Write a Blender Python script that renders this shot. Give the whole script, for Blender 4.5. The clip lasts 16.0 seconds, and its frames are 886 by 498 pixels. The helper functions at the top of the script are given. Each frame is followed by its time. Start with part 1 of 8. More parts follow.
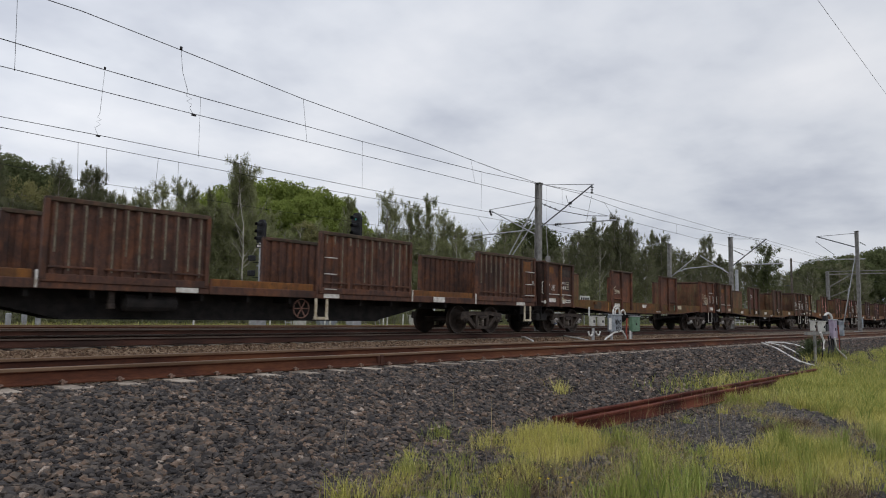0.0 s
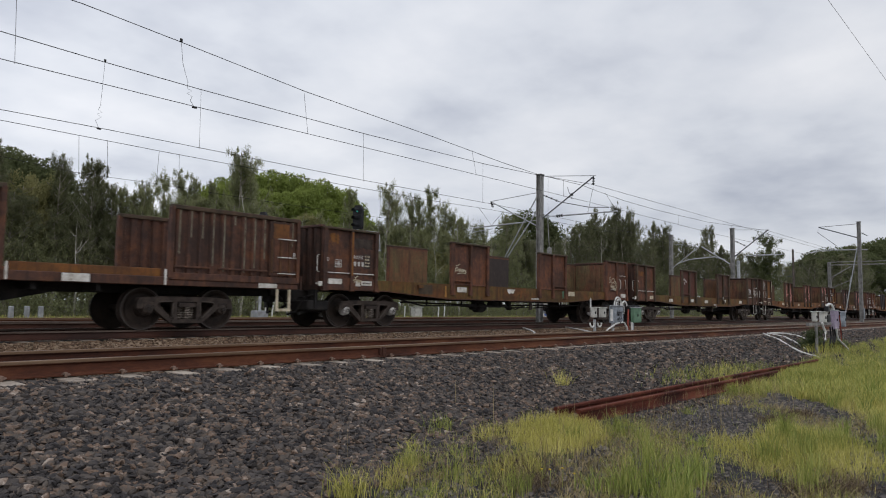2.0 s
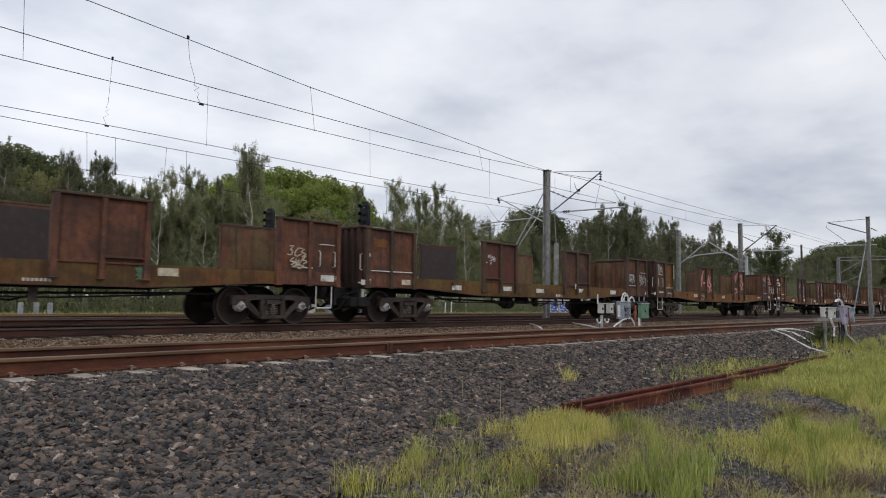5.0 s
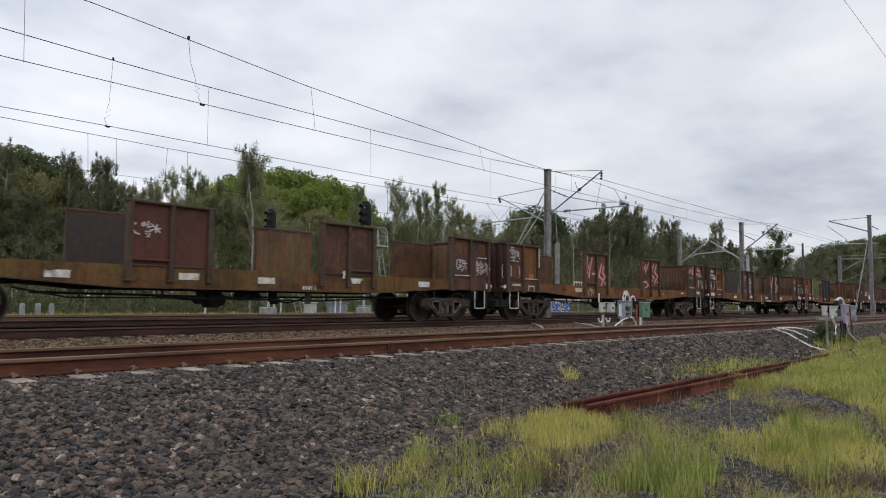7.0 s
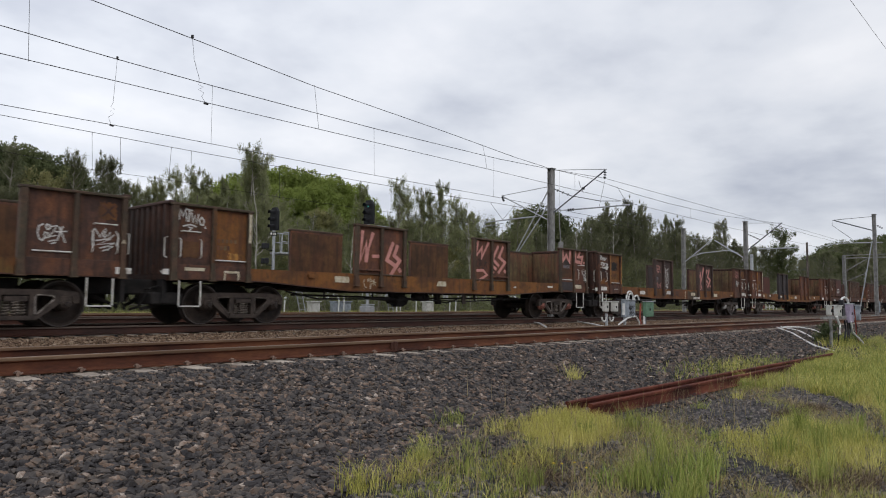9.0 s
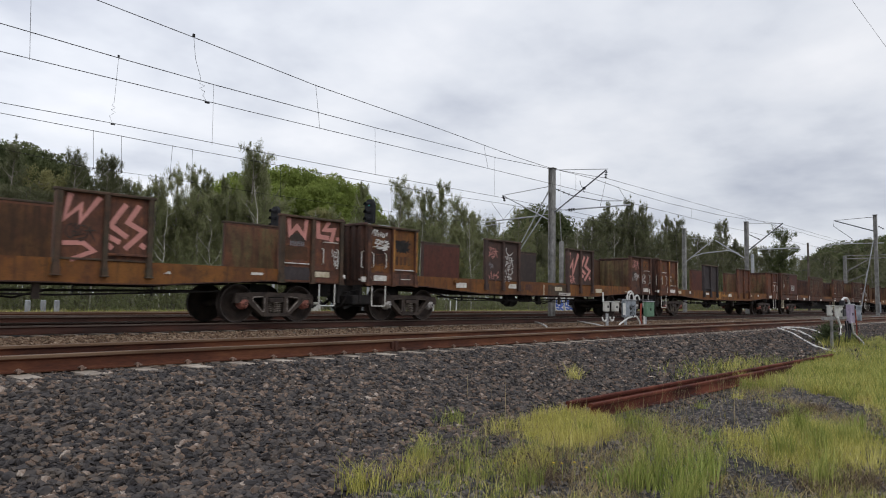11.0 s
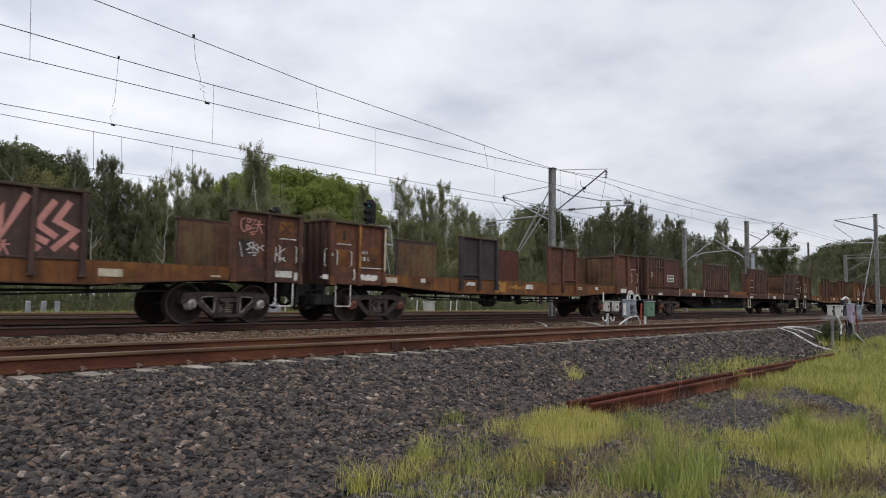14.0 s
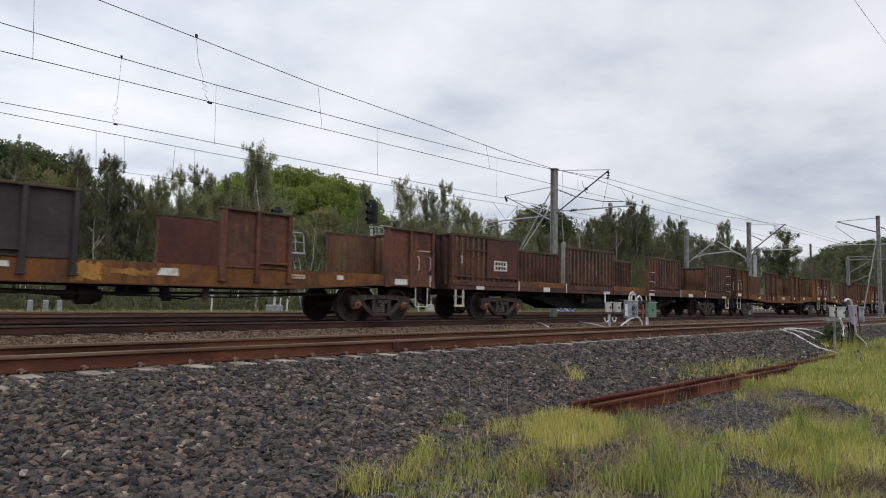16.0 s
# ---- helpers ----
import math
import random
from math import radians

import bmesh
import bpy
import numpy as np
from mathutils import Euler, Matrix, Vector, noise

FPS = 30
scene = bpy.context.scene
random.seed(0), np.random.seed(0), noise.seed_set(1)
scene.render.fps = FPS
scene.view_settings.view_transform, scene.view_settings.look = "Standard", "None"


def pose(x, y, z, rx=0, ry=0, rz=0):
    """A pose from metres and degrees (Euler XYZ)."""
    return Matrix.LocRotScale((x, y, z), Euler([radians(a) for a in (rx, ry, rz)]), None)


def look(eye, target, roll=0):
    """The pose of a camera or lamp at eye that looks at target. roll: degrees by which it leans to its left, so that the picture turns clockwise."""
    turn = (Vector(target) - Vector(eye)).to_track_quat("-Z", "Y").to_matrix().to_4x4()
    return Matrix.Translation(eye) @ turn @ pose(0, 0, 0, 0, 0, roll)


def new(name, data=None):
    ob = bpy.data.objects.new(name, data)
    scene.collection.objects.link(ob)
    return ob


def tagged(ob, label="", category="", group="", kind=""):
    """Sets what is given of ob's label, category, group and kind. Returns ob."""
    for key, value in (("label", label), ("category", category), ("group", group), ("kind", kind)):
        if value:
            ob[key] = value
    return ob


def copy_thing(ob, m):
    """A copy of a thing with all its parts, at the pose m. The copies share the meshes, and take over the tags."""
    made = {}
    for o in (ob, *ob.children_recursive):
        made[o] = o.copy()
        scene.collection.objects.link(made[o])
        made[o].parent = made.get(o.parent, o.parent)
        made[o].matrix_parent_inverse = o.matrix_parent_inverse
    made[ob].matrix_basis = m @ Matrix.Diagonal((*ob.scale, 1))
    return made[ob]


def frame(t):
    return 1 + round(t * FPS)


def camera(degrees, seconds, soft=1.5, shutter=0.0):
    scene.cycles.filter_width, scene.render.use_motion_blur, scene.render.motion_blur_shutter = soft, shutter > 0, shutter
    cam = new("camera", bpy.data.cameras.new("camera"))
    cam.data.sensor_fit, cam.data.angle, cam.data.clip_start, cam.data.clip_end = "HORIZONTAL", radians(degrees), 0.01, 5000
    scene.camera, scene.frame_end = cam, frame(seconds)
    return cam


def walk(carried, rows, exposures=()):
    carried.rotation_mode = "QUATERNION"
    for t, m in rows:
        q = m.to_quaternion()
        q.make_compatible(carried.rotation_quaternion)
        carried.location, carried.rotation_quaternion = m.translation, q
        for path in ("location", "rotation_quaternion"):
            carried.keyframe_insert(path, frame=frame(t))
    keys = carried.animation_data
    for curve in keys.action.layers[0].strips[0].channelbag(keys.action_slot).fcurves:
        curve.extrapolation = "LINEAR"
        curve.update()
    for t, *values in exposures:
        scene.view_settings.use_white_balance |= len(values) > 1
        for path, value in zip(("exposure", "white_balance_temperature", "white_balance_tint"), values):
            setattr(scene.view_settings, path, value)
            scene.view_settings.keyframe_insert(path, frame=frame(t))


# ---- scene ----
EYE = Vector((0.0, 0.0, 0.615))
LENGTH = 16.0
cam = camera(65.45, LENGTH, soft=1.03, shutter=0.25)

# seconds, heading from the track's normal, tilt, lean (degrees): a phone held nearly still
VIEW = [(0, 48.52, 5.42, 1.04), (0.5, 48.56, 5.28, 0.95), (1, 48.53, 5.10, 0.84), (1.5, 48.52, 4.89, 0.82),
        (2, 48.41, 4.74, 0.88), (2.5, 48.32, 4.61, 0.94), (3, 48.23, 4.53, 1.01), (3.5, 48.13, 4.46, 1.03),
        (4, 47.99, 4.43, 1.00), (6.5, 47.78, 4.38, 0.65), (7, 47.77, 4.38, 0.65), (7.5, 47.72, 4.37, 0.69),
        (8, 47.66, 4.36, 0.73), (8.5, 47.57, 4.32, 0.73), (9, 47.49, 4.28, 0.72), (11.5, 47.43, 4.23, 0.89),
        (12, 47.44, 4.23, 0.78), (12.5, 47.45, 4.25, 0.70), (13, 47.47, 4.24, 0.69), (13.5, 47.49, 4.25, 0.72),
        (14, 47.41, 4.25, 0.78), (14.5, 47.31, 4.27, 0.83), (15, 47.30, 4.27, 0.89), (15.5, 47.25, 4.28, 0.93),
        (16, 47.26, 4.27, 0.97)]


def aim(heading, tilt, lean):
    h, p = radians(heading), radians(tilt)
    way = Vector((math.sin(h) * math.cos(p), math.cos(h) * math.cos(p), math.sin(p)))
    return look(EYE, EYE + way * 10, lean)


walk(cam, [(t, aim(h, p, r)) for t, h, p, r in VIEW], [(0, -0.15), (2, -0.13), (3, -0.08), (4, -0.01), (8, -0.01), (16, 0.0)])

# ---- light: an overcast sky ----
SUN_HEIGHT, SUN_TURN = radians(48), radians(200)
world = bpy.data.worlds.new("overcast_sky")
scene.world = world
world.use_nodes = True
wn = world.node_tree
wn.nodes.clear()


def wnode(kind, **values):
    n = wn.nodes.new(kind)
    for k, v in values.items():
        n.inputs[k].default_value = v
    return n


sky = wn.nodes.new("ShaderNodeTexSky")
sky.sky_type, sky.sun_disc = "NISHITA", False
sky.sun_elevation, sky.sun_rotation = SUN_HEIGHT, SUN_TURN
coord = wn.nodes.new("ShaderNodeTexCoord")
split = wn.nodes.new("ShaderNodeSeparateXYZ")
wn.links.new(coord.outputs["Generated"], split.inputs[0])
lift = wn.nodes.new("ShaderNodeMath")
lift.operation, lift.inputs[1].default_value = "ADD", 0.22
wn.links.new(split.outputs["Z"], lift.inputs[0])
flat_layer = wn.nodes.new("ShaderNodeVectorMath")
flat_layer.operation = "DIVIDE"
spread = wn.nodes.new("ShaderNodeCombineXYZ")
for i in range(3):
    wn.links.new(lift.outputs[0], spread.inputs[i])
wn.links.new(coord.outputs["Generated"], flat_layer.inputs[0])
wn.links.new(spread.outputs[0], flat_layer.inputs[1])
cloud = wnode("ShaderNodeTexNoise", Scale=1.9, Detail=5.0, Roughness=0.50, Distortion=0.0)
wn.links.new(flat_layer.outputs[0], cloud.inputs["Vector"])
ramp = wn.nodes.new("ShaderNodeValToRGB")
ramp.color_ramp.elements[0].position, ramp.color_ramp.elements[0].color = 0.28, (0.55, 0.588, 0.69, 1)
ramp.color_ramp.elements[1].position, ramp.color_ramp.elements[1].color = 0.72, (0.995, 1.01, 1.06, 1)
mid = ramp.color_ramp.elements.new(0.50)
mid.color = (0.812, 0.846, 0.922, 1)
wn.links.new(cloud.outputs["Fac"], ramp.inputs[0])
blue = wnode("ShaderNodeBackground", Strength=0.08)
wn.links.new(sky.outputs[0], blue.inputs["Color"])
grey = wnode("ShaderNodeBackground", Strength=1.0)
# the layer is brighter overhead and towards the sun's side
side = wn.nodes.new("ShaderNodeVectorMath")
side.operation, side.inputs[1].default_value = "DOT_PRODUCT", (-0.27, 0.0, 0.20)
wn.links.new(coord.outputs["Generated"], side.inputs[0])
one = wn.nodes.new("ShaderNodeMath")
one.operation, one.inputs[1].default_value = "ADD", 1.11
wn.links.new(side.outputs["Value"], one.inputs[0])
shaded = wn.nodes.new("ShaderNodeVectorMath")
shaded.operation = "SCALE"
wn.links.new(ramp.outputs[0], shaded.inputs[0])
wn.links.new(one.outputs[0], shaded.inputs["Scale"])
wn.links.new(shaded.outputs[0], grey.inputs["Color"])
both = wnode("ShaderNodeMixShader", Fac=0.93)
wn.links.new(blue.outputs[0], both.inputs[1])
wn.links.new(grey.outputs[0], both.inputs[2])
out = wn.nodes.new("ShaderNodeOutputWorld")
wn.links.new(both.outputs[0], out.inputs["Surface"])

sun = new("sun", bpy.data.lights.new("sun", "SUN"))
sun.data.energy, sun.data.angle, sun.data.color = 0.5, radians(35), (1.0, 0.97, 0.92)
sun.matrix_basis = look((0, 0, 40), Vector((0, 0, 40)) + Vector((-math.sin(SUN_TURN) * math.cos(SUN_HEIGHT), -math.cos(SUN_TURN) * math.cos(SUN_HEIGHT), -math.sin(SUN_HEIGHT))))


# ---- materials ----
def nodes_of(name):
    m = bpy.data.materials.new(name)
    m.use_nodes = True
    t = m.node_tree
    return m, t, t.nodes["Principled BSDF"]


def surface(name, colors, scale=3.0, fine=40.0, rough=0.8, metal=0.0, bump=0.3, depth=0.01, stretch=(1, 1, 1), island=0.0, per_object=0.0, contrast=(0.35, 0.65), spec=0.3):
    """Two scales of noise between the colours, fine relief, and chance variation by object or by island."""
    m, t, b = nodes_of(name)
    new_node, link = t.nodes.new, t.links.new
    tc = new_node("ShaderNodeTexCoord")
    mp = new_node("ShaderNodeMapping")
    mp.inputs["Scale"].default_value = stretch
    info = new_node("ShaderNodeObjectInfo")
    shift = new_node("ShaderNodeVectorMath")
    shift.operation = "SCALE"
    cx = new_node("ShaderNodeCombineXYZ")
    for i in range(3):
        link(info.outputs["Random"], cx.inputs[i])
    link(cx.outputs[0], shift.inputs[0])
    shift.inputs["Scale"].default_value = 37.0
    link(shift.outputs[0], mp.inputs["Location"])
    link(tc.outputs["Object"], mp.inputs["Vector"])
    big = new_node("ShaderNodeTexNoise")
    big.inputs["Scale"].default_value, big.inputs["Detail"].default_value, big.inputs["Roughness"].default_value = scale, 6.0, 0.6
    small = new_node("ShaderNodeTexNoise")
    small.inputs["Scale"].default_value, small.inputs["Detail"].default_value = fine, 4.0
    link(mp.outputs[0], big.inputs["Vector"])
    link(mp.outputs[0], small.inputs["Vector"])
    mixv = new_node("ShaderNodeMath")
    mixv.operation = "MULTIPLY_ADD"
    mixv.inputs[1].default_value = 0.25
    link(small.outputs["Fac"], mixv.inputs[0])
    less = new_node("ShaderNodeMath")
    less.operation, less.inputs[1].default_value = "SUBTRACT", 0.125
    link(big.outputs["Fac"], less.inputs[0])
    link(less.outputs[0], mixv.inputs[2])
    value = mixv.outputs[0]
    for amount, node, socket in ((per_object, info, "Random"), (island, None, "")):
        if amount:
            src = node.outputs[socket] if node else new_node("ShaderNodeNewGeometry").outputs["Random Per Island"]
            sh = new_node("ShaderNodeMath")
            sh.operation, sh.inputs[1].default_value = "SUBTRACT", 0.5
            link(src, sh.inputs[0])
            ad = new_node("ShaderNodeMath")
            ad.operation, ad.inputs[1].default_value = "MULTIPLY_ADD", amount
            link(sh.outputs[0], ad.inputs[0])
            link(value, ad.inputs[2])
            value = ad.outputs[0]
    rp = new_node("ShaderNodeValToRGB")
    els = rp.color_ramp.elements
    lo, hi = contrast
    while len(els) < len(colors):
        els.new(0.5)
    for i, c in enumerate(colors):
        els[i].position = lo + (hi - lo) * i / max(1, len(colors) - 1)
        els[i].color = (*c, 1)
    link(value, rp.inputs[0])
    link(rp.outputs[0], b.inputs["Base Color"])
    b.inputs["Roughness"].default_value, b.inputs["Metallic"].default_value = rough, metal
    b.inputs["Specular IOR Level"].default_value = spec
    if bump:
        bp = new_node("ShaderNodeBump")
        bp.inputs["Strength"].default_value, bp.inputs["Distance"].default_value = bump, depth
        link(small.outputs["Fac"], bp.inputs["Height"])
        link(bp.outputs[0], b.inputs["Normal"])
    return m


def rusty(name, paint, rust, dark, cover=0.5, streak=0.35, tall=1.0, blot=0.6):
    """Worn paint over rust, with vertical run-off streaks and dark grime."""
    m, t, b = nodes_of(name)
    new_node, link = t.nodes.new, t.links.new
    tc, info = new_node("ShaderNodeTexCoord"), new_node("ShaderNodeObjectInfo")
    cx, sc = new_node("ShaderNodeCombineXYZ"), new_node("ShaderNodeVectorMath")
    for i in range(3):
        link(info.outputs["Random"], cx.inputs[i])
    sc.operation, sc.inputs["Scale"].default_value = "SCALE", 53.0
    link(cx.outputs[0], sc.inputs[0])

    def tex(scale, detail, stretch):
        mp, n = new_node("ShaderNodeMapping"), new_node("ShaderNodeTexNoise")
        mp.inputs["Scale"].default_value = stretch
        link(tc.outputs["Object"], mp.inputs["Vector"])
        link(sc.outputs[0], mp.inputs["Location"])
        n.inputs["Scale"].default_value, n.inputs["Detail"].default_value, n.inputs["Roughness"].default_value = scale, detail, 0.62
        link(mp.outputs[0], n.inputs["Vector"])
        return n.outputs["Fac"]

    def ramp_of(v, lo, hi):
        rp = new_node("ShaderNodeMapRange")
        rp.inputs["From Min"].default_value, rp.inputs["From Max"].default_value = lo, hi
        link(v, rp.inputs["Value"])
        return rp.outputs[0]

    def mix(fac, a, c):
        mx = new_node("ShaderNodeMix")
        mx.data_type = "RGBA"
        link(fac, mx.inputs["Factor"])
        for sock, v in ((mx.inputs[6], a), (mx.inputs[7], c)):
            if isinstance(v, tuple):
                sock.default_value = (*v, 1)
            else:
                link(v, sock)
        return mx.outputs[2]

    patch = tex(1.6, 8, (1 / tall, 1, tall))
    blotch = tex(0.75, 7, (1, 1, 1.3))
    runs = tex(9.0, 5, (1.0, 1.0, 0.07))
    grain = tex(45, 3, (1, 1, 1))
    mottle = tex(8.0, 6, (1, 1, 0.75))
    c = mix(ramp_of(patch, cover - 0.10, cover + 0.12), paint, rust)
    mo = new_node("ShaderNodeMath")
    mo.operation, mo.inputs[1].default_value = "MULTIPLY", 0.55
    link(ramp_of(mottle, 0.52, 0.72), mo.inputs[0])
    c = mix(mo.outputs[0], c, tuple(min(1.0, a * 1.5) for a in rust))
    md = new_node("ShaderNodeMath")
    md.operation, md.inputs[1].default_value = "MULTIPLY", 0.6
    link(ramp_of(mottle, 0.47, 0.30), md.inputs[0])
    c = mix(md.outputs[0], c, dark)
    st = new_node("ShaderNodeMath")
    st.operation, st.inputs[1].default_value = "MULTIPLY", streak * 2
    link(ramp_of(runs, 0.48, 0.70), st.inputs[0])
    c = mix(st.outputs[0], c, dark)
    bl = new_node("ShaderNodeMath")
    bl.operation, bl.inputs[1].default_value = "MULTIPLY", blot
    link(ramp_of(blotch, 0.49, 0.61), bl.inputs[0])
    c = mix(bl.outputs[0], c, dark)
    gr = new_node("ShaderNodeMath")
    gr.operation, gr.inputs[1].default_value = "MULTIPLY", 0.45
    link(ramp_of(grain, 0.42, 0.75), gr.inputs[0])
    c = mix(gr.outputs[0], c, dark)
    link(c, b.inputs["Base Color"])
    b.inputs["Roughness"].default_value, b.inputs["Specular IOR Level"].default_value = 0.78, 0.25
    bp = new_node("ShaderNodeBump")
    bp.inputs["Strength"].default_value, bp.inputs["Distance"].default_value = 0.35, 0.01
    link(patch, bp.inputs["Height"])
    link(bp.outputs[0], b.inputs["Normal"])
    return m


def plain(name, color, rough=0.6, metal=0.0):
    return surface(name, [tuple(c * 0.8 for c in color), tuple(min(1, c * 1.08) for c in color)], 4.0, 60.0, rough, metal, 0.12, 0.004)


M_MAROON = rusty("maroon_brown_steel", (0.121, 0.053, 0.036), (0.179, 0.068, 0.032), (0.039, 0.024, 0.019), 0.54)
M_BROWN = rusty("dark_brown_steel", (0.093, 0.046, 0.033), (0.146, 0.058, 0.028), (0.027, 0.019, 0.017), 0.56)
M_ORANGE = rusty("orange_rust_steel", (0.226, 0.094, 0.023), (0.143, 0.055, 0.020), (0.055, 0.030, 0.019), 0.50)
M_YELLOW = rusty("ochre_worn_paint", (0.44, 0.22, 0.055), (0.17, 0.066, 0.024), (0.06, 0.028, 0.016), 0.56, 0.25, 1.0, 0.35)
M_GREY = rusty("slate_grey_paint", (0.053, 0.045, 0.046), (0.064, 0.046, 0.042), (0.030, 0.023, 0.023), 0.6, 0.25)
# end walls: a darker brown, the shade on the ends put into the colour
M_END = rusty("grimy_end_steel", (0.058, 0.031, 0.024), (0.084, 0.036, 0.023), (0.026, 0.018, 0.014), 0.56)
M_MOSS = rusty("rust_with_old_green_paint", (0.150, 0.118, 0.056), (0.152, 0.066, 0.038), (0.058, 0.034, 0.024), 0.48, 0.4, 0.55, 0.7)
M_ORMOSS = rusty("orange_rust_with_green_paint", (0.142, 0.112, 0.052), (0.162, 0.074, 0.038), (0.064, 0.036, 0.024), 0.50, 0.4, 0.6, 0.65)
M_RUSTMIX = rusty("mottled_brown_rust", (0.137, 0.067, 0.026), (0.093, 0.041, 0.022), (0.039, 0.024, 0.016), 0.48, 0.45, 0.7)
M_OLIVE = rusty("olive_worn_sill_paint", (0.134, 0.087, 0.025), (0.146, 0.058, 0.020), (0.047, 0.025, 0.015), 0.52, 0.4)
M_STAKE = rusty("mossy_dark_steel", (0.067, 0.054, 0.036), (0.098, 0.054, 0.035), (0.031, 0.023, 0.017), 0.5, 0.3)
M_RED = rusty("red_oxide_steel", (0.112, 0.039, 0.028), (0.093, 0.036, 0.025), (0.046, 0.025, 0.022), 0.5, 0.2)
M_DUSK = rusty("dark_grey_brown_steel", (0.074, 0.048, 0.041), (0.096, 0.050, 0.036), (0.038, 0.026, 0.023), 0.58)
M_DARKSHEET = rusty("dull_dark_sheet", (0.052, 0.041, 0.037), (0.058, 0.042, 0.036), (0.036, 0.028, 0.026), 0.6, 0.12, 1.0, 0.25)
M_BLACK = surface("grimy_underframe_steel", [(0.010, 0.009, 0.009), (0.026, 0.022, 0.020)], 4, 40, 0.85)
M_BOGIE = surface("grimy_cast_steel", [(0.022, 0.016, 0.013), (0.062, 0.045, 0.036)], 5, 45, 0.75)
M_WHEEL = surface("wheel_steel", [(0.015, 0.011, 0.009), (0.045, 0.031, 0.024)], 3, 30, 0.75)
M_STREAK = surface("pale_worn_rib_paint", [(0.07, 0.045, 0.030), (0.135, 0.115, 0.080), (0.19, 0.17, 0.125)], 5, 40, 0.8, contrast=(0.3, 0.6))
# frame opening rims: worn steel, with the edge highlight in the pale colour
M_FRAME_EDGE = surface("rubbed_casting_edge", [(0.07, 0.055, 0.046), (0.30, 0.26, 0.23)], 7, 60, 0.6, 0.1)
M_SPRING = surface("worn_coil_spring", [(0.06, 0.045, 0.036), (0.22, 0.185, 0.155)], 9, 60, 0.5, 0.2)
M_HANDWHEEL = surface("rusty_handwheel", [(0.10, 0.050, 0.036), (0.20, 0.11, 0.085)], 7, 60, 0.8)
M_FRAME_DULL = surface("grimy_casting_edge", [(0.035, 0.027, 0.022), (0.095, 0.075, 0.062)], 7, 60, 0.7)
M_WHITE = surface("dirty_white_paint", [(0.22, 0.18, 0.13), (0.50, 0.47, 0.42), (0.66, 0.64, 0.60)], 6, 50, 0.6, contrast=(0.25, 0.6))
M_CREAM = surface("aged_cream_reflector", [(0.34, 0.28, 0.18), (0.58, 0.52, 0.40)], 7, 50, 0.6)
M_CAP_WHITE = surface("pale_axle_cap", [(0.22, 0.20, 0.18), (0.50, 0.48, 0.46)], 9, 60, 0.55)
M_CAP_RED = surface("red_axle_cap", [(0.14, 0.050, 0.036), (0.30, 0.115, 0.085)], 9, 60, 0.6)
M_PINK = plain("pink_spray_paint", (0.52, 0.235, 0.20), 0.7)
M_SPRAY = plain("white_spray_paint", (0.55, 0.53, 0.50), 0.7)
M_RAIL = surface("rusty_rail_steel", [(0.034, 0.010, 0.005), (0.076, 0.023, 0.010), (0.122, 0.044, 0.018)], 2.5, 50, 0.8, stretch=(0.3, 1, 1))
M_RAIL_RED = surface("red_rusted_rail", [(0.040, 0.011, 0.008), (0.092, 0.025, 0.015), (0.145, 0.046, 0.026)], 2.5, 50, 0.85, stretch=(0.4, 1, 1), spec=0.15)
M_STONE_PALE = surface("grey_verge_gravel", [(0.054, 0.048, 0.047), (0.103, 0.091, 0.087), (0.151, 0.131, 0.115), (0.281, 0.242, 0.200)], 6, 70, 0.9, island=0.6, contrast=(0.16, 0.95), bump=0.3)
M_RAIL_TOP = surface("worn_rail_head", [(0.098, 0.056, 0.031), (0.170, 0.106, 0.064)], 3, 50, 0.5, 0.15, stretch=(0.2, 1, 1))
M_RAIL_GREASE = surface("greasy_rail_head", [(0.060, 0.042, 0.032), (0.120, 0.090, 0.072)], 3, 50, 0.5, 0.3, stretch=(0.2, 1, 1))
M_RAIL_DARK = surface("greasy_rail_steel", [(0.024, 0.010, 0.007), (0.062, 0.023, 0.014)], 2.5, 50, 0.75, stretch=(0.3, 1, 1))
M_SLEEPER = surface("weathered_concrete_sleeper", [(0.19, 0.155, 0.125), (0.39, 0.33, 0.27)], 5, 60, 0.9, per_object=0.2)
M_STONE = surface("ballast_stone", [(0.021, 0.018, 0.018), (0.042, 0.037, 0.036), (0.069, 0.059, 0.054), (0.100, 0.081, 0.067), (0.150, 0.098, 0.069), (0.37, 0.31, 0.26)], 6, 70, 0.74, island=0.66, contrast=(0.16, 0.97), bump=0.3, spec=0.22)
M_STONE_BROWN = surface("brown_ballast_stone", [(0.060, 0.034, 0.022), (0.119, 0.072, 0.043), (0.165, 0.112, 0.072), (0.270, 0.200, 0.140)], 6, 70, 0.9, island=0.7, contrast=(0.14, 0.97))
# darker than the stones on it: shade in their gaps is in this colour
M_BED = surface("ballast_bed", [(0.012, 0.011, 0.012), (0.032, 0.029, 0.029), (0.060, 0.053, 0.048)], 14, 38, 0.95, bump=1.0, depth=0.03)
M_BED_BROWN = surface("brown_ballast_bed", [(0.05, 0.038, 0.029), (0.11, 0.082, 0.060), (0.18, 0.14, 0.10)], 12, 34, 0.95, bump=1.0, depth=0.03)
M_SOIL = surface("grassy_soil", [(0.035, 0.045, 0.018), (0.065, 0.075, 0.030), (0.09, 0.085, 0.045)], 1.2, 22, 0.95, bump=0.8, depth=0.03)
M_STRAW = surface("dry_grass_stem", [(0.20, 0.15, 0.07), (0.33, 0.26, 0.14)], 3, 10, 0.8, island=0.4, bump=0)
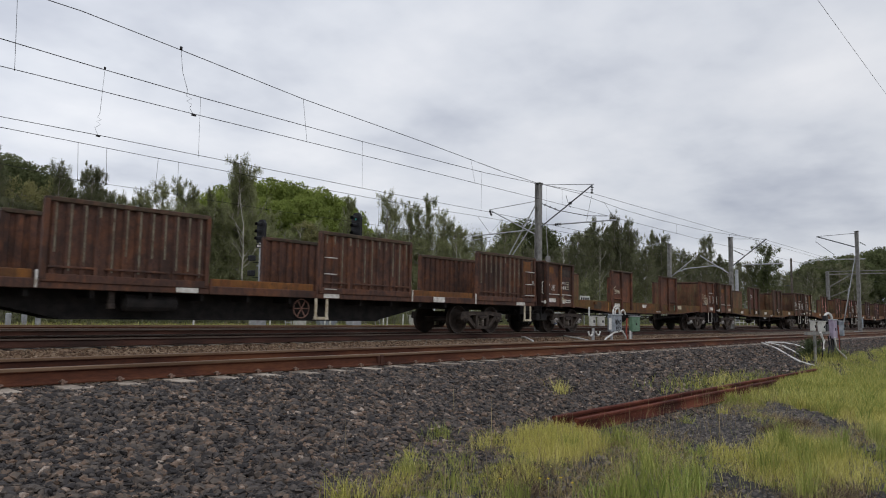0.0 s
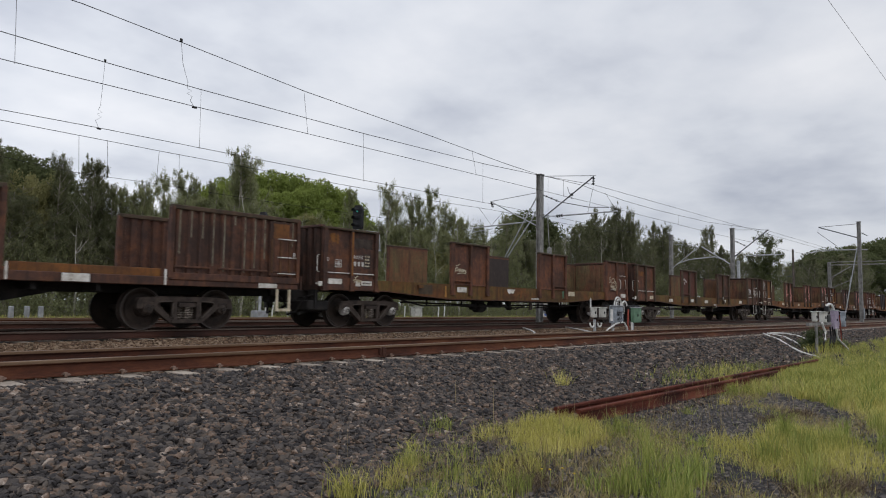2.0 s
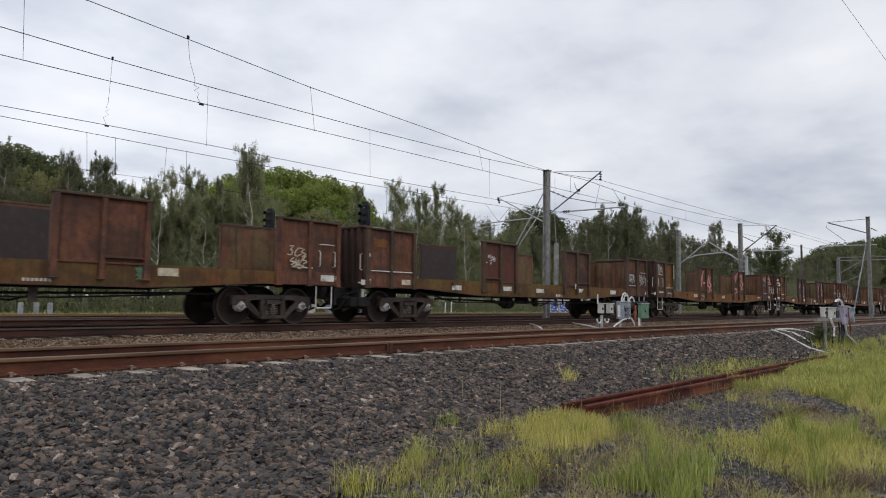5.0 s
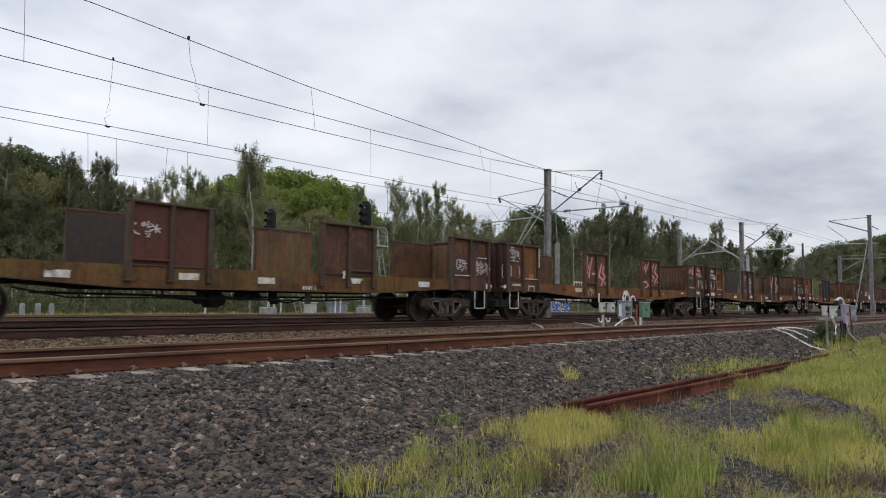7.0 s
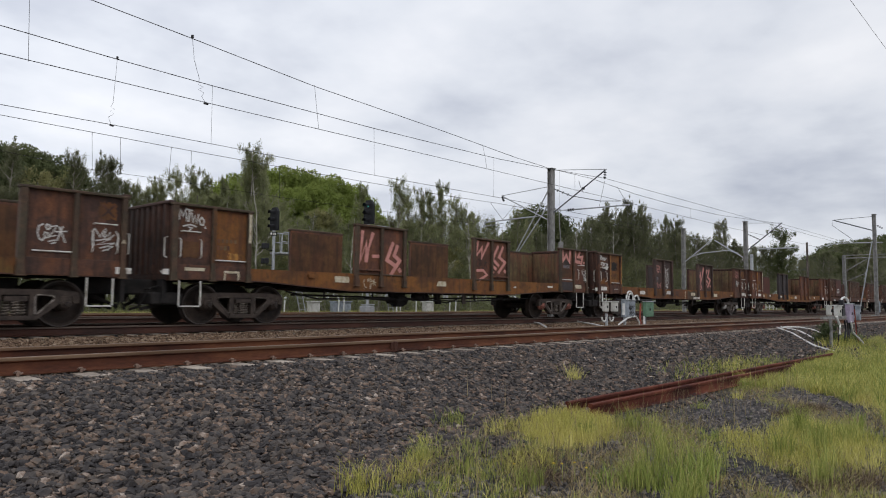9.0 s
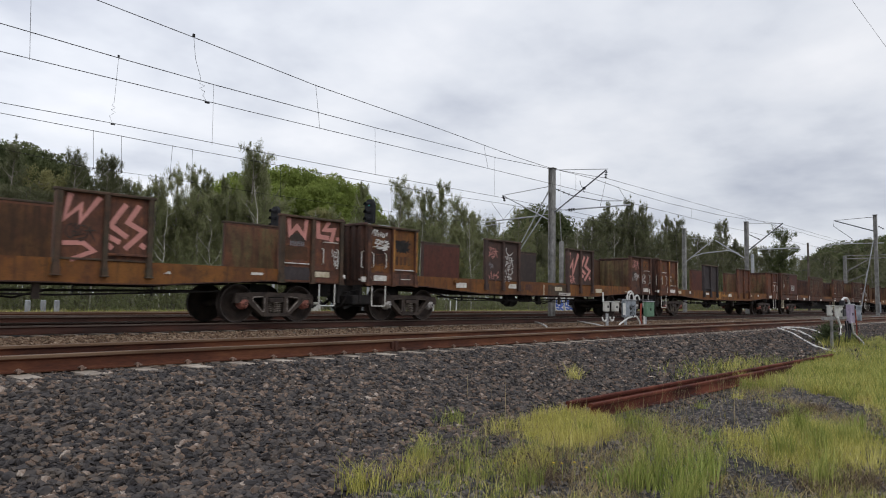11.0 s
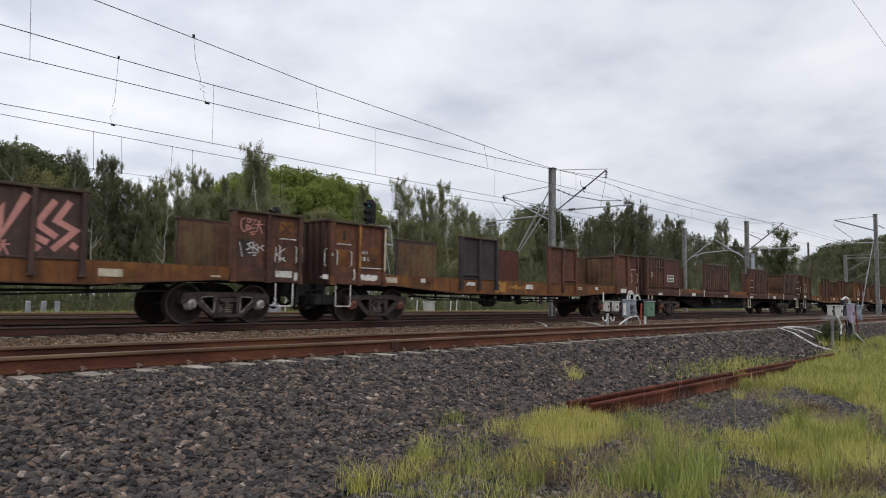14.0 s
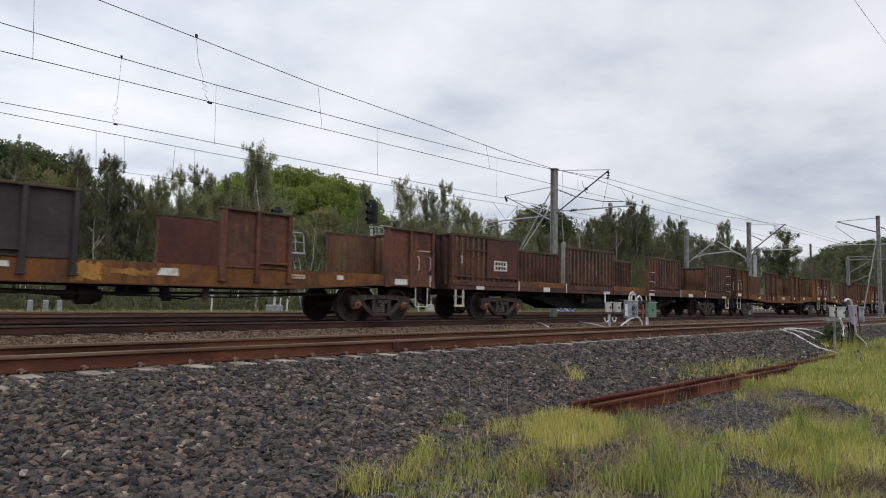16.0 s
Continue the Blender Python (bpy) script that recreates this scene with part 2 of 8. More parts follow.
M_WOOD_GREY = surface("weathered_mast_steel", [(0.16, 0.155, 0.145), (0.30, 0.29, 0.275)], 4, 30, 0.65, 0.2)
M_GALV = surface("galvanised_steel", [(0.30, 0.31, 0.32), (0.46, 0.47, 0.48)], 6, 50, 0.5, 0.5)
M_ARM = surface("dull_galvanised_tube", [(0.085, 0.09, 0.098), (0.17, 0.178, 0.19)], 6, 50, 0.6, 0.3)
M_CABLE = plain("grey_power_cable", (0.16, 0.15, 0.16), 0.6)
M_WIRE = plain("dark_copper_wire", (0.028, 0.026, 0.026), 0.6, 0.3)
M_SIGNAL = plain("black_signal_housing", (0.010, 0.010, 0.012), 0.55)
M_BOX_PALE = surface("pale_equipment_box", [(0.34, 0.33, 0.295), (0.52, 0.51, 0.47)], 5, 40, 0.6)
M_BOX_GREEN = surface("green_equipment_box", [(0.075, 0.145, 0.090), (0.13, 0.225, 0.145)], 5, 40, 0.6)
M_BOX_BLUE = surface("grey_blue_equipment_box", [(0.16, 0.18, 0.20), (0.30, 0.325, 0.355)], 5, 40, 0.6)
M_BOX_LILAC = surface("faded_lilac_equipment_box", [(0.22, 0.175, 0.24), (0.34, 0.285, 0.36)], 5, 40, 0.6)
M_PIPE = plain("white_conduit", (0.62, 0.61, 0.58), 0.5)
M_PIPE_RED = plain("red_conduit", (0.28, 0.06, 0.04), 0.5)
M_CONCRETE = surface("pale_concrete", [(0.20, 0.205, 0.21), (0.33, 0.335, 0.34)], 4, 40, 0.9)


def lamp_glow(name, color, strength):
    m, t, b = nodes_of(name)
    b.inputs["Base Color"].default_value = (*color, 1)
    b.inputs["Emission Color"].default_value, b.inputs["Emission Strength"].default_value = (*color, 1), strength
    return m


M_GREEN_LIGHT = lamp_glow("green_signal_light", (0.07, 0.50, 0.46), 0.4)


def leafy(name, colors):
    """Leaves: the surface above, half of the light passing through."""
    m = surface(name, colors, 0.6, 3.0, 0.75, island=0.10, per_object=0.25, bump=0, contrast=(0.25, 0.75), spec=0.12)
    t = m.node_tree
    b = t.nodes["Principled BSDF"]
    thin, blend = t.nodes.new("ShaderNodeBsdfTranslucent"), t.nodes.new("ShaderNodeMixShader")
    blend.inputs[0].default_value = 0.55
    t.links.new(b.inputs["Base Color"].links[0].from_socket, thin.inputs["Color"])
    t.links.new(b.outputs[0], blend.inputs[1])
    t.links.new(thin.outputs[0], blend.inputs[2])
    t.links.new(blend.outputs[0], t.nodes["Material Output"].inputs["Surface"])
    return m


M_LEAF_OAK = leafy("sheoak_foliage", [(0.152, 0.163, 0.078), (0.240, 0.252, 0.124), (0.330, 0.336, 0.178)])
M_LEAF_GREEN = leafy("bright_tree_foliage", [(0.135, 0.170, 0.042), (0.220, 0.270, 0.064), (0.300, 0.350, 0.095)])
M_LEAF_GUM = leafy("gum_foliage", [(0.125, 0.128, 0.055), (0.230, 0.224, 0.092), (0.320, 0.298, 0.135)])
# cooler than sheoak_foliage: distance haze is put into the leaf colour
M_LEAF_OAK_FAR = leafy("blue_green_sheoak_foliage", [(0.105, 0.111, 0.058), (0.170, 0.176, 0.095), (0.236, 0.238, 0.136)])
M_LEAF_DEEP = leafy("deep_green_tree_foliage", [(0.066, 0.080, 0.036), (0.110, 0.128, 0.056), (0.155, 0.170, 0.076)])
M_BARK = surface("pale_bark", [(0.14, 0.12, 0.10), (0.34, 0.31, 0.27)], 3, 20, 0.9)
M_BARK_DARK = surface("dark_bark", [(0.05, 0.04, 0.033), (0.12, 0.10, 0.085)], 3, 20, 0.9)


# ---- mesh tools ----
class Shape:
    """Vertices and faces gathered from simple solids, for one mesh."""

    def __init__(self):
        self.v, self.f = [], []

    def add(self, verts, faces):
        o = len(self.v)
        self.v += [tuple(p) for p in verts]
        self.f += [tuple(i + o for i in q) for q in faces]
        return self

    def box(self, x0, x1, y0, y1, z0, z1, b=0.0):
        """A box; b cuts its edges all round."""
        if b <= 0:
            return self.add([(x, y, z) for x in (x0, x1) for y in (y0, y1) for z in (z0, z1)],
                            [(0, 1, 3, 2), (4, 6, 7, 5), (0, 4, 5, 1), (2, 3, 7, 6), (0, 2, 6, 4), (1, 5, 7, 3)])
        ring = lambda z, e: [(x0 + e, y0 + b, z), (x0 + b, y0 + e, z), (x1 - b, y0 + e, z), (x1 - e, y0 + b, z),
                             (x1 - e, y1 - b, z), (x1 - b, y1 - e, z), (x0 + b, y1 - e, z), (x0 + e, y1 - b, z)]
        v = ring(z0, b) + ring(z0 + b, 0) + ring(z1 - b, 0) + ring(z1, b)
        f = [tuple(range(7, -1, -1)), tuple(range(24, 32))]
        for k in range(3):
            f += [(8 * k + i, 8 * k + (i + 1) % 8, 8 * k + 8 + (i + 1) % 8, 8 * k + 8 + i) for i in range(8)]
        return self.add(v, f)

    def bar(self, a, b, w, h=None, side=(0, 1, 0)):
        """A straight bar from a to b, w wide along side, h thick across."""
        a, b, side = Vector(a), Vector(b), Vector(side)
        h = w if h is None else h
        d = (b - a).normalized()
        n = d.cross(side)
        if n.length < 1e-4:
            side = Vector((1, 0, 0))
            n = d.cross(side)
        n.normalize()
        s = n.cross(d).normalized()
        v = [p + s * (w / 2) * i + n * (h / 2) * j for p in (a, b) for i, j in ((-1, -1), (1, -1), (1, 1), (-1, 1))]
        return self.add(v, [(3, 2, 1, 0), (4, 5, 6, 7), (0, 1, 5, 4), (1, 2, 6, 5), (2, 3, 7, 6), (3, 0, 4, 7)])

    def tube(self, pts, r, n=6):
        """A round tube through the points; r: one radius or one a point."""
        pts = [Vector(p) for p in pts]
        rs = r if isinstance(r, (list, tuple)) else [r] * len(pts)
        v = []
        for i, p in enumerate(pts):
            d = (pts[min(i + 1, len(pts) - 1)] - pts[max(i - 1, 0)]).normalized()
            s = d.cross(Vector((0, 0, 1)) if abs(d.z) < 0.9 else Vector((1, 0, 0))).normalized()
            u = s.cross(d)
            v += [p + (s * math.cos(2 * math.pi * k / n) + u * math.sin(2 * math.pi * k / n)) * rs[i] for k in range(n)]
        f = [tuple(range(n)), tuple(range(len(v) - 1, len(v) - n - 1, -1))]
        for i in range(len(pts) - 1):
            f += [(i * n + k, (i + 1) * n + k, (i + 1) * n + (k + 1) % n, i * n + (k + 1) % n) for k in range(n)]
        return self.add(v, f)

    def lathe(self, rings, center, axis=1, n=24):
        """Rings (along, radius) turned about an axis through center."""
        v = []
        for along, r in rings:
            for k in range(n):
                c, s = r * math.cos(2 * math.pi * k / n), r * math.sin(2 * math.pi * k / n)
                p = [0, 0, 0]
                p[axis], p[(axis + 1) % 3], p[(axis + 2) % 3] = along, c, s
                v.append([center[i] + p[i] for i in range(3)])
        f = [tuple(range(n - 1, -1, -1)), tuple(range(len(v) - n, len(v)))]
        for i in range(len(rings) - 1):
            f += [(i * n + k, i * n + (k + 1) % n, (i + 1) * n + (k + 1) % n, (i + 1) * n + k) for k in range(n)]
        return self.add(v, f)

    def prism(self, outline, y0, y1):
        """An outline in x and z, given thickness in y."""
        n = len(outline)
        v = [(x, y0, z) for x, z in outline] + [(x, y1, z) for x, z in outline]
        f = [tuple(range(n)), tuple(range(2 * n - 1, n - 1, -1))]
        f += [(i, n + i, n + (i + 1) % n, (i + 1) % n) for i in range(n)]
        return self.add(v, f)

    def mesh(self, name, mat, smooth=False):
        me = bpy.data.meshes.new(name)
        me.from_pydata(self.v, [], self.f)
        bm = bmesh.new()
        bm.from_mesh(me)
        bmesh.ops.recalc_face_normals(bm, faces=bm.faces)
        bm.to_mesh(me)
        bm.free()
        me.materials.append(mat)
        if smooth:
            me.shade_smooth()
            me.set_sharp_from_angle(angle=radians(35))
        return me


CACHE = {}


def part(name, shape, mat, parent, label="", key=None, at=None, smooth=False):
    """One mesh under a thing or a part. key: alike pieces share their mesh; shape may then be a function that makes it."""
    k = (key, mat.name)
    if key and k in CACHE:
        me = CACHE[k]
    else:
        me = (shape() if callable(shape) else shape).mesh(name, mat, smooth)
        if key:
            CACHE[k] = me
    ob = new(name, me)
    ob.parent = parent
    if at is not None:
        ob.matrix_basis = at if isinstance(at, Matrix) else Matrix.Translation(at)
    if label:
        tagged(ob, label)
    return ob


def thing(name, label, category, at=(0, 0, 0), group="", kind=""):
    ob = new(name)
    ob.empty_display_size = 0.3
    ob.matrix_basis = at if isinstance(at, Matrix) else Matrix.Translation(at)
    return tagged(ob, label, category, group, kind)


def lone(name, shape, mat, label, category="", group="", kind="", at=(0, 0, 0), smooth=False):
    ob = new(name, shape.mesh(name, mat, smooth))
    ob.matrix_basis = Matrix.Translation(at)
    return tagged(ob, label, category, group, kind)


def raw_mesh(name, verts, faces, mat):
    """A large mesh straight from arrays; faces all have the same number of corners."""
    me = bpy.data.meshes.new(name)
    n, k = faces.shape
    me.vertices.add(len(verts))
    me.vertices.foreach_set("co", np.ascontiguousarray(verts, dtype=np.float32).ravel())
    me.loops.add(n * k)
    me.loops.foreach_set("vertex_index", np.ascontiguousarray(faces, dtype=np.int32).ravel())
    me.polygons.add(n)
    me.polygons.foreach_set("loop_start", np.arange(0, n * k, k, dtype=np.int32))
    me.update(calc_edges=True)
    me.materials.append(mat)
    return me


# ---- ground ----
NEAR_Y, TRAIN_Y, THIRD_Y, FOURTH_Y = 8.53, 15.65, 21.35, 25.65


def ground_z(y):
    """The lie of the land across the tracks: verge, ballast shoulder, track bed, far verge."""
    pts = [(-4000, -0.9), (-4, -0.86), (4.4, -0.83), (5.0, -0.79), (7.1, -0.232), (7.26, -0.200), (7.42, -0.200), (7.75, -0.205), (27.4, -0.205), (28.6, -0.42), (34, -0.35), (60, 0.2), (4000, 1.0)]
    return np.interp(y, [p[0] for p in pts], [p[1] for p in pts])


def sheet(name, xs, ys, mat, rise=0.0, rough=0.0, seed=1):
    rng = np.random.default_rng(seed)
    gx, gy = np.meshgrid(xs, ys, indexing="ij")
    gz = ground_z(gy) + rise + rng.normal(0, 1, gx.shape) * rough
    nx, ny = gx.shape
    idx = np.arange(nx * ny).reshape(nx, ny)
    faces = np.stack([idx[:-1, :-1], idx[1:, :-1], idx[1:, 1:], idx[:-1, 1:]], -1).reshape(-1, 4)
    return new(name, raw_mesh(name, np.stack([gx, gy, gz], -1).reshape(-1, 3), faces, mat))


ys_all = np.array([-4000, -300, -60, -20, -8, -4, 0, 2, 4.4, 5.0, 7.15, 7.35, 27.4, 28.6, 34, 60, 200, 900, 4000.0])
xs_all = np.array([-4000, -500, -100, -30, 0, 30, 60, 100, 200, 500, 1500, 4000.0])
tagged(sheet("ground", xs_all, ys_all, M_SOIL, -0.03), "grassy earth verge running along the railway line", "ground", kind="structure")
xs_near = np.concatenate([np.arange(-6, 30, 0.22), np.arange(30, 120, 2.0), np.arange(120, 421, 20.0)])
tagged(sheet("ballast_shoulder", xs_near, np.concatenate([np.linspace(-1.0, 3.2, 12), np.linspace(3.4, 7.26, 25), [7.36]]), M_BED, 0.0, 0.010, 2), "dark grey crushed stone ballast shoulder beside the track, darkened as shade between stones", "ballast", kind="structure")
tagged(sheet("track_bed", np.arange(-40, 421, 1.0), np.linspace(7.35, 28.2, 40), M_BED_BROWN, -0.004, 0.006, 3), "brown and grey ballast bed under the railway tracks", "ballast", kind="structure")


# black strip on the bed: oil and the train's shade share one colour
tagged(sheet("oily_ballast", np.arange(-40, 421, 1.0), np.linspace(14.35, 18.6, 6), M_BLACK, 0.006, 0.003, 4), "ballast under the train, blackened for oil and for the train's shade", "ballast", kind="structure")


def scatter_stones(name, x0, x1, y0, y1, count, size, mat, label, seed, sink=0.2, fade=0.0, cribs=False, chunky=False, small=False):
    """Crushed stones, each a small jagged block."""
    rng = np.random.default_rng(seed)
    if chunky:
        g = 1.618
        cube = np.array([(-1, g, 0), (1, g, 0), (-1, -g, 0), (1, -g, 0), (0, -1, g), (0, 1, g), (0, -1, -g), (0, 1, -g), (g, 0, -1), (g, 0, 1), (-g, 0, -1), (-g, 0, 1)]) / 2.05
        tri = np.array([(0, 11, 5), (0, 5, 1), (0, 1, 7), (0, 7, 10), (0, 10, 11), (1, 5, 9), (5, 11, 4), (11, 10, 2), (10, 7, 6), (7, 1, 8), (3, 9, 4), (3, 4, 2), (3, 2, 6), (3, 6, 8), (3, 8, 9), (4, 9, 5), (2, 4, 11), (6, 2, 10), (8, 6, 7), (9, 8, 1)])
    elif small:
        cube = np.array([(1, 0, 0), (-1, 0, 0), (0, 1, 0), (0, -1, 0), (0, 0, 1), (0, 0, -1)]) * 1.05
        tri = np.array([(0, 2, 4), (2, 1, 4), (1, 3, 4), (3, 0, 4), (2, 0, 5), (1, 2, 5), (3, 1, 5), (0, 3, 5)])
    else:
        cube = np.array([(x, y, z) for x in (-1, 1) for y in (-1, 1) for z in (-1, 1)]) / 1.7
        tri = np.array([(0, 1, 3), (0, 3, 2), (4, 6, 7), (4, 7, 5), (0, 4, 5), (0, 5, 1), (2, 3, 7), (2, 7, 6), (0, 2, 6), (0, 6, 4), (1, 5, 7), (1, 7, 3)])
    corners = len(cube)
    u = rng.random(count)
    x = x0 + (x1 - x0) * (u ** (1 + fade))
    y = y0 + (y1 - y0) * rng.random(count)
    if cribs:
        off = np.abs((x - FIRST_SLEEPER + 0.2925) % 0.585 - 0.2925)
        ok = (off > 0.14) | (y < 7.34 + 0.03 * np.sin(x * 9))
        x, y = x[ok], y[ok]
        count = len(x)
    r = size * (0.55 + 0.75 * rng.random(count) ** 1.6)
    v = (cube[None] + rng.uniform(-0.30, 0.30, (count, corners, 3))) * (r[:, None, None] * rng.uniform(0.42, 1.45, (count, 1, 3)))
    q = rng.normal(0, 1, (count, 4))
    q /= np.linalg.norm(q, axis=1, keepdims=True)
    a, b, c, d = q.T
    rot = np.stack([1 - 2 * (c * c + d * d), 2 * (b * c - a * d), 2 * (b * d + a * c), 2 * (b * c + a * d), 1 - 2 * (b * b + d * d), 2 * (c * d - a * b), 2 * (b * d - a * c), 2 * (c * d + a * b), 1 - 2 * (b * b + c * c)], 1).reshape(-1, 3, 3)
    v = np.einsum("nij,nkj->nki", rot, v)
    v[:, :, 2] *= 0.72
    v += np.stack([x, y, ground_z(y) + r * (0.5 - sink) * rng.uniform(0.2, 1.5, count)], 1)[:, None]
    faces = (tri[None] + corners * np.arange(count)[:, None, None]).reshape(-1, 3)
    me = raw_mesh(name, v.reshape(-1, 3), faces, mat)
    me.shade_flat()
    return tagged(new(name, me), label, "ballast", kind="stuff")


FIRST_SLEEPER = 2.24
scatter_stones("ballast_stones", 1.0, 7.6, 4.1, 7.12, 39000, 0.0340, M_STONE, "dark grey angular ballast stones heaped on the shoulder", 11, sink=0.02, chunky=True)
scatter_stones("ballast_stones", 7.6, 11, 4.1, 7.12, 19500, 0.0355, M_STONE, "dark grey angular ballast stones heaped on the shoulder", 10, sink=0.02)
scatter_stones("ballast_stones", 11, 45, 4.6, 7.12, 24000, 0.046, M_STONE, "dark grey angular ballast stones heaped on the shoulder", 12, fade=0.6, small=True)
scatter_stones("ballast_stones", 0.8, 30, 7.04, 7.72, 15000, 0.030, M_STONE, "dark grey ballast stones packed between the sleeper ends", 16, sink=0.42, fade=0.6, cribs=True)
scatter_stones("ballast_stones", -9, 0.4, 4.1, 7.24, 7000, 0.055, M_STONE, "dark grey angular ballast stones heaped on the shoulder", 17, small=True)
scatter_stones("verge_stones", 1.5, 16, 0.6, 4.75, 22000, 0.024, M_STONE_PALE, "loose grey stones scattered among the grass", 13, sink=0.3)
scatter_stones("verge_stones", -7, 1.6, -1.3, 4.4, 8000, 0.036, M_STONE_PALE, "loose grey stones scattered over the verge", 18, sink=0.3, small=True)
scatter_stones("verge_stones", 1.4, 18, -1.5, 0.7, 6000, 0.034, M_STONE_PALE, "loose grey stones scattered over the verge", 19, sink=0.3, small=True)
scatter_stones("verge_stones", -7, 18, -2.4, -1.2, 2000, 0.034, M_STONE_PALE, "loose grey stones scattered over the verge", 20, sink=0.3, small=True)
scatter_stones("bed_stones", 1.5, 40, 9.6, 14.5, 24000, 0.036, M_STONE_BROWN, "brown weathered ballast stones between the tracks", 14, fade=0.7, small=True)
scatter_stones("bed_stones", 1.5, 24, 7.9, 9.0, 2500, 0.045, M_STONE_BROWN, "brown weathered ballast stones between the rails", 15, fade=0.6)


# ---- tracks ----
def rail_shape(x0, x1, step=12.0):
    """Flat-bottomed rail, 0.17 high, its head on top."""
    half = [(0.073, 0.0), (0.073, 0.011), (0.02, 0.028), (0.0085, 0.05), (0.0085, 0.118), (0.034, 0.132), (0.036, 0.16), (0.026, 0.17)]
    ring = [(-a, b) for a, b in half][::-1] + half
    ring = [(a, b - 0.17) for a, b in half] + [(-a, b - 0.17) for a, b in half[::-1]]
    s = Shape()
    xs = list(np.arange(x0, x1, step)) + [x1]
    n = len(ring)
    v = [(x, a, b) for x in xs for a, b in ring]
    f = [tuple(range(n)), tuple(range(len(v) - 1, len(v) - n - 1, -1))]
    for i in range(len(xs) - 1):
        f += [(i * n + k, i * n + (k + 1) % n, (i + 1) * n + (k + 1) % n, (i + 1) * n + k) for k in range(n)]
    return s.add(v, f)


def sleeper_shape():
    s = Shape()
    o = [(-0.125, -0.36), (0.125, -0.36), (0.10, -0.182), (-0.10, -0.182)]
    v = [(x, y, z) for y in (-1.25, 1.25) for x, z in o]
    return s.add(v, [(0, 1, 2, 3), (7, 6, 5, 4), (0, 4, 5, 1), (1, 5, 6, 2), (2, 6, 7, 3), (3, 7, 4, 0)])


def clip_shape():
    """A sprung rail clip: a small shoulder and a bent rod."""
    s = Shape()
    s.box(-0.020, 0.012, -0.106, -0.076, -0.182, -0.125, 0.006)
    s.tube([(-0.005, -0.085, -0.128), (-0.030, -0.095, -0.135), (-0.036, -0.070, -0.150), (0.0, -0.058, -0.150), (0.036, -0.070, -0.148), (0.034, -0.105, -0.150), (0.006, -0.112, -0.160)], 0.008, 5)
    return s


M_CLIP = plain("worn_rail_clip", (0.23, 0.155, 0.12), 0.5, 0.4)


def track(y, label, mat, head, near_sleepers, x0=-40, x1=420):
    t = thing("railway_track", label, "track", (0, y, 0), "railway tracks", "structure")
    for side in (-0.7525, 0.7525):
        r = part("rail", lambda: rail_shape(x0, x1), mat, t, key="rail%g%g" % (x0, x1), at=(0, side, 0), smooth=True)
        part("railhead", lambda: Shape().box(x0, x1, -0.0375, 0.0375, -0.038, 0.0015, 0.008), head, r, "worn running surface", key="head%g%g" % (x0, x1))
    if near_sleepers:
        for i in range(100):
            x = FIRST_SLEEPER + 0.585 * (i - 6)
            sl = part("sleeper", sleeper_shape, M_SLEEPER, t, key="sleeper", at=(x, 0, 0))
            part("rail_clip", clip_shape, M_CLIP, sl, key="clip", at=(0, -0.7525, 0))
    rest = Shape()
    for i in range(94 if near_sleepers else -70, 320):
        rest.add([(px + FIRST_SLEEPER + 0.585 * i, py, pz) for px, py, pz in sleeper_shape().v], sleeper_shape().f)
    tagged(part("far_sleepers", rest, M_SLEEPER, t), kind="stuff")
    return t


near_track = track(NEAR_Y, "rusty railway track on concrete sleepers in ballast", M_RAIL, M_RAIL_TOP, True)
part("rail_joint", Shape().box(7.30, 7.44, -0.805, -0.70, -0.165, -0.03, 0.012).box(7.34, 7.40, -0.83, -0.69, -0.18, -0.02, 0.01), M_RAIL_DARK, near_track, "welded joint collar on the near rail")
track(TRAIN_Y, "dark railway track carrying the goods train", M_RAIL_DARK, M_RAIL_GREASE, False)
track(THIRD_Y, "dark railway track behind the goods train", M_RAIL_DARK, M_RAIL_GREASE, False)
track(FOURTH_Y, "rusty railway track along the far verge", M_RAIL, M_RAIL_TOP, False)

# ---- goods wagons ----
WHEEL_R = 0.46
MOVING, WHEELSETS = [], []


def travelled(t):
    """How far the train has rolled at t seconds, in metres, gathering speed."""
    w = t / 8 - 1
    return 48.3385 * w + 2.9825 * w ** 2 - 0.1404 * w ** 3 - 0.0236 * w ** 4


def wheelset_shape():
    s = Shape()
    s.lathe([(-1.0, 0.065), (-0.80, 0.085), (0.80, 0.085), (1.0, 0.065)], (0, 0, 0), 1, 12)
    for k in (-1, 1):
        s.lathe([(k * 0.675, 0.36), (k * 0.675, WHEEL_R + 0.028), (k * 0.70, WHEEL_R + 0.026), (k * 0.715, WHEEL_R), (k * 0.815, WHEEL_R - 0.006), (k * 0.815, 0.395), (k * 0.785, 0.375), (k * 0.745, 0.33), (k * 0.735, 0.24), (k * 0.765, 0.17), (k * 0.84, 0.15), (k * 0.84, 0.09)], (0, 0, 0), 1, 32)
    return s


def tread_shape(k):
    """The bright worn edge of a wheel, an open ring."""
    prof = [(0.816, 0.458), (0.819, 0.458), (0.819, 0.438), (0.816, 0.438)]
    n = 32
    v = [(r * math.cos(2 * math.pi * i / n), k * a, r * math.sin(2 * math.pi * i / n)) for a, r in prof for i in range(n)]
    return Shape().add(v, [(n * q + i, n * q + (i + 1) % n, n * ((q + 1) % 4) + (i + 1) % n, n * ((q + 1) % 4) + i) for q in range(4) for i in range(n)])


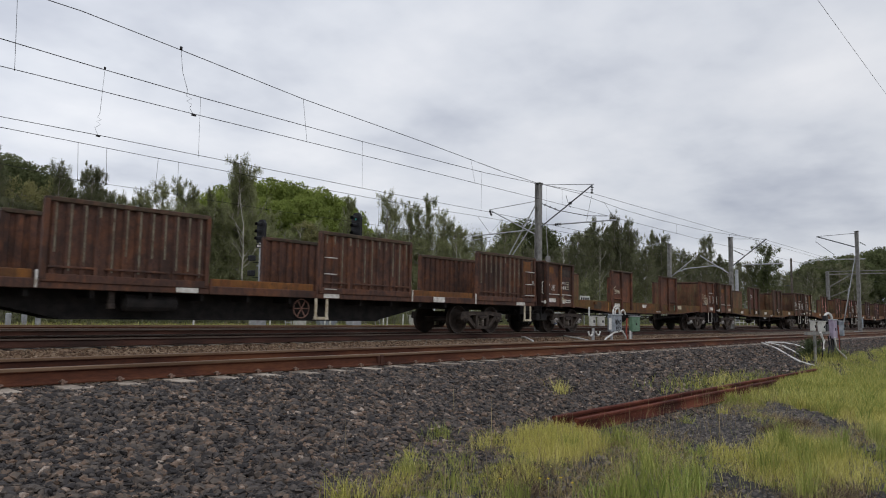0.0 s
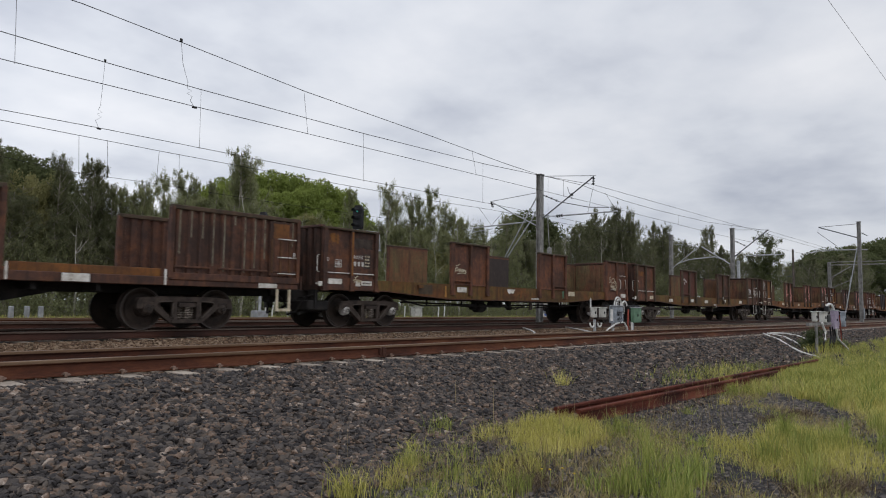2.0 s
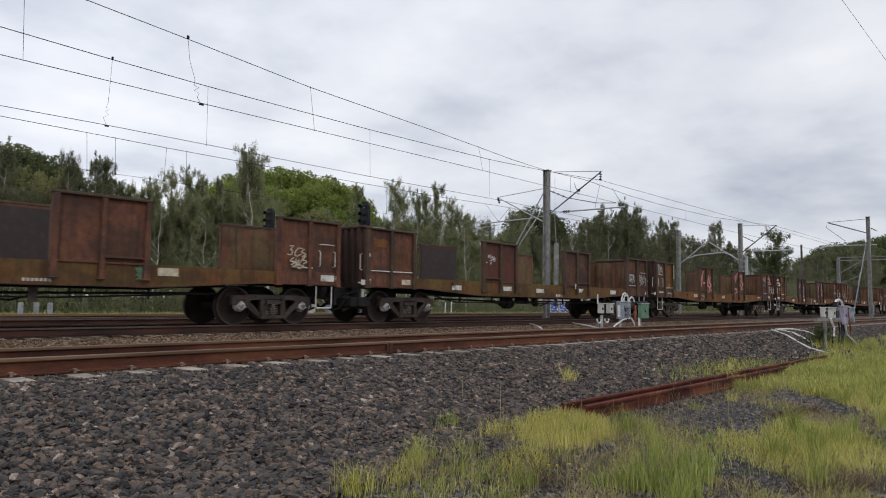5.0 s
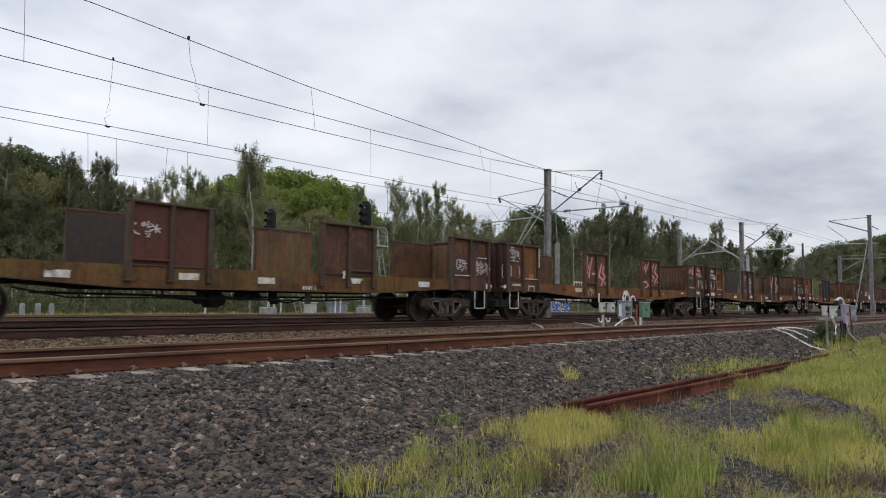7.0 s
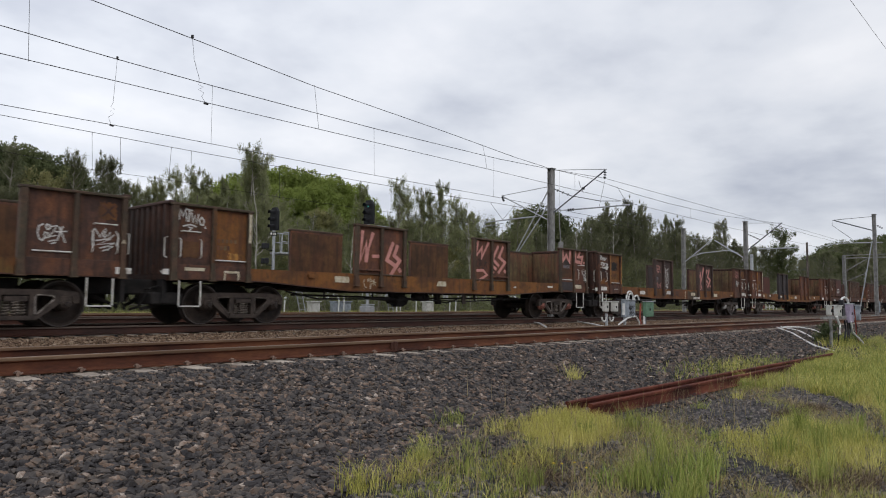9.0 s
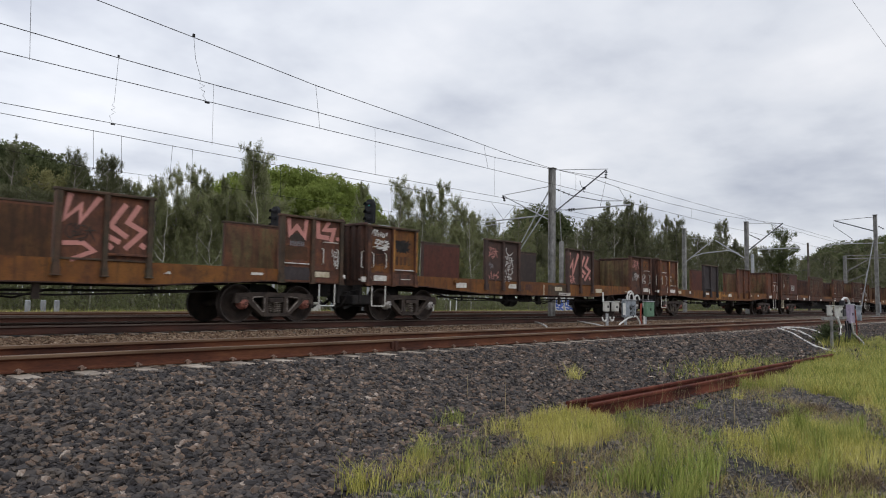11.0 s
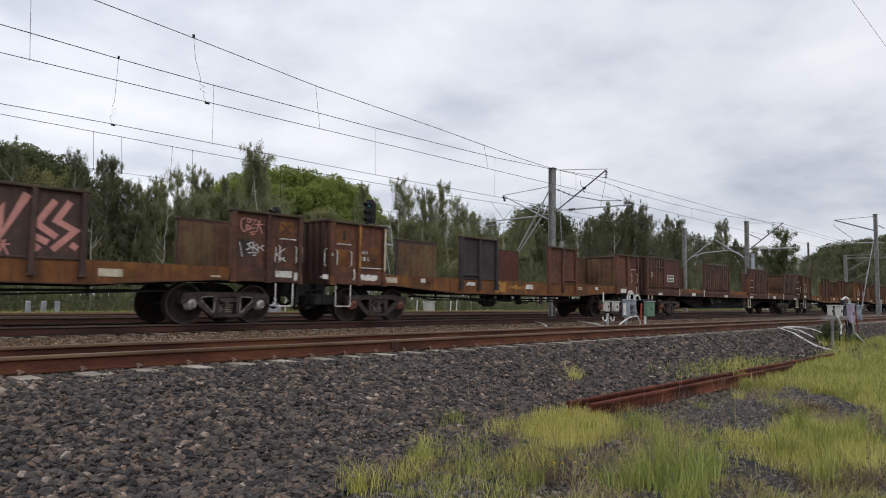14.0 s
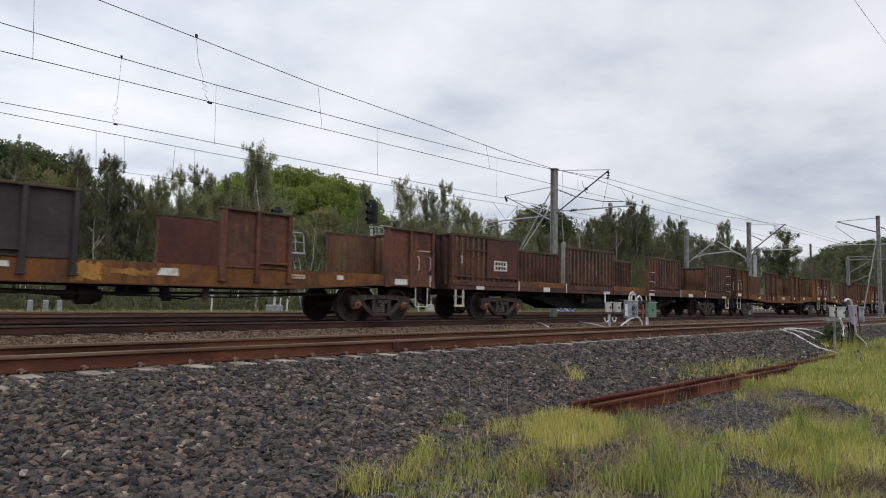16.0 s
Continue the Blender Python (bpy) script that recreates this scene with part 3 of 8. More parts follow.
def cap_shape():
    """Roller-bearing cap: flange, stepped body, three bolts."""
    s = Shape()
    s.lathe([(-0.10, 0.11), (-0.09, 0.14), (-0.02, 0.14), (0.0, 0.118), (0.06, 0.112), (0.085, 0.085), (0.09, 0.06), (0.135, 0.055), (0.14, 0.03)], (0, 0, 0), 1, 14)
    for i in range(3):
        a = i * 2.094 + 0.5
        s.lathe([(0.05, 0.026), (0.105, 0.022)], (0.088 * math.cos(a), 0, 0.088 * math.sin(a)), 1, 6)
    return s


def cap_bolt_shape():
    return Shape().lathe([(0.136, 0.04), (0.143, 0.036), (0.143, 0.02), (0.139, 0.016)], (0, 0, 0), 1, 8)


def frame_shape():
    """Three-piece bogie side frame: top chord, columns, raked tension members and jaws over the axle boxes."""
    s = Shape()
    top = [(-1.12, 0.60), (-1.08, 0.70), (-0.55, 0.735), (0.55, 0.735), (1.08, 0.70), (1.12, 0.60), (0.62, 0.625), (-0.62, 0.625)]
    s.prism(top, -0.075, 0.075)
    for k in (-1, 1):
        s.prism([(k * 1.12, 0.62), (k * 1.12, 0.47), (k * 1.0, 0.47), (k * 0.99, 0.60)][::k], -0.07, 0.07)
        s.prism([(k * 0.76, 0.62), (k * 0.77, 0.47), (k * 0.69, 0.45), (k * 0.64, 0.62)][::k], -0.07, 0.07)
        s.prism([(k * 0.77, 0.50), (k * 0.71, 0.42), (k * 0.36, 0.15), (k * 0.24, 0.15), (k * 0.24, 0.22), (k * 0.34, 0.24), (k * 0.66, 0.52)][::k], -0.075, 0.075)
        s.prism([(k * 0.31, 0.64), (k * 0.31, 0.24), (k * 0.23, 0.18), (k * 0.23, 0.64)][::k], -0.08, 0.08)
    s.prism([(-0.36, 0.155), (0.36, 0.155), (0.36, 0.235), (-0.36, 0.235)], -0.11, 0.11)
    s.box(-0.2, 0.2, -0.12, 0.12, 0.50, 0.60, 0.01)
    return s


def spring_shape():
    s = Shape()
    pts = [(0.062 * math.cos(a), 0.062 * math.sin(a), 0.24 + 0.26 * i / 40) for i, a in ((i, i * 0.785) for i in range(41))]
    return s.tube(pts, 0.017, 5)


def bogie(w, x, cap_mat, frame_mat, edge_mat=None):
    """Two wheelsets, two side frames with springs and a bolster, centred at x under the wagon w."""
    for k in (-1, 1):
        ws = part("wheelset", wheelset_shape, M_WHEEL, w, key="wheelset", at=(x + k * 0.877, 0, WHEEL_R), smooth=True)
        WHEELSETS.append((ws, x + k * 0.877))
        for side in (-1, 1):
            part("wheel_rim", lambda: tread_shape(side), M_WHEEL_RIM, ws, key="rim%d" % side)
        for side in (-1, 1):
            spot = Matrix.Translation((0, side * 1.07, 0)) @ pose(0, 0, 0, 0, 0, 0 if side > 0 else 180)
            part("axle_cap", cap_shape, cap_mat, ws, key="cap", at=spot, smooth=True)
            part("cap_bolt", cap_bolt_shape, M_BLACK, ws, "dark greasy end bolt", key="cap_bolt", at=spot)
    for side in (-1, 1):
        sf = part("side_frame", frame_shape, frame_mat, w, "cast steel bogie side frame", key="side_frame", at=(x, side * 1.06, 0))
        for k in (-1, 1):
            part("frame_edge", lambda: Shape().tube([(0.335, 0, 0.27), (0.325, 0, 0.59), (0.36, 0, 0.63), (0.62, 0, 0.615), (0.655, 0, 0.585), (0.65, 0, 0.535), (0.37, 0, 0.265), (0.335, 0, 0.27)], 0.017, 6), edge_mat or M_FRAME_EDGE, sf, "rubbed edge of the casting's opening, pale with a painted highlight", key="frame_edge", at=Matrix.Translation((0, side * 0.075, 0)) @ Matrix.Diagonal((k, 1, 1, 1)))
        for dx, dy in ((-0.13, -0.03), (0.13, -0.03), (0.0, 0.05)):
            part("spring", spring_shape, M_SPRING, sf, key="spring", at=(dx, side * -dy * -1, 0))
        for k in (-1, 1):
            part("axle_box", lambda: Shape().box(-0.11, 0.11, -0.08, 0.08, 0.02, 0.16, 0.02), frame_mat, sf, key="axle_box", at=(k * 0.877, 0, 0.46))
    part("bolster", lambda: Shape().box(-0.2, 0.2, -1.1, 1.1, 0.50, 0.66, 0.02).box(-0.25, 0.25, -0.35, 0.35, 0.6, 0.95), M_BLACK, w, key="bolster", at=(x, 0, 0))


M_WHEEL_RIM = plain("worn_wheel_rim", (0.085, 0.072, 0.066), 0.45, 0.6)


def side_at(x, y_side):
    """A pose for pieces drawn for the near side; turned round for the far side."""
    return Matrix.Translation((x, y_side, 0)) @ pose(0, 0, 0, 0, 0, 0 if y_side < 0 else 180)


def board(length, z0, z1):
    """The sheet of a side panel, its middle at the origin, its outer face towards -y."""
    h = length / 2
    s = Shape().box(-h, h, 0.0, 0.045, z0, z1)
    return s


def stakes_panel(w, x0, x2, side, mat, inner_mat, z0=1.02, z1=2.66, ledge=0, stake_mat=None):
    """A staked side panel from x0 to x2: sheet, liner, three stakes, a top rail and a low ledge."""
    L = x2 - x0
    c = (x0 + x2) / 2
    p = part("side_panel", lambda: board(L, z0 + 0.28, z1 - 0.05), mat, w, key="board%.2f%.2f" % (L, z1), at=side_at(c, side * 1.30))
    part("liner", lambda: Shape().box(-L / 2 + 0.02, L / 2 - 0.02, 0.048, 0.06, z0 + 0.28, z1 - 0.10), inner_mat, p, key="liner%.2f%.2f" % (L, z1))
    for dx, h in ((-L / 2 + 0.06, 0.065), (0.0, 0.05), (L / 2 - 0.06, 0.055)):
        part("stake", lambda: Shape().box(-h, h, -0.09, 0.0, z0 + 0.10, z1 - 0.04, 0.014).prism([(-h - 0.01, z0 - 0.03), (h + 0.01, z0 - 0.03), (h + 0.01, z0 + 0.10), (h, z0 + 0.16), (-h, z0 + 0.16), (-h - 0.01, z0 + 0.10)], -0.10, 0.0).box(-h - 0.03, h + 0.03, -0.115, -0.02, z0 - 0.05, z0 - 0.02, 0.008), stake_mat or mat, p, key="stake%.2f%.2f%.3f" % (z0, z1, h), at=(dx, -0.002, 0))
    part("bottom_angle", lambda: Shape().box(-L / 2 + 0.1, L / 2 - 0.1, -0.03, 0.0, z0 + 0.27, z0 + 0.315, 0.008), stake_mat or mat, p, key="angle%.2f" % L, at=(0, -0.001, 0))
    part("top_rail", lambda: Shape().box(-L / 2 - 0.04, L / 2 + 0.04, -0.092, 0.05, z1 - 0.05, z1 + 0.012, 0.014), M_STAKE, p, key="top%.2f%.2f" % (L, z1))
    if ledge:
        xl = (-L / 2 + 0.12, -0.04) if ledge < 0 else (0.04, L / 2 - 0.12)
        part("ledge", lambda: Shape().box(xl[0], xl[1], -0.085, 0.0, z0 + 0.385, z0 + 0.435, 0.008), mat, p, key="ledge%d%.2f" % (ledge, L), at=(0, -0.001, 0))
    return p


def end_wall(w, x, facing, mat, z0=1.12, z1=2.66, half=1.24):
    """The ribbed end wall, its outer face towards facing in x."""
    def make():
        s = Shape()
        n = 9
        step = 2 * half / n
        prof = []
        for i in range(n):
            y = -half + i * step
            prof += [(y, 0.0), (y + step * 0.30, 0.0), (y + step * 0.42, -0.075), (y + step * 0.88, -0.075)]
        prof.append((half, 0.0))
        m = len(prof)
        v = [(px, py, z) for z in (z0, z1) for py, px in prof] + [(px + 0.05, py, z) for z in (z0, z1) for py, px in prof]
        f = []
        for i in range(m - 1):
            f += [(i, i + 1, m + i + 1, m + i), (2 * m + i + 1, 2 * m + i, 3 * m + i, 3 * m + i + 1)]
        s.add(v, f)
        s.box(-0.10, 0.06, -half - 0.06, half + 0.06, z1 - 0.02, z1 + 0.06, 0.02)
        s.box(-0.06, 0.05, -half, half, z0 - 0.14, z0 + 0.01, 0.01)
        return s
    def inner():
        s = Shape()
        n = 9
        step = 2 * half / n
        prof = []
        for i in range(n):
            y = -half + 0.03 + i * step
            prof += [(y, 0.056), (y + step * 0.30, 0.056), (y + step * 0.40, 0.12), (y + step * 0.72, 0.12), (y + step * 0.82, 0.056)]
        m = len(prof)
        v = [(px, py, z) for z in (z0, z1 - 0.06) for py, px in prof] + [(px + 0.012, py, z) for z in (z0, z1 - 0.06) for py, px in prof]
        f = []
        for i in range(m - 1):
            f += [(i, i + 1, m + i + 1, m + i), (2 * m + i + 1, 2 * m + i, 3 * m + i, 3 * m + i + 1)]
        return s.add(v, f)
    e = part("end_wall", make, mat, w, "ribbed steel end wall", key="end%.2f" % z1, at=Matrix.Translation((x, 0, 0)) @ pose(0, 0, 0, 0, 0, 0 if facing < 0 else 180))
    part("end_liner", inner, M_MOSS if facing > 0 else M_BROWN, e, "ribbed inner face of the end wall", key="end_liner%.2f" % z1)
    return e


def grab(w, pts, name="grab_rail", mat=None, r=0.013):
    return part(name, Shape().tube(pts, r, 6), mat or M_WHITE, w, "white painted steel rail")


def plate(w, x, z, wide, high, mat=None, side=-1, y=1.352, name="reflector_plate"):
    return part(name, lambda: Shape().box(-wide / 2, wide / 2, -0.008, 0.0, -high / 2, high / 2), mat or M_WHITE, w, "", key="plate%.2f%.2f" % (wide, high), at=(x, side * y, z))


def step_stirrup(w, x, wide=0.5, low=0.42, top=0.98, r=0.017):
    for side in (-1, 1):
        part("step_stirrup", lambda: Shape().tube([(-wide / 2, 0, top), (-wide / 2, 0, low + 0.02), (-wide / 2 + 0.02, 0, low), (wide / 2 - 0.02, 0, low), (wide / 2, 0, low + 0.02), (wide / 2, 0, top)], r, 6), M_WHITE, w, "white painted stirrup step", key="stirrup%.2f%.2f" % (wide, r), at=(x, side * 1.31, 0))


def coupler(w, x, k):
    s = Shape().box(min(x, x + k * 0.42), max(x, x + k * 0.42), -0.11, 0.11, 0.80, 1.0, 0.03).box(min(x + k * 0.30, x + k * 0.5), max(x + k * 0.30, x + k * 0.5), -0.17, 0.17, 0.74, 1.05, 0.05)
    part("coupler", s, M_BLACK, w, "knuckle coupler")
    part("brake_hose", Shape().tube([(x + k * 0.05, -0.4, 0.86), (x + k * 0.3, -0.42, 0.62), (x + k * 0.45, -0.40, 0.52), (x + k * 0.5, -0.3, 0.7)], 0.025, 6), M_BLACK, w)


def strokes(w, lines, at, mat, wide, name="graffiti", label="sprayed tag strokes"):
    """Flat painted strokes on a side: each line is a run of (x, z) points, mitred, laid a film proud of the steel."""
    s = Shape()
    lift = 0.0
    for line in lines:
        pts = [Vector(q) for q in line]
        n = len(pts)
        v = []
        for i, q in enumerate(pts):
            a = (q - pts[i - 1]).normalized() if i else (pts[1] - q).normalized()
            b = (pts[i + 1] - q).normalized() if i < n - 1 else a
            d = a + b
            d = d.normalized() if d.length > 0.3 else a
            k = min(1.7, 1 / max(0.5, d.dot(a)))
            side = Vector((-d.y, d.x)) * wide / 2 * k
            end = (-a if i == 0 else a if i == n - 1 else Vector((0, 0))) * wide * 0.4
            lift += 0.0004
            for e in (side, -side):
                c = q + e + end
                v += [(c.x, -lift, c.y), (c.x, -lift - 0.003, c.y)]
        f = [(0, 1, 3, 2), (4 * n - 4, 4 * n - 2, 4 * n - 1, 4 * n - 3)]
        for i in range(n - 1):
            o = 4 * i
            f += [(o + 1, o + 5, o + 7, o + 3), (o, o + 2, o + 6, o + 4), (o, o + 4, o + 5, o + 1), (o + 2, o + 3, o + 7, o + 6)]
        s.add(v, f)
    return part(name, s, mat, w, label, at=at)


GLYPHS = [[[(0.9, 0.9), (0.4, 1.0), (0.05, 0.6), (0.1, 0.2), (0.5, 0.0), (0.95, 0.25)]],
          [[(0.1, 0.9), (0.8, 1.0), (0.2, 0.1), (0.95, 0.15)]],
          [[(0.1, 0.95), (0.7, 0.95), (0.35, 0.6), (0.8, 0.45), (0.7, 0.1), (0.15, 0.0)]],
          [[(0.5, 1.0), (0.45, 0.0)], [(0.05, 0.7), (0.95, 0.4)], [(0.1, 0.3), (0.9, 0.75)]],
          [[(0.0, 1.0), (0.2, 0.05), (0.5, 0.8), (0.7, 0.0), (1.0, 0.95)]],
          [[(0.5, 1.0), (0.1, 0.55), (0.9, 0.35), (0.4, 0.0)]],
          [[(0.2, 1.0), (0.1, 0.0)], [(0.9, 0.9), (0.15, 0.5), (0.95, 0.05)]]]


def tag_lines(seed, wide, high, n=4):
    """A scrawl of slanting strokes in rows, like nobody's letters."""
    rng = random.Random(seed)
    rows = 1 if high < wide * 0.75 else 2 if high < wide * 1.4 else 3
    lines = []
    for r in range(rows):
        z0 = high * (rows - 1 - r) / rows
        for i in range(n if rows == 1 else 3):
            m = n if rows == 1 else 3
            g = GLYPHS[rng.randrange(len(GLYPHS))]
            gw, gh = wide / m * rng.uniform(0.8, 1.3), high / rows * rng.uniform(0.55, 1.05)
            dz = rng.uniform(-0.06, 0.06) * high
            for line in g:
                lines.append([(wide * i / m + x * gw + 0.3 * z * gh + rng.uniform(-0.05, 0.05) * gw, z0 + dz + z * gh + rng.uniform(-0.08, 0.08) * gh) for x, z in line])
    lines.append([(wide * 0.2, -0.10 * high), (wide * 0.5, -0.02 * high), (wide * 0.8, -0.08 * high), (wide * 0.45, -0.2 * high), (wide * 0.6, -0.22 * high)])
    return [smooth(line) for line in lines]


def smooth(line, n=4):
    """The run of points drawn as one flowing curve."""
    if len(line) < 3:
        return line
    p = [line[0]] + list(line) + [line[-1]]
    out = []
    for a, b, c, d in zip(p, p[1:], p[2:], p[3:]):
        for k in range(n):
            t = k / n
            out.append(tuple(0.5 * (2 * b[i] + (c[i] - a[i]) * t + (2 * a[i] - 5 * b[i] + 4 * c[i] - d[i]) * t * t + (3 * b[i] - a[i] - 3 * c[i] + d[i]) * t ** 3) for i in (0, 1)))
    return out + [line[-1]]


def scale_lines(lines, sx, sz):
    return [[(x * sx, z * sz) for x, z in line] for line in lines]


def flat_wagon(u, look_of):
    """A staked steel wagon, 17.1 m over its ends: boxed ends with ribbed walls, two staked panels a side between them."""
    g = look_of
    w = thing("flat_wagon", g["label"], "railway wagon", (u, TRAIN_Y, 0), "wagons of the goods train")
    MOVING.append((w, u))
    L = 17.1
    part("deck", lambda: Shape().box(0.05, L - 0.05, -1.24, 1.24, 1.06, 1.14), M_BROWN, w, "worn steel deck", key="deck")
    bottom = [(0.0, 1.0), (2.3, 1.0), (5.0, 0.83), (12.1, 0.83), (14.8, 1.0), (L, 1.0)]
    topline = [(L, 1.31), (0.0, 1.31)]
    for side in (-1, 1):
        sl = part("side_sill", lambda: Shape().prism(bottom + topline, -0.05, 0.0), g["sill"], w, "rusty steel side sill", key="sill", at=side_at(0, -1.25) if side < 0 else Matrix.Translation((0, 1.30, 0)))
        def lip():
            s = Shape()
            for (xa, za), (xb, zb) in zip(bottom, bottom[1:]):
                s.bar((xa, 0, za + 0.012), (xb, 0, zb + 0.012), 0.14, 0.025)
            return s
        part("sill_flange", lip, M_BROWN, sl, key="flange", at=(0, -0.02 if side < 0 else -0.03, 0))
    spans = [(-0.02, 1.92), (5.12, 7.04), (10.08, 12.0), (15.15, L + 0.02)]
    for i, (x0, x2) in enumerate(spans):
        for side in (-1, 1):
            back = 0.26 if side > 0 and i in (1, 2) else 0.0
            stakes_panel(w, x0 - back, x2 - back, side, g["panels"][i], g["liners"][i], ledge=g.get("ledges", (0, -1, 1, 0))[i] if side < 0 else 0, stake_mat=g.get("stakes"))
        if side and i in (0, 3):
            for sd in (-1, 1):
                part("lower_side", lambda: Shape().box(x0, x2, -0.03, 0.0, 1.02, 1.33), g["panels"][i], w, key="lower%d" % i, at=(0, sd * 1.315 + (0.03 if sd > 0 else 0), 0))
    end_wall(w, 0.0, -1, g["ends"][0])
    end_wall(w, L, 1, g["ends"][1])
    part("centre_sill", lambda: Shape().prism([(0.3, 0.98), (2.9, 0.98), (4.6, 0.80), (12.5, 0.80), (14.2, 0.98), (L - 0.3, 0.98), (L - 0.3, 1.06), (0.3, 1.06)], -0.25, 0.25), M_BLACK, w, key="centre")
    for x in np.arange(3.4, 14.0, 0.95):
        part("cross_bearer", lambda: Shape().box(-0.04, 0.04, -1.2, 1.2, 0.88, 1.06), M_BLACK, w, key="bearer", at=(float(x), 0, 0))
    part("brake_cylinder", lambda: Shape().lathe([(-0.40, 0.06), (-0.36, 0.10), (-0.14, 0.10), (-0.12, 0.19), (0.22, 0.19), (0.25, 0.15), (0.36, 0.13), (0.40, 0.06)], (0, 0, 0), 0, 14).box(-0.3, 0.3, -0.06, 0.06, 0.1, 0.3).tube([(-0.40, 0, 0), (-1.25, 0, 0.06)], 0.03, 6), M_BLACK, w, key="brake_cyl", at=(7.45, -0.55, 0.60))
    part("air_tank", lambda: Shape().lathe([(-0.36, 0.05), (-0.32, 0.11), (0.32, 0.11), (0.36, 0.05)], (0, 0, 0), 0, 14).box(-0.25, -0.19, -0.13, 0.13, -0.02, 0.26).box(0.19, 0.25, -0.13, 0.13, -0.02, 0.26), M_BLACK, w, key="tank", at=(8.5, -0.5, 0.70))
    part("control_valve", lambda: Shape().box(-0.10, 0.10, -0.09, 0.09, -0.14, 0.14, 0.03).box(-0.05, 0.17, -0.06, 0.06, -0.20, -0.05, 0.02).tube([(0, 0, -0.1), (0.5, 0.02, -0.16), (1.2, 0.02, 0.02)], 0.022, 6), M_BLACK, w, key="valve", at=(9.15, -0.62, 0.70))
    part("brake_pipe", lambda: Shape().tube([(3.2, -0.95, 0.80), (4.2, -0.95, 0.62), (6.5, -0.98, 0.64), (10.3, -0.98, 0.60), (13.8, -0.95, 0.74)], 0.022, 6).tube([(3.6, -0.6, 0.72), (8, -0.62, 0.66), (13.5, -0.6, 0.74)], 0.03, 6), M_BLACK, w, key="pipe")
    for x in (4.4, 6.1, 8.2, 10.6, 12.2):
        part("pipe_hanger", lambda: Shape().bar((0, -0.96, 0.60), (0, -0.96, 0.95), 0.05, 0.03), M_BLACK, w, key="hanger", at=(x, 0, 0))
    part("brake_lever", lambda: Shape().bar((0, -1.1, 0.52), (0, -1.1, 0.86), 0.04, 0.16), M_BOGIE, w, key="lever", at=(9.9, 0, 0))
    bogie(w, 1.87, g["caps"][0], M_BOGIE, M_FRAME_DULL)
    bogie(w, 15.23, g["caps"][1], M_BOGIE, M_FRAME_DULL if g.get("dull") else None)
    coupler(w, 0.0, -1)
    coupler(w, L, 1)
    if not g.get("bare_end"):
        step_stirrup(w, 0.45)
    step_stirrup(w, L - 0.45)
    for x0, k in ((0.0, 1), (L, -1)):
        a, b = x0 + k * 0.17, x0 + k * 0.65
        if k < 0 or not g.get("bare_end"):
            for x in (a, b):
                grab(w, [(x, -1.315, 1.48), (x, -1.385, 1.51), (x, -1.385, 1.87), (x, -1.315, 1.90)])
            grab(w, [(a + k * 0.03, -1.315, 2.05), (a + k * 0.03, -1.385, 2.06), (b - k * 0.03, -1.385, 2.06), (b - k * 0.03, -1.315, 2.05)])
        grab(w, [(x0 - k * 0.05, -1.22, 1.47), (x0 - k * 0.12, -1.22, 1.50), (x0 - k * 0.12, -1.22, 1.90), (x0 - k * 0.05, -1.22, 1.93)])
        if not g.get("own_plates"):
            plate(w, x0 + k * 0.42, 1.22, 0.62, 0.16, M_WHITE, name="data_plate")
            plate(w, x0 + k * 0.04, 1.16, 0.14, 0.16, M_WHITE)
        part("draft_gear", lambda: Shape().box(-0.45, 0.6, -0.55, 0.55, 0.66, 1.0, 0.03).tube([(0.1, -1.05, 0.92), (0.12, -0.95, 0.55), (0.3, -0.7, 0.36), (0.42, -0.4, 0.40)], 0.03, 6).tube([(0.12, -1.1, 0.86), (0.2, -0.6, 0.78), (0.2, 0.6, 0.78), (0.12, 1.1, 0.86)], 0.022, 6).box(0.02, 0.1, -1.15, -0.85, 0.5, 1.0).box(0.02, 0.1, 0.85, 1.15, 0.5, 1.0).box(-0.4, 0.3, 0.25, 1.1, 0.45, 0.72, 0.03).bar((-0.3, -0.6, 0.62), (0.35, -0.2, 0.40), 0.06, 0.06).bar((-0.45, 0.5, 0.5), (0.45, 0.9, 0.36), 0.05, 0.07).tube([(0.25, 0.9, 0.8), (0.4, 0.7, 0.4), (0.5, 0.5, 0.34)], 0.03, 6), M_BLACK, w, "black drawgear with hoses", key="drawgear", at=Matrix.Translation((x0, 0, 0)) @ pose(0, 0, 0, 0, 0, 180 if k > 0 else 0))
    for x, z in () if g.get("own_plates") else ((3.9, 1.11), (6.35, 1.10), (8.5, 1.12), (11.0, 1.13), (13.1, 1.15)):
        plate(w, x, z, 0.46, 0.15, M_CREAM if int(x * 10) % 2 else M_WHITE, y=1.312)
    part("axle_lamp_bracket", lambda: Shape().box(-0.1, 0.1, -0.06, 0.0, -0.05, 0.05), g["sill"], w, key="bracket", at=(3.7, -1.31, 1.2))
    for x in (0.98, L - 0.98):
        part("drain_hole", lambda: Shape().lathe([(-0.004, 0.045), (-0.006, 0.03), (-0.006, 0.0)], (0, 0, 0), 1, 10), M_BLACK, w, key="drain", at=(x, -1.346, 1.17))
    return w


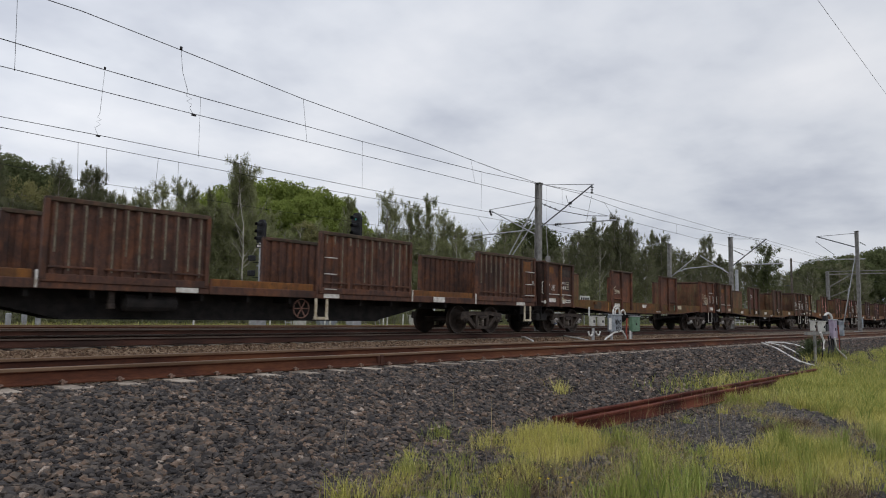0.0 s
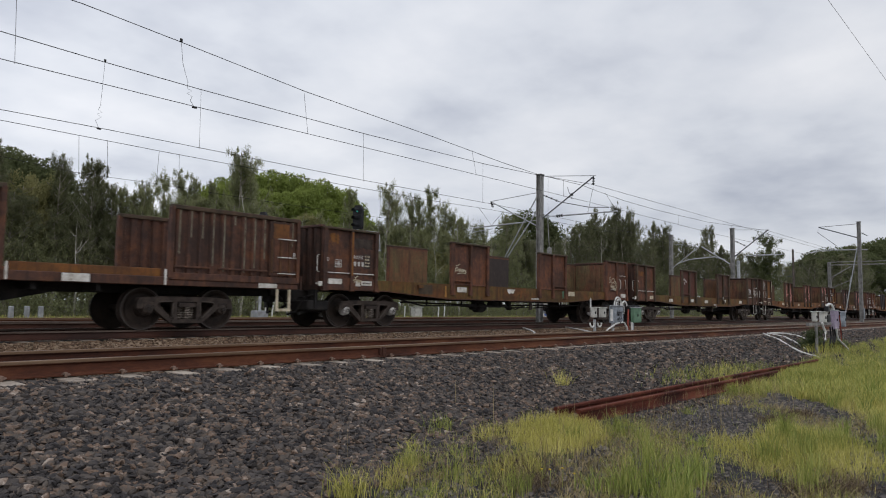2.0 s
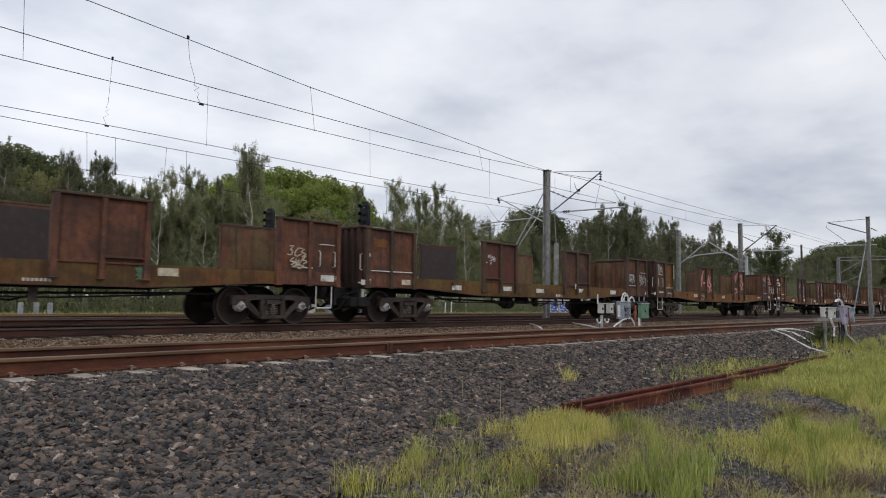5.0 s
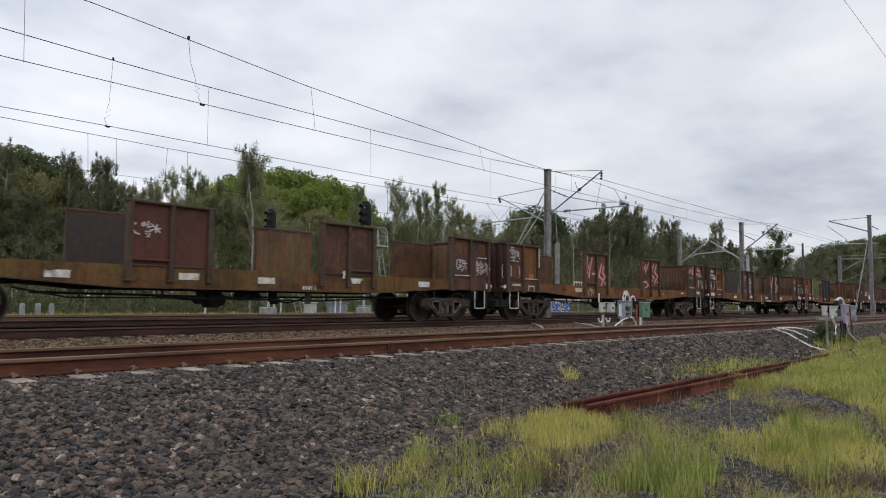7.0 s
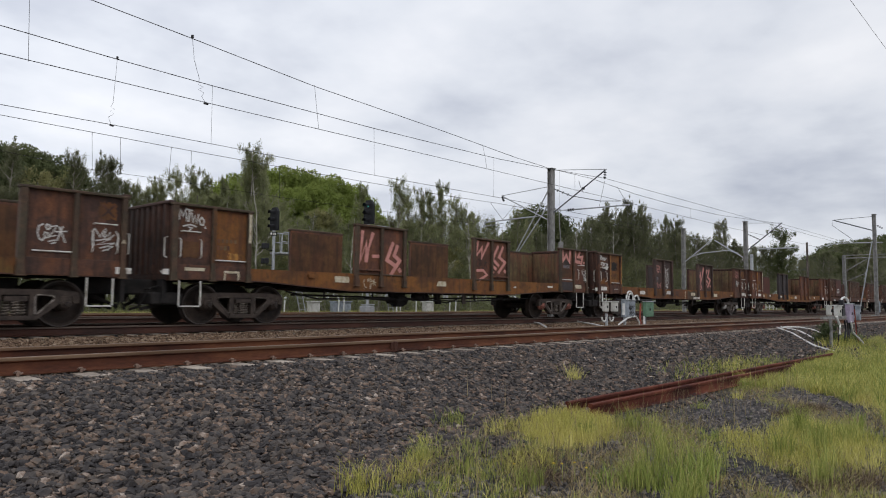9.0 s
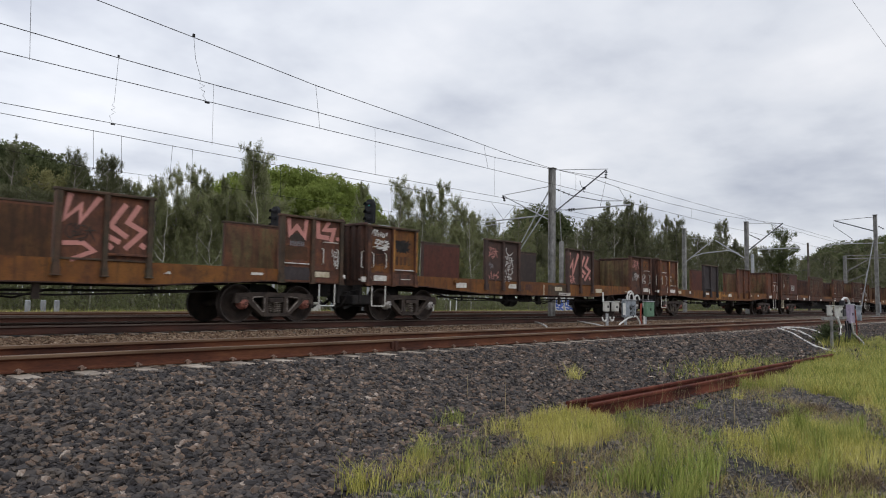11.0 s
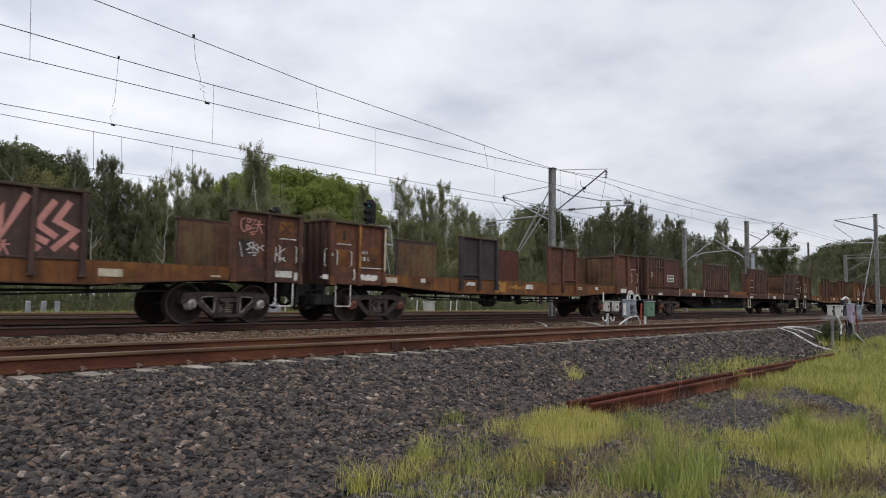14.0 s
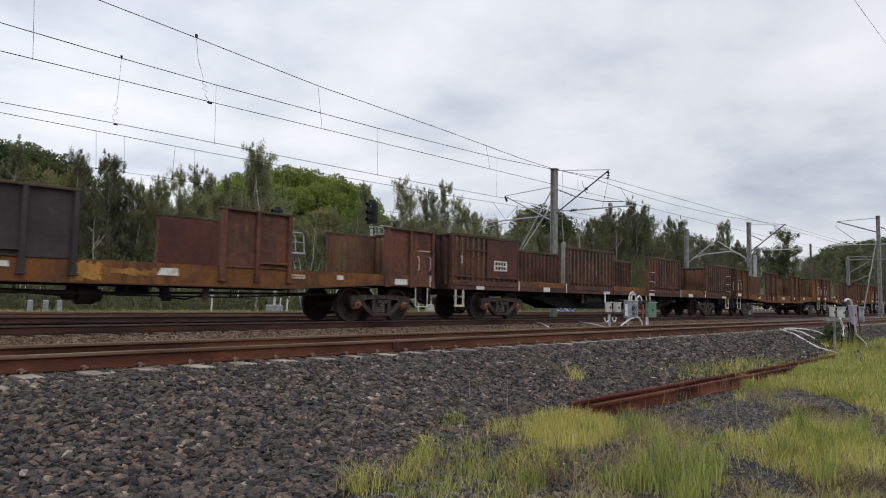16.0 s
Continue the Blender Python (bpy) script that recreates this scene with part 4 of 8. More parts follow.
def corrugated_panel(w, x0, x2, side, mat, z0=1.20, z1=2.70, ribs=12, deep=0.055):
    """A container-like side of pressed ribs between a top and a bottom rail."""
    L = x2 - x0
    def make():
        s = Shape()
        step = (L - 0.16) / ribs
        prof = [(-L / 2 + 0.06, 0.0)]
        for i in range(ribs):
            x = -L / 2 + 0.08 + i * step
            prof += [(x + step * 0.12, 0.0), (x + step * 0.22, -deep), (x + step * 0.52, -deep), (x + step * 0.62, 0.0)]
        prof.append((L / 2 - 0.06, 0.0))
        m = len(prof)
        v = [(a, b, z) for z in (z0, z1) for a, b in prof] + [(a, b + 0.03, z) for z in (z0, z1) for a, b in prof]
        f = []
        for i in range(m - 1):
            f += [(i, i + 1, m + i + 1, m + i), (2 * m + i + 1, 2 * m + i, 3 * m + i, 3 * m + i + 1)]
        return s.add(v, f)
    p = part("corrugated_side", make, mat, w, "ribbed rusty steel side", key="corr%.2f%d" % (L, ribs), at=side_at((x0 + x2) / 2, side * 1.30))
    rng = random.Random(int(x0 * 37) + 5 * side)
    wear = Shape()
    step = (L - 0.16) / ribs
    for i in range(ribs):
        x = -L / 2 + 0.08 + (i + 0.47) * step
        low = z0 + 0.1 + (z1 - z0) * rng.choice((0.02, 0.1, 0.25, 0.5, 0.75))
        wear.box(x - 0.018, x + 0.012 + 0.008 * rng.random(), -deep - 0.004, -deep - 0.001, low, z1 - 0.06)
    part("rib_paint", wear, M_STREAK, p, "pale worn paint along the ribs")
    part("top_rail", lambda: Shape().box(-L / 2, L / 2, -0.075, 0.06, z1 - 0.05, z1 + 0.05, 0.015), M_STAKE, p, key="ctop%.2f" % L)
    part("bottom_rail", lambda: Shape().box(-L / 2, L / 2, -0.07, 0.05, z0 - 0.10, z0 + 0.06, 0.012), mat, p, key="cbot%.2f" % L)
    for xa, xb in ((-L / 2 + 0.1, -L / 2 + 0.95), (-L / 2 + 1.15, L / 2 - 0.95), (L / 2 - 0.85, L / 2 - 0.1)):
        part("rub_strip", Shape().box(xa, xb, -0.088, -0.05, z0 + 0.17, z0 + 0.215, 0.008), mat, p)
    for k in (-1, 1):
        part("corner_post", lambda: Shape().box(-0.05, 0.05, -0.08, 0.06, z0 - 0.06, z1, 0.012), mat, p, key="cpost", at=(k * (L / 2 - 0.04), 0, 0))
    return p


def ribbed_wagon(u, look_of):
    """A long wagon with four ribbed boxes of sides on a deep fish-bellied underframe."""
    g = look_of
    w = thing("ribbed_wagon", g["label"], "railway wagon", (u, TRAIN_Y, 0), "wagons of the goods train")
    MOVING.append((w, u))
    L = 23.2
    part("deck", lambda: Shape().box(0.05, L - 0.05, -1.24, 1.24, 1.02, 1.12), M_BROWN, w, "worn steel deck", key="long_deck")
    for side in (-1, 1):
        part("side_sill", lambda: Shape().box(0.0, L, -0.05, 0.05, 0.97, 1.16, 0.012), M_BROWN, w, key="long_sill", at=(0, side * 1.29, 0))
    spans = [(0.0, 3.42), (6.58, 10.03), (13.2, 16.62), (19.78, L)]
    for i, (x0, x2) in enumerate(spans):
        for side in (-1, 1):
            corrugated_panel(w, x0, x2, side, g["panels"][i])
            for xe in (x0, x2):
                part("deck_bracket", lambda: Shape().box(-0.022, 0.022, -0.03, 0.0, 0.98, 1.32, 0.006), M_WHITE if (i + (xe == x2)) % 2 else M_BROWN, w, key="dbracket", at=(xe + (0.07 if xe == x2 else -0.07), side * 1.342 + (0.03 if side > 0 else 0), 0))
    for xa, xb in ((3.55, 6.46), (10.15, 13.08), (16.74, 19.66)):
        for side in (-1, 1):
            part("infill_board", lambda: Shape().box(0, xb - xa, -0.03, 0.03, 1.0, 1.33, 0.01), g["sill"], w, "orange rusted edge board", key="infill%.1f" % (xb - xa), at=(xa, side * 1.24, 0))
    end_wall(w, 0.0, -1, g["ends"][0])
    end_wall(w, L, 1, g["ends"][1])
    part("fish_belly", lambda: Shape().prism([(0.3, 0.97), (4.6, 0.97), (7.2, 0.40), (16.0, 0.40), (18.6, 0.97), (L - 0.3, 0.97), (L - 0.3, 1.03), (0.3, 1.03)], -0.55, -0.49).prism([(0.3, 0.97), (4.6, 0.97), (7.2, 0.40), (16.0, 0.40), (18.6, 0.97), (L - 0.3, 0.97), (L - 0.3, 1.03), (0.3, 1.03)], 0.49, 0.55).box(7.2, 16.0, -0.62, 0.62, 0.38, 0.42).box(0.3, L - 0.3, -0.45, 0.45, 0.80, 1.02), M_BLACK, w, "deep black fish-bellied girder", key="belly")
    for x in np.arange(5.2, 18.5, 1.2):
        part("cross_bearer", lambda: Shape().box(-0.04, 0.04, -1.2, 1.2, 0.82, 1.02), M_BLACK, w, key="bearer2", at=(float(x), 0, 0))
    part("air_tank", lambda: Shape().lathe([(-0.6, 0.1), (-0.55, 0.19), (0.55, 0.19), (0.6, 0.1)], (0, 0, 0), 0, 14), M_BLACK, w, key="tank2", at=(8.9, -0.95, 0.74))
    part("brake_lever", lambda: Shape().bar((0, -1.15, 0.62), (0, -1.15, 0.96), 0.04, 0.13).box(-0.08, 0.08, -1.19, -1.11, 0.6, 0.72, 0.015), M_BOGIE, w, key="lever2", at=(8.0, 0, 0))
    hb = part("handbrake_wheel", lambda: Shape().tube([(0.24 * math.cos(a), 0, 0.24 * math.sin(a)) for a in np.linspace(0, 2 * math.pi, 25)], 0.014, 6).bar((-0.24, 0, 0), (0.24, 0, 0), 0.02, 0.025).bar((-0.12, 0, -0.2), (0.12, 0, 0.2), 0.02, 0.025).bar((0.12, 0, -0.2), (-0.12, 0, 0.2), 0.02, 0.025), M_HANDWHEEL, w, "rusty spoked handbrake wheel", at=(12.75, -1.22, 0.70))
    part("shaft", Shape().bar((0, 0, 0), (0, 0.5, 0), 0.05, 0.05, (1, 0, 0)), M_BLACK, hb)
    for x in (13.32, L - 0.42, 0.42):
        part("step_frame", lambda: Shape().bar((-0.18, 0, 0.44), (-0.18, 0, 1.0), 0.03, 0.07).bar((0.18, 0, 0.44), (0.18, 0, 1.0), 0.03, 0.07).bar((-0.22, 0, 0.46), (0.22, 0, 0.46), 0.06, 0.07), M_CREAM, w, "cream painted step frame", key="step_frame", at=(x, -1.31, 0))
    for z in (1.22, 1.62, 2.05):
        grab(w, [(13.35, -1.36, z), (13.35, -1.42, z), (13.72, -1.42, z), (13.72, -1.36, z)])
    for z in (1.35, 1.75, 2.2):
        grab(w, [(L - 0.65, -1.36, z), (L - 0.65, -1.42, z), (L - 0.15, -1.42, z), (L - 0.15, -1.36, z)])
    for x in (9.55, 13.62, 17.9, L - 0.9, 5.2, 1.4):
        plate(w, x, 1.07, 0.52 if x > 9 else 0.4, 0.16, M_WHITE, y=1.345)
    bogie(w, 2.85, g["caps"][0], M_BOGIE, M_FRAME_DULL)
    bogie(w, L - 2.85, g["caps"][1], M_BOGIE, M_FRAME_DULL)
    coupler(w, 0.0, -1)
    coupler(w, L, 1)
    return w


P = (M_MAROON, M_BROWN, M_ORANGE, M_GREY, M_MOSS, M_RED, M_YELLOW)
MA, BR, OR, GY, MO, RE, YE = P
RM, OL = M_RUSTMIX, M_OLIVE
W0 = ribbed_wagon(-47.1, dict(label="long rusty brown ribbed steel wagon with deep black underframe", panels=[BR, BR, BR, BR], sill=OR, ends=[M_END, M_END], caps=[M_BOGIE, M_BOGIE]))
W1 = flat_wagon(-23.1, dict(own_plates=True, dull=True, bare_end=True, label="rusty maroon staked flat wagon with orange side sill", panels=[BR, MA, MA, MA], liners=[OR, M_ORMOSS, M_DARKSHEET, MO], sill=OL, ends=[M_END, M_END], caps=[M_CAP_WHITE, M_CAP_WHITE]))
W2 = flat_wagon(-5.03, dict(own_plates=True, bare_end=True, label="rust-brown staked flat wagon with an ochre side sill", panels=[MA, RE, BR, BR], liners=[OR, M_DARKSHEET, M_ORMOSS, RM], sill=OL, stakes=M_STAKE, ends=[M_END, M_END], caps=[M_CAP_WHITE, M_BOGIE]))
W3 = flat_wagon(13.07, dict(own_plates=True, label="rusty staked flat wagon daubed with pink letters", panels=[BR, MA, MA, MA], liners=[MA, RM, RM, MO], sill=OR, stakes=M_STAKE, ends=[M_END, M_END], caps=[M_BOGIE, M_CAP_RED]))
W4 = flat_wagon(31.07, dict(own_plates=True, ledges=(0, 0, 0, 0), label="dark staked flat wagon with white and pink tags", panels=[BR, M_DUSK, M_DUSK, BR], liners=[MA, RE, M_DARKSHEET, MO], sill=OR, ends=[M_END, M_END], caps=[M_CAP_WHITE, M_CAP_WHITE]))
W5 = flat_wagon(49.12, dict(own_plates=True, dull=True, label="rusty staked flat wagon with one slate-grey panel", panels=[MA, GY, MA, MA], liners=[MA, M_ORMOSS, RE, MO], sill=OR, ends=[M_END, M_END], caps=[M_CAP_RED, M_CAP_RED]))
W6 = ribbed_wagon(67.05, dict(label="long rusty brown ribbed steel wagon with white number plate", panels=[BR, BR, BR, BR], sill=OR, ends=[M_END, M_END], caps=[M_CAP_RED, M_BOGIE]))
W7 = flat_wagon(91.2, dict(label="orange-rusted staked flat wagon", panels=[RM, BR, RM, OR], liners=[MO, OR, RM, MO], sill=OR, ends=[M_END, M_END], caps=[M_BOGIE, M_CAP_WHITE]))
W8 = flat_wagon(109.25, dict(label="rusty brown staked flat wagon far along the train", panels=[MA, BR, MA, OR], liners=[OR, OR, MO, MO], sill=OR, ends=[M_END, M_END], caps=[M_BOGIE, M_BOGIE]))
W9 = flat_wagon(127.3, dict(label="rusty brown staked flat wagon far along the train", panels=[BR, MA, BR, MA], liners=[OR, MO, OR, MO], sill=OR, ends=[M_END, M_END], caps=[M_BOGIE, M_BOGIE]))


# ---- paint, tags and lettering on the wagons ----
FACE = -1.302


def patch(w, x0, x1, z0, z1, mat, y=None, name="paint_patch", label="", rag=0.03, seed=3):
    """A worn patch of paint with an uneven outline, a film proud of the steel."""
    rng = random.Random(seed + int(x0 * 100))
    pts = []
    n = 12
    for (xa, za), (xb, zb) in (((x0, z0), (x1, z0)), ((x1, z0), (x1, z1)), ((x1, z1), (x0, z1)), ((x0, z1), (x0, z0))):
        for i in range(n):
            pts.append((xa + (xb - xa) * i / n + rng.uniform(-rag, rag), za + (zb - za) * i / n + rng.uniform(-rag, rag)))
    yy = FACE if y is None else y
    return part(name, Shape().prism(pts, yy - 0.003, yy), mat, w, label)


def lettering(w, text, x, z, size, mat, y=None):
    """Stencilled letters in the built-in font, standing on the side."""
    cu = bpy.data.curves.new("lettering", "FONT")
    cu.body, cu.size, cu.extrude = text, size, 0.0015
    ob = new("lettering", cu)
    me = bpy.data.meshes.new_from_object(ob)
    bpy.data.objects.remove(ob)
    me.materials.clear()
    me.materials.append(mat)
    ob = new("lettering", me)
    ob.parent = w
    ob.matrix_basis = Matrix.Translation((x, (FACE if y is None else y) - 0.003, z)) @ pose(0, 0, 0, 90, 0, 0)
    return ob


def bars(w, x, z, n, step, wide, high, mat, y=None):
    for i in range(n):
        part("number_bar", lambda: Shape().box(-wide / 2, wide / 2, -0.004, 0, -high / 2, high / 2), mat, w, key="bar%.3f%.3f" % (wide, high), at=(x + i * step, FACE if y is None else y, z))


def white_ledge(w, x0, x1, z=1.43):
    part("ledge_rail", Shape().tube([(x0, FACE - 0.03, z), (x1, FACE - 0.03, z)], 0.016, 6), M_WHITE, w, "white painted ledge")


def stake_paint(w, x, mat, z0=1.4, z1=2.58):
    part("stake_paint", Shape().box(x - 0.03, x + 0.03, -1.398, -1.392, z0, z1), mat, w, "flaking ochre paint")


def rows_of(x, z, wide, high, lines):
    """Strokes drawn in a unit square, laid out over a stretch of the side."""
    return [[(x + a * wide, z + b * high) for a, b in line] for line in lines]


def spray(w, x0, x1, z0, z1, lines, mat, wide, label="sprayed strokes", flow=False, y=None):
    """Strokes of a unit square drawn between x0 and x1, z0 and z1."""
    drawn = rows_of(0, 0, x1 - x0, z1 - z0, lines)
    return strokes(w, [smooth(q) for q in drawn] if flow else drawn, (x0, (FACE if y is None else y) - 0.003, z0), mat, wide, label=label)


SILL, LOWER = FACE - 0.010, FACE - 0.047


def plates(w, rows, face, mat=None):
    """Reflector plates on the side, some of them torn: x0, x1, z0, z1, torn corner 0 to 2."""
    for x0, x1, z0, z1, torn in rows:
        out = [(x0, z0), (x1, z0), (x1, z1), (x0, z1)]
        if torn == 1:
            out = [(x0 + 0.12, z0), (x0 + 0.24, z0 + 0.03), (x1 - 0.10, z0 + 0.01), (x1 - 0.08, z0 + 0.08), (x1, z1 - 0.03), (x1, z1), (x0, z1), (x0 + 0.02, z0 + 0.06)]
        elif torn == 2:
            out = [(x0, z0), (x1, z0), (x1 - 0.02, z1), (x0 + 0.09, z1)]
        part("reflector_plate", Shape().prism(out, face - 0.006, face), mat or M_WHITE, w)


def corner_plates(w, rows):
    """Small white plates on brackets off the wagon's ends."""
    for x0, x1, z0, z1 in rows:
        part("corner_plate", Shape().box(x0, x1, -1.345, -1.335, z0, z1).box(x0 + 0.02, x1 - 0.02, -1.335, -1.2, z0 + 0.04, z0 + 0.08), M_WHITE, w)


def print_bars(w, x0, x1, z0, z1, n, mat, y):
    """A line of small stencilled print, too small to read."""
    step = (x1 - x0) / n
    bars(w, x0 + step / 2, (z0 + z1) / 2, n, step, step * 0.6, z1 - z0, mat, y)


TALL_W = [[(0.20, 1.0), (0.06, 0.06), (0.50, 0.66), (0.50, 0.02), (0.98, 0.97)]]
BLOCK_W = [[(0.03, 1.0), (0.09, 0.12), (0.47, 0.60), (0.90, 0.04), (0.96, 0.95)]]
BOLT_L = [[(0.42, 1.0), (0.05, 0.50), (0.47, 0.26)], [(0.02, 0.22), (0.27, 0.12)], [(0.04, 0.0), (0.08, -0.03)]]
BOLT_S = [[(0.78, 1.0), (0.50, 0.60), (0.97, 0.40), (0.48, -0.02)], [(0.93, 0.06), (0.98, 0.03)]]
SLIM_LS = [[(0.42, 1.0), (0.06, 0.46), (0.56, 0.30)], [(0.70, 0.92), (0.52, 0.62), (0.88, 0.46), (0.34, 0.0)], [(0.86, 0.16), (0.90, 0.12)]]
BLOCK_LS = [[(0.06, 1.0), (0.07, 0.16), (0.60, 0.12)], [(0.64, 1.0), (0.40, 0.58), (0.95, 0.62), (0.82, 0.0)]]
SCRIPT = [[(0.55, 1.0), (0.36, 0.84), (0.22, 0.80)], [(0.22, 0.55), (0.02, 0.36), (0.30, 0.30), (0.36, 0.52), (0.24, 0.62), (0.12, 0.14)], [(0.38, 0.28), (0.44, 0.50), (0.48, 0.24), (0.55, 0.50), (0.58, 0.24)],
          [(0.66, 0.46), (0.62, 0.26), (0.70, 0.24), (0.72, 0.44), (0.66, 0.46)], [(0.76, 0.44), (0.78, 0.24), (0.84, 0.42), (0.86, 0.22)], [(0.90, 0.34), (0.98, 0.40), (0.90, 0.22), (1.0, 0.20)], [(0.30, 0.0), (0.60, 0.10), (0.94, 0.06)]]
CLAW = [[(0.10, 0.85), (0.0, 0.55), (0.10, 0.22), (0.24, 0.16)], [(0.30, 0.80), (0.38, 0.92), (0.44, 0.78), (0.34, 0.68), (0.30, 0.80)], [(0.52, 1.0), (0.50, 0.62), (0.66, 0.72)], [(0.58, 0.46), (0.94, 0.62)], [(0.62, 0.86), (0.92, 0.36)], [(0.80, 0.84), (0.78, 0.34)], [(0.44, 0.36), (0.62, 0.40), (0.44, 0.20), (0.58, 0.22), (0.48, 0.04), (0.56, 0.06)], [(0.02, 0.06), (0.04, 0.02)]]
NET = [[(0.06, 0.92), (0.02, 0.5), (0.10, 0.26)], [(0.10, 0.96), (0.30, 0.62), (0.42, 0.92), (0.40, 0.66)], [(0.50, 0.98), (0.46, 0.58), (0.66, 0.84), (0.64, 0.54), (0.80, 0.74)], [(0.14, 0.46), (0.70, 0.58), (0.20, 0.30), (0.84, 0.40), (0.30, 0.16), (0.80, 0.26), (0.40, 0.04), (0.62, 0.10)], [(0.88, 0.9), (0.98, 0.6), (0.90, 0.3)]]
SCRAWL = [[(0.18, 0.96), (0.04, 0.86), (0.0, 0.52), (0.07, 0.22), (0.18, 0.14), (0.25, 0.30)], [(0.30, 0.97), (0.41, 0.93), (0.42, 0.76), (0.33, 0.70), (0.27, 0.83), (0.30, 0.97)],
          [(0.25, 0.56), (0.36, 0.52), (0.38, 0.31), (0.28, 0.28), (0.23, 0.42), (0.25, 0.56)], [(0.44, 0.86), (0.66, 0.93), (0.42, 0.36), (0.63, 0.43)],
          [(0.62, 0.62), (1.0, 0.68)], [(0.85, 0.90), (0.69, 0.20)], [(0.74, 0.86), (0.97, 0.12)], [(0.40, 0.12), (0.62, 0.20)], [(0.48, 0.0), (0.62, 0.08)]]
WLS = [[(0.02, 0.9), (0.08, 0.1), (0.20, 0.6), (0.28, 0.08), (0.40, 0.92)], [(0.52, 1.0), (0.50, 0.14), (0.66, 0.12)], [(0.46, 0.66), (0.62, 0.72)], [(0.96, 0.92), (0.74, 0.74), (0.94, 0.46), (0.70, 0.06)]]
MST = [[(0.0, 0.30), (0.15, 0.95), (0.28, 0.22), (0.42, 0.98), (0.50, 0.05)], [(0.56, 0.62), (0.76, 0.55)], [(0.66, 0.72), (0.60, 0.12)], [(1.0, 0.95), (0.80, 0.62), (0.98, 0.44), (0.78, 0.0)]]
SKIC = [[(0.30, 0.95), (0.10, 0.80), (0.28, 0.62), (0.06, 0.44)], [(0.40, 1.0), (0.36, 0.42)], [(0.58, 0.84), (0.40, 0.66), (0.60, 0.46)], [(0.66, 0.74), (0.64, 0.46)], [(0.92, 0.80), (0.76, 0.64), (0.94, 0.48)], [(0.14, 0.24), (0.72, 0.36), (0.34, 0.10), (0.52, 0.12)]]
MTWO_TAG = [[(0.06, 0.46), (0.10, 0.96), (0.19, 0.62), (0.29, 1.0), (0.33, 0.42)], [(0.32, 0.98), (0.52, 0.94)], [(0.42, 0.96), (0.40, 0.40)], [(0.50, 0.82), (0.55, 0.36), (0.62, 0.70), (0.68, 0.34), (0.74, 0.78)], [(0.86, 0.66), (0.78, 0.52), (0.82, 0.30), (0.92, 0.28), (0.95, 0.50), (0.86, 0.66)], [(0.0, 0.44), (0.01, 0.38)], [(0.99, 0.20), (1.0, 0.15)],
            [(0.22, 0.16), (0.46, 0.26), (0.66, 0.18)], [(0.40, 0.12), (0.52, 0.10), (0.44, -0.02), (0.48, -0.08)]]
CROSS = [[(0.0, 0.0), (1.0, 1.0)], [(0.0, 1.0), (1.0, 0.0)]]
SQUARE_MARK = [[(0, 0), (1, 0), (1, 1), (0, 1), (0, 0)], [(0.25, 0.25), (0.75, 0.8)], [(0.25, 0.8), (0.75, 0.25)], [(0.5, 0.15), (0.5, 0.88)], [(0.15, 0.5), (0.85, 0.5)]]



# the long wagon's plated corner
patch(W0, 22.30, 22.95, 1.30, 2.62, M_BROWN, -1.372, "corner_plate", "flat brown plate over the ribs", 0.004)
patch(W0, 22.40, 22.86, 2.22, 2.58, M_ORANGE, -1.376, "paint_patch", "rust-orange square", 0.012)
for x in (22.36, 22.62, 22.88):
    part("plate_rib", lambda: Shape().box(-0.03, 0.03, -0.03, 0.0, 1.36, 2.18, 0.006), M_RUSTMIX, W0, key="plate_rib", at=(x, -1.374, 0))
lettering(W0, "B", 22.98, 1.78, 0.15, M_SPRAY, -1.385)
# first staked wagon
patch(W1, 0.24, 0.52, 2.20, 2.50, M_ORANGE, seed=1, rag=0.05)
patch(W1, 0.18, 0.60, 1.95, 2.28, M_BROWN, seed=41, rag=0.07)
patch(W1, 1.04, 1.74, 2.18, 2.44, M_BOGIE, seed=2)
patch(W1, 1.42, 1.68, 1.62, 2.02, M_BOGIE, seed=3, rag=0.012)
for z in (1.96, 1.87, 1.78, 1.69):
    print_bars(W1, 1.46, 1.64, z - 0.02, z + 0.02, 3, M_CREAM, FACE - 0.004)
lettering(W1, "RKFX", 1.05, 1.87, 0.145, M_SPRAY)
bars(W1, 1.11, 1.735, 3, 0.14, 0.075, 0.12, M_SPRAY)
lettering(W1, "B", 0.05, 1.76, 0.13, M_SPRAY, -1.402)
spray(W1, 0.42, 0.62, 1.62, 1.81, SQUARE_MARK, M_SPRAY, 0.017, "small sprayed square")
white_ledge(W1, 0.15, 0.90, 1.46)
white_ledge(W1, 1.02, 1.80, 1.46)
stake_paint(W1, 0.95, M_ORANGE)
spray(W1, 1.02, 1.30, 1.20, 1.40, SCRIPT, M_CREAM, 0.02, "pale scrawl", True, LOWER)
spray(W1, 5.24, 5.86, 1.66, 1.98, SCRIPT, M_CREAM, 0.026, "cream sprayed script", True)
spray(W1, 15.46, 15.98, 1.50, 1.95, tag_lines(13, 1.0, 1.0, 3), M_CREAM, 0.028, "cream sprayed scrawl", True)
patch(W1, 8.2, 9.2, 1.0, 1.25, M_ORANGE, FACE - 0.006, seed=4, rag=0.08)
patch(W1, 3.66, 4.28, 0.97, 1.26, M_STAKE, FACE - 0.006, seed=5, rag=0.012)
patch(W1, 4.86, 4.93, 0.90, 1.24, M_YELLOW, FACE - 0.006, seed=6, rag=0.015)
patch(W1, 11.78, 11.98, 1.0, 1.26, M_BOX_GREEN, FACE - 0.006, seed=42, rag=0.05, label="green paint splash")
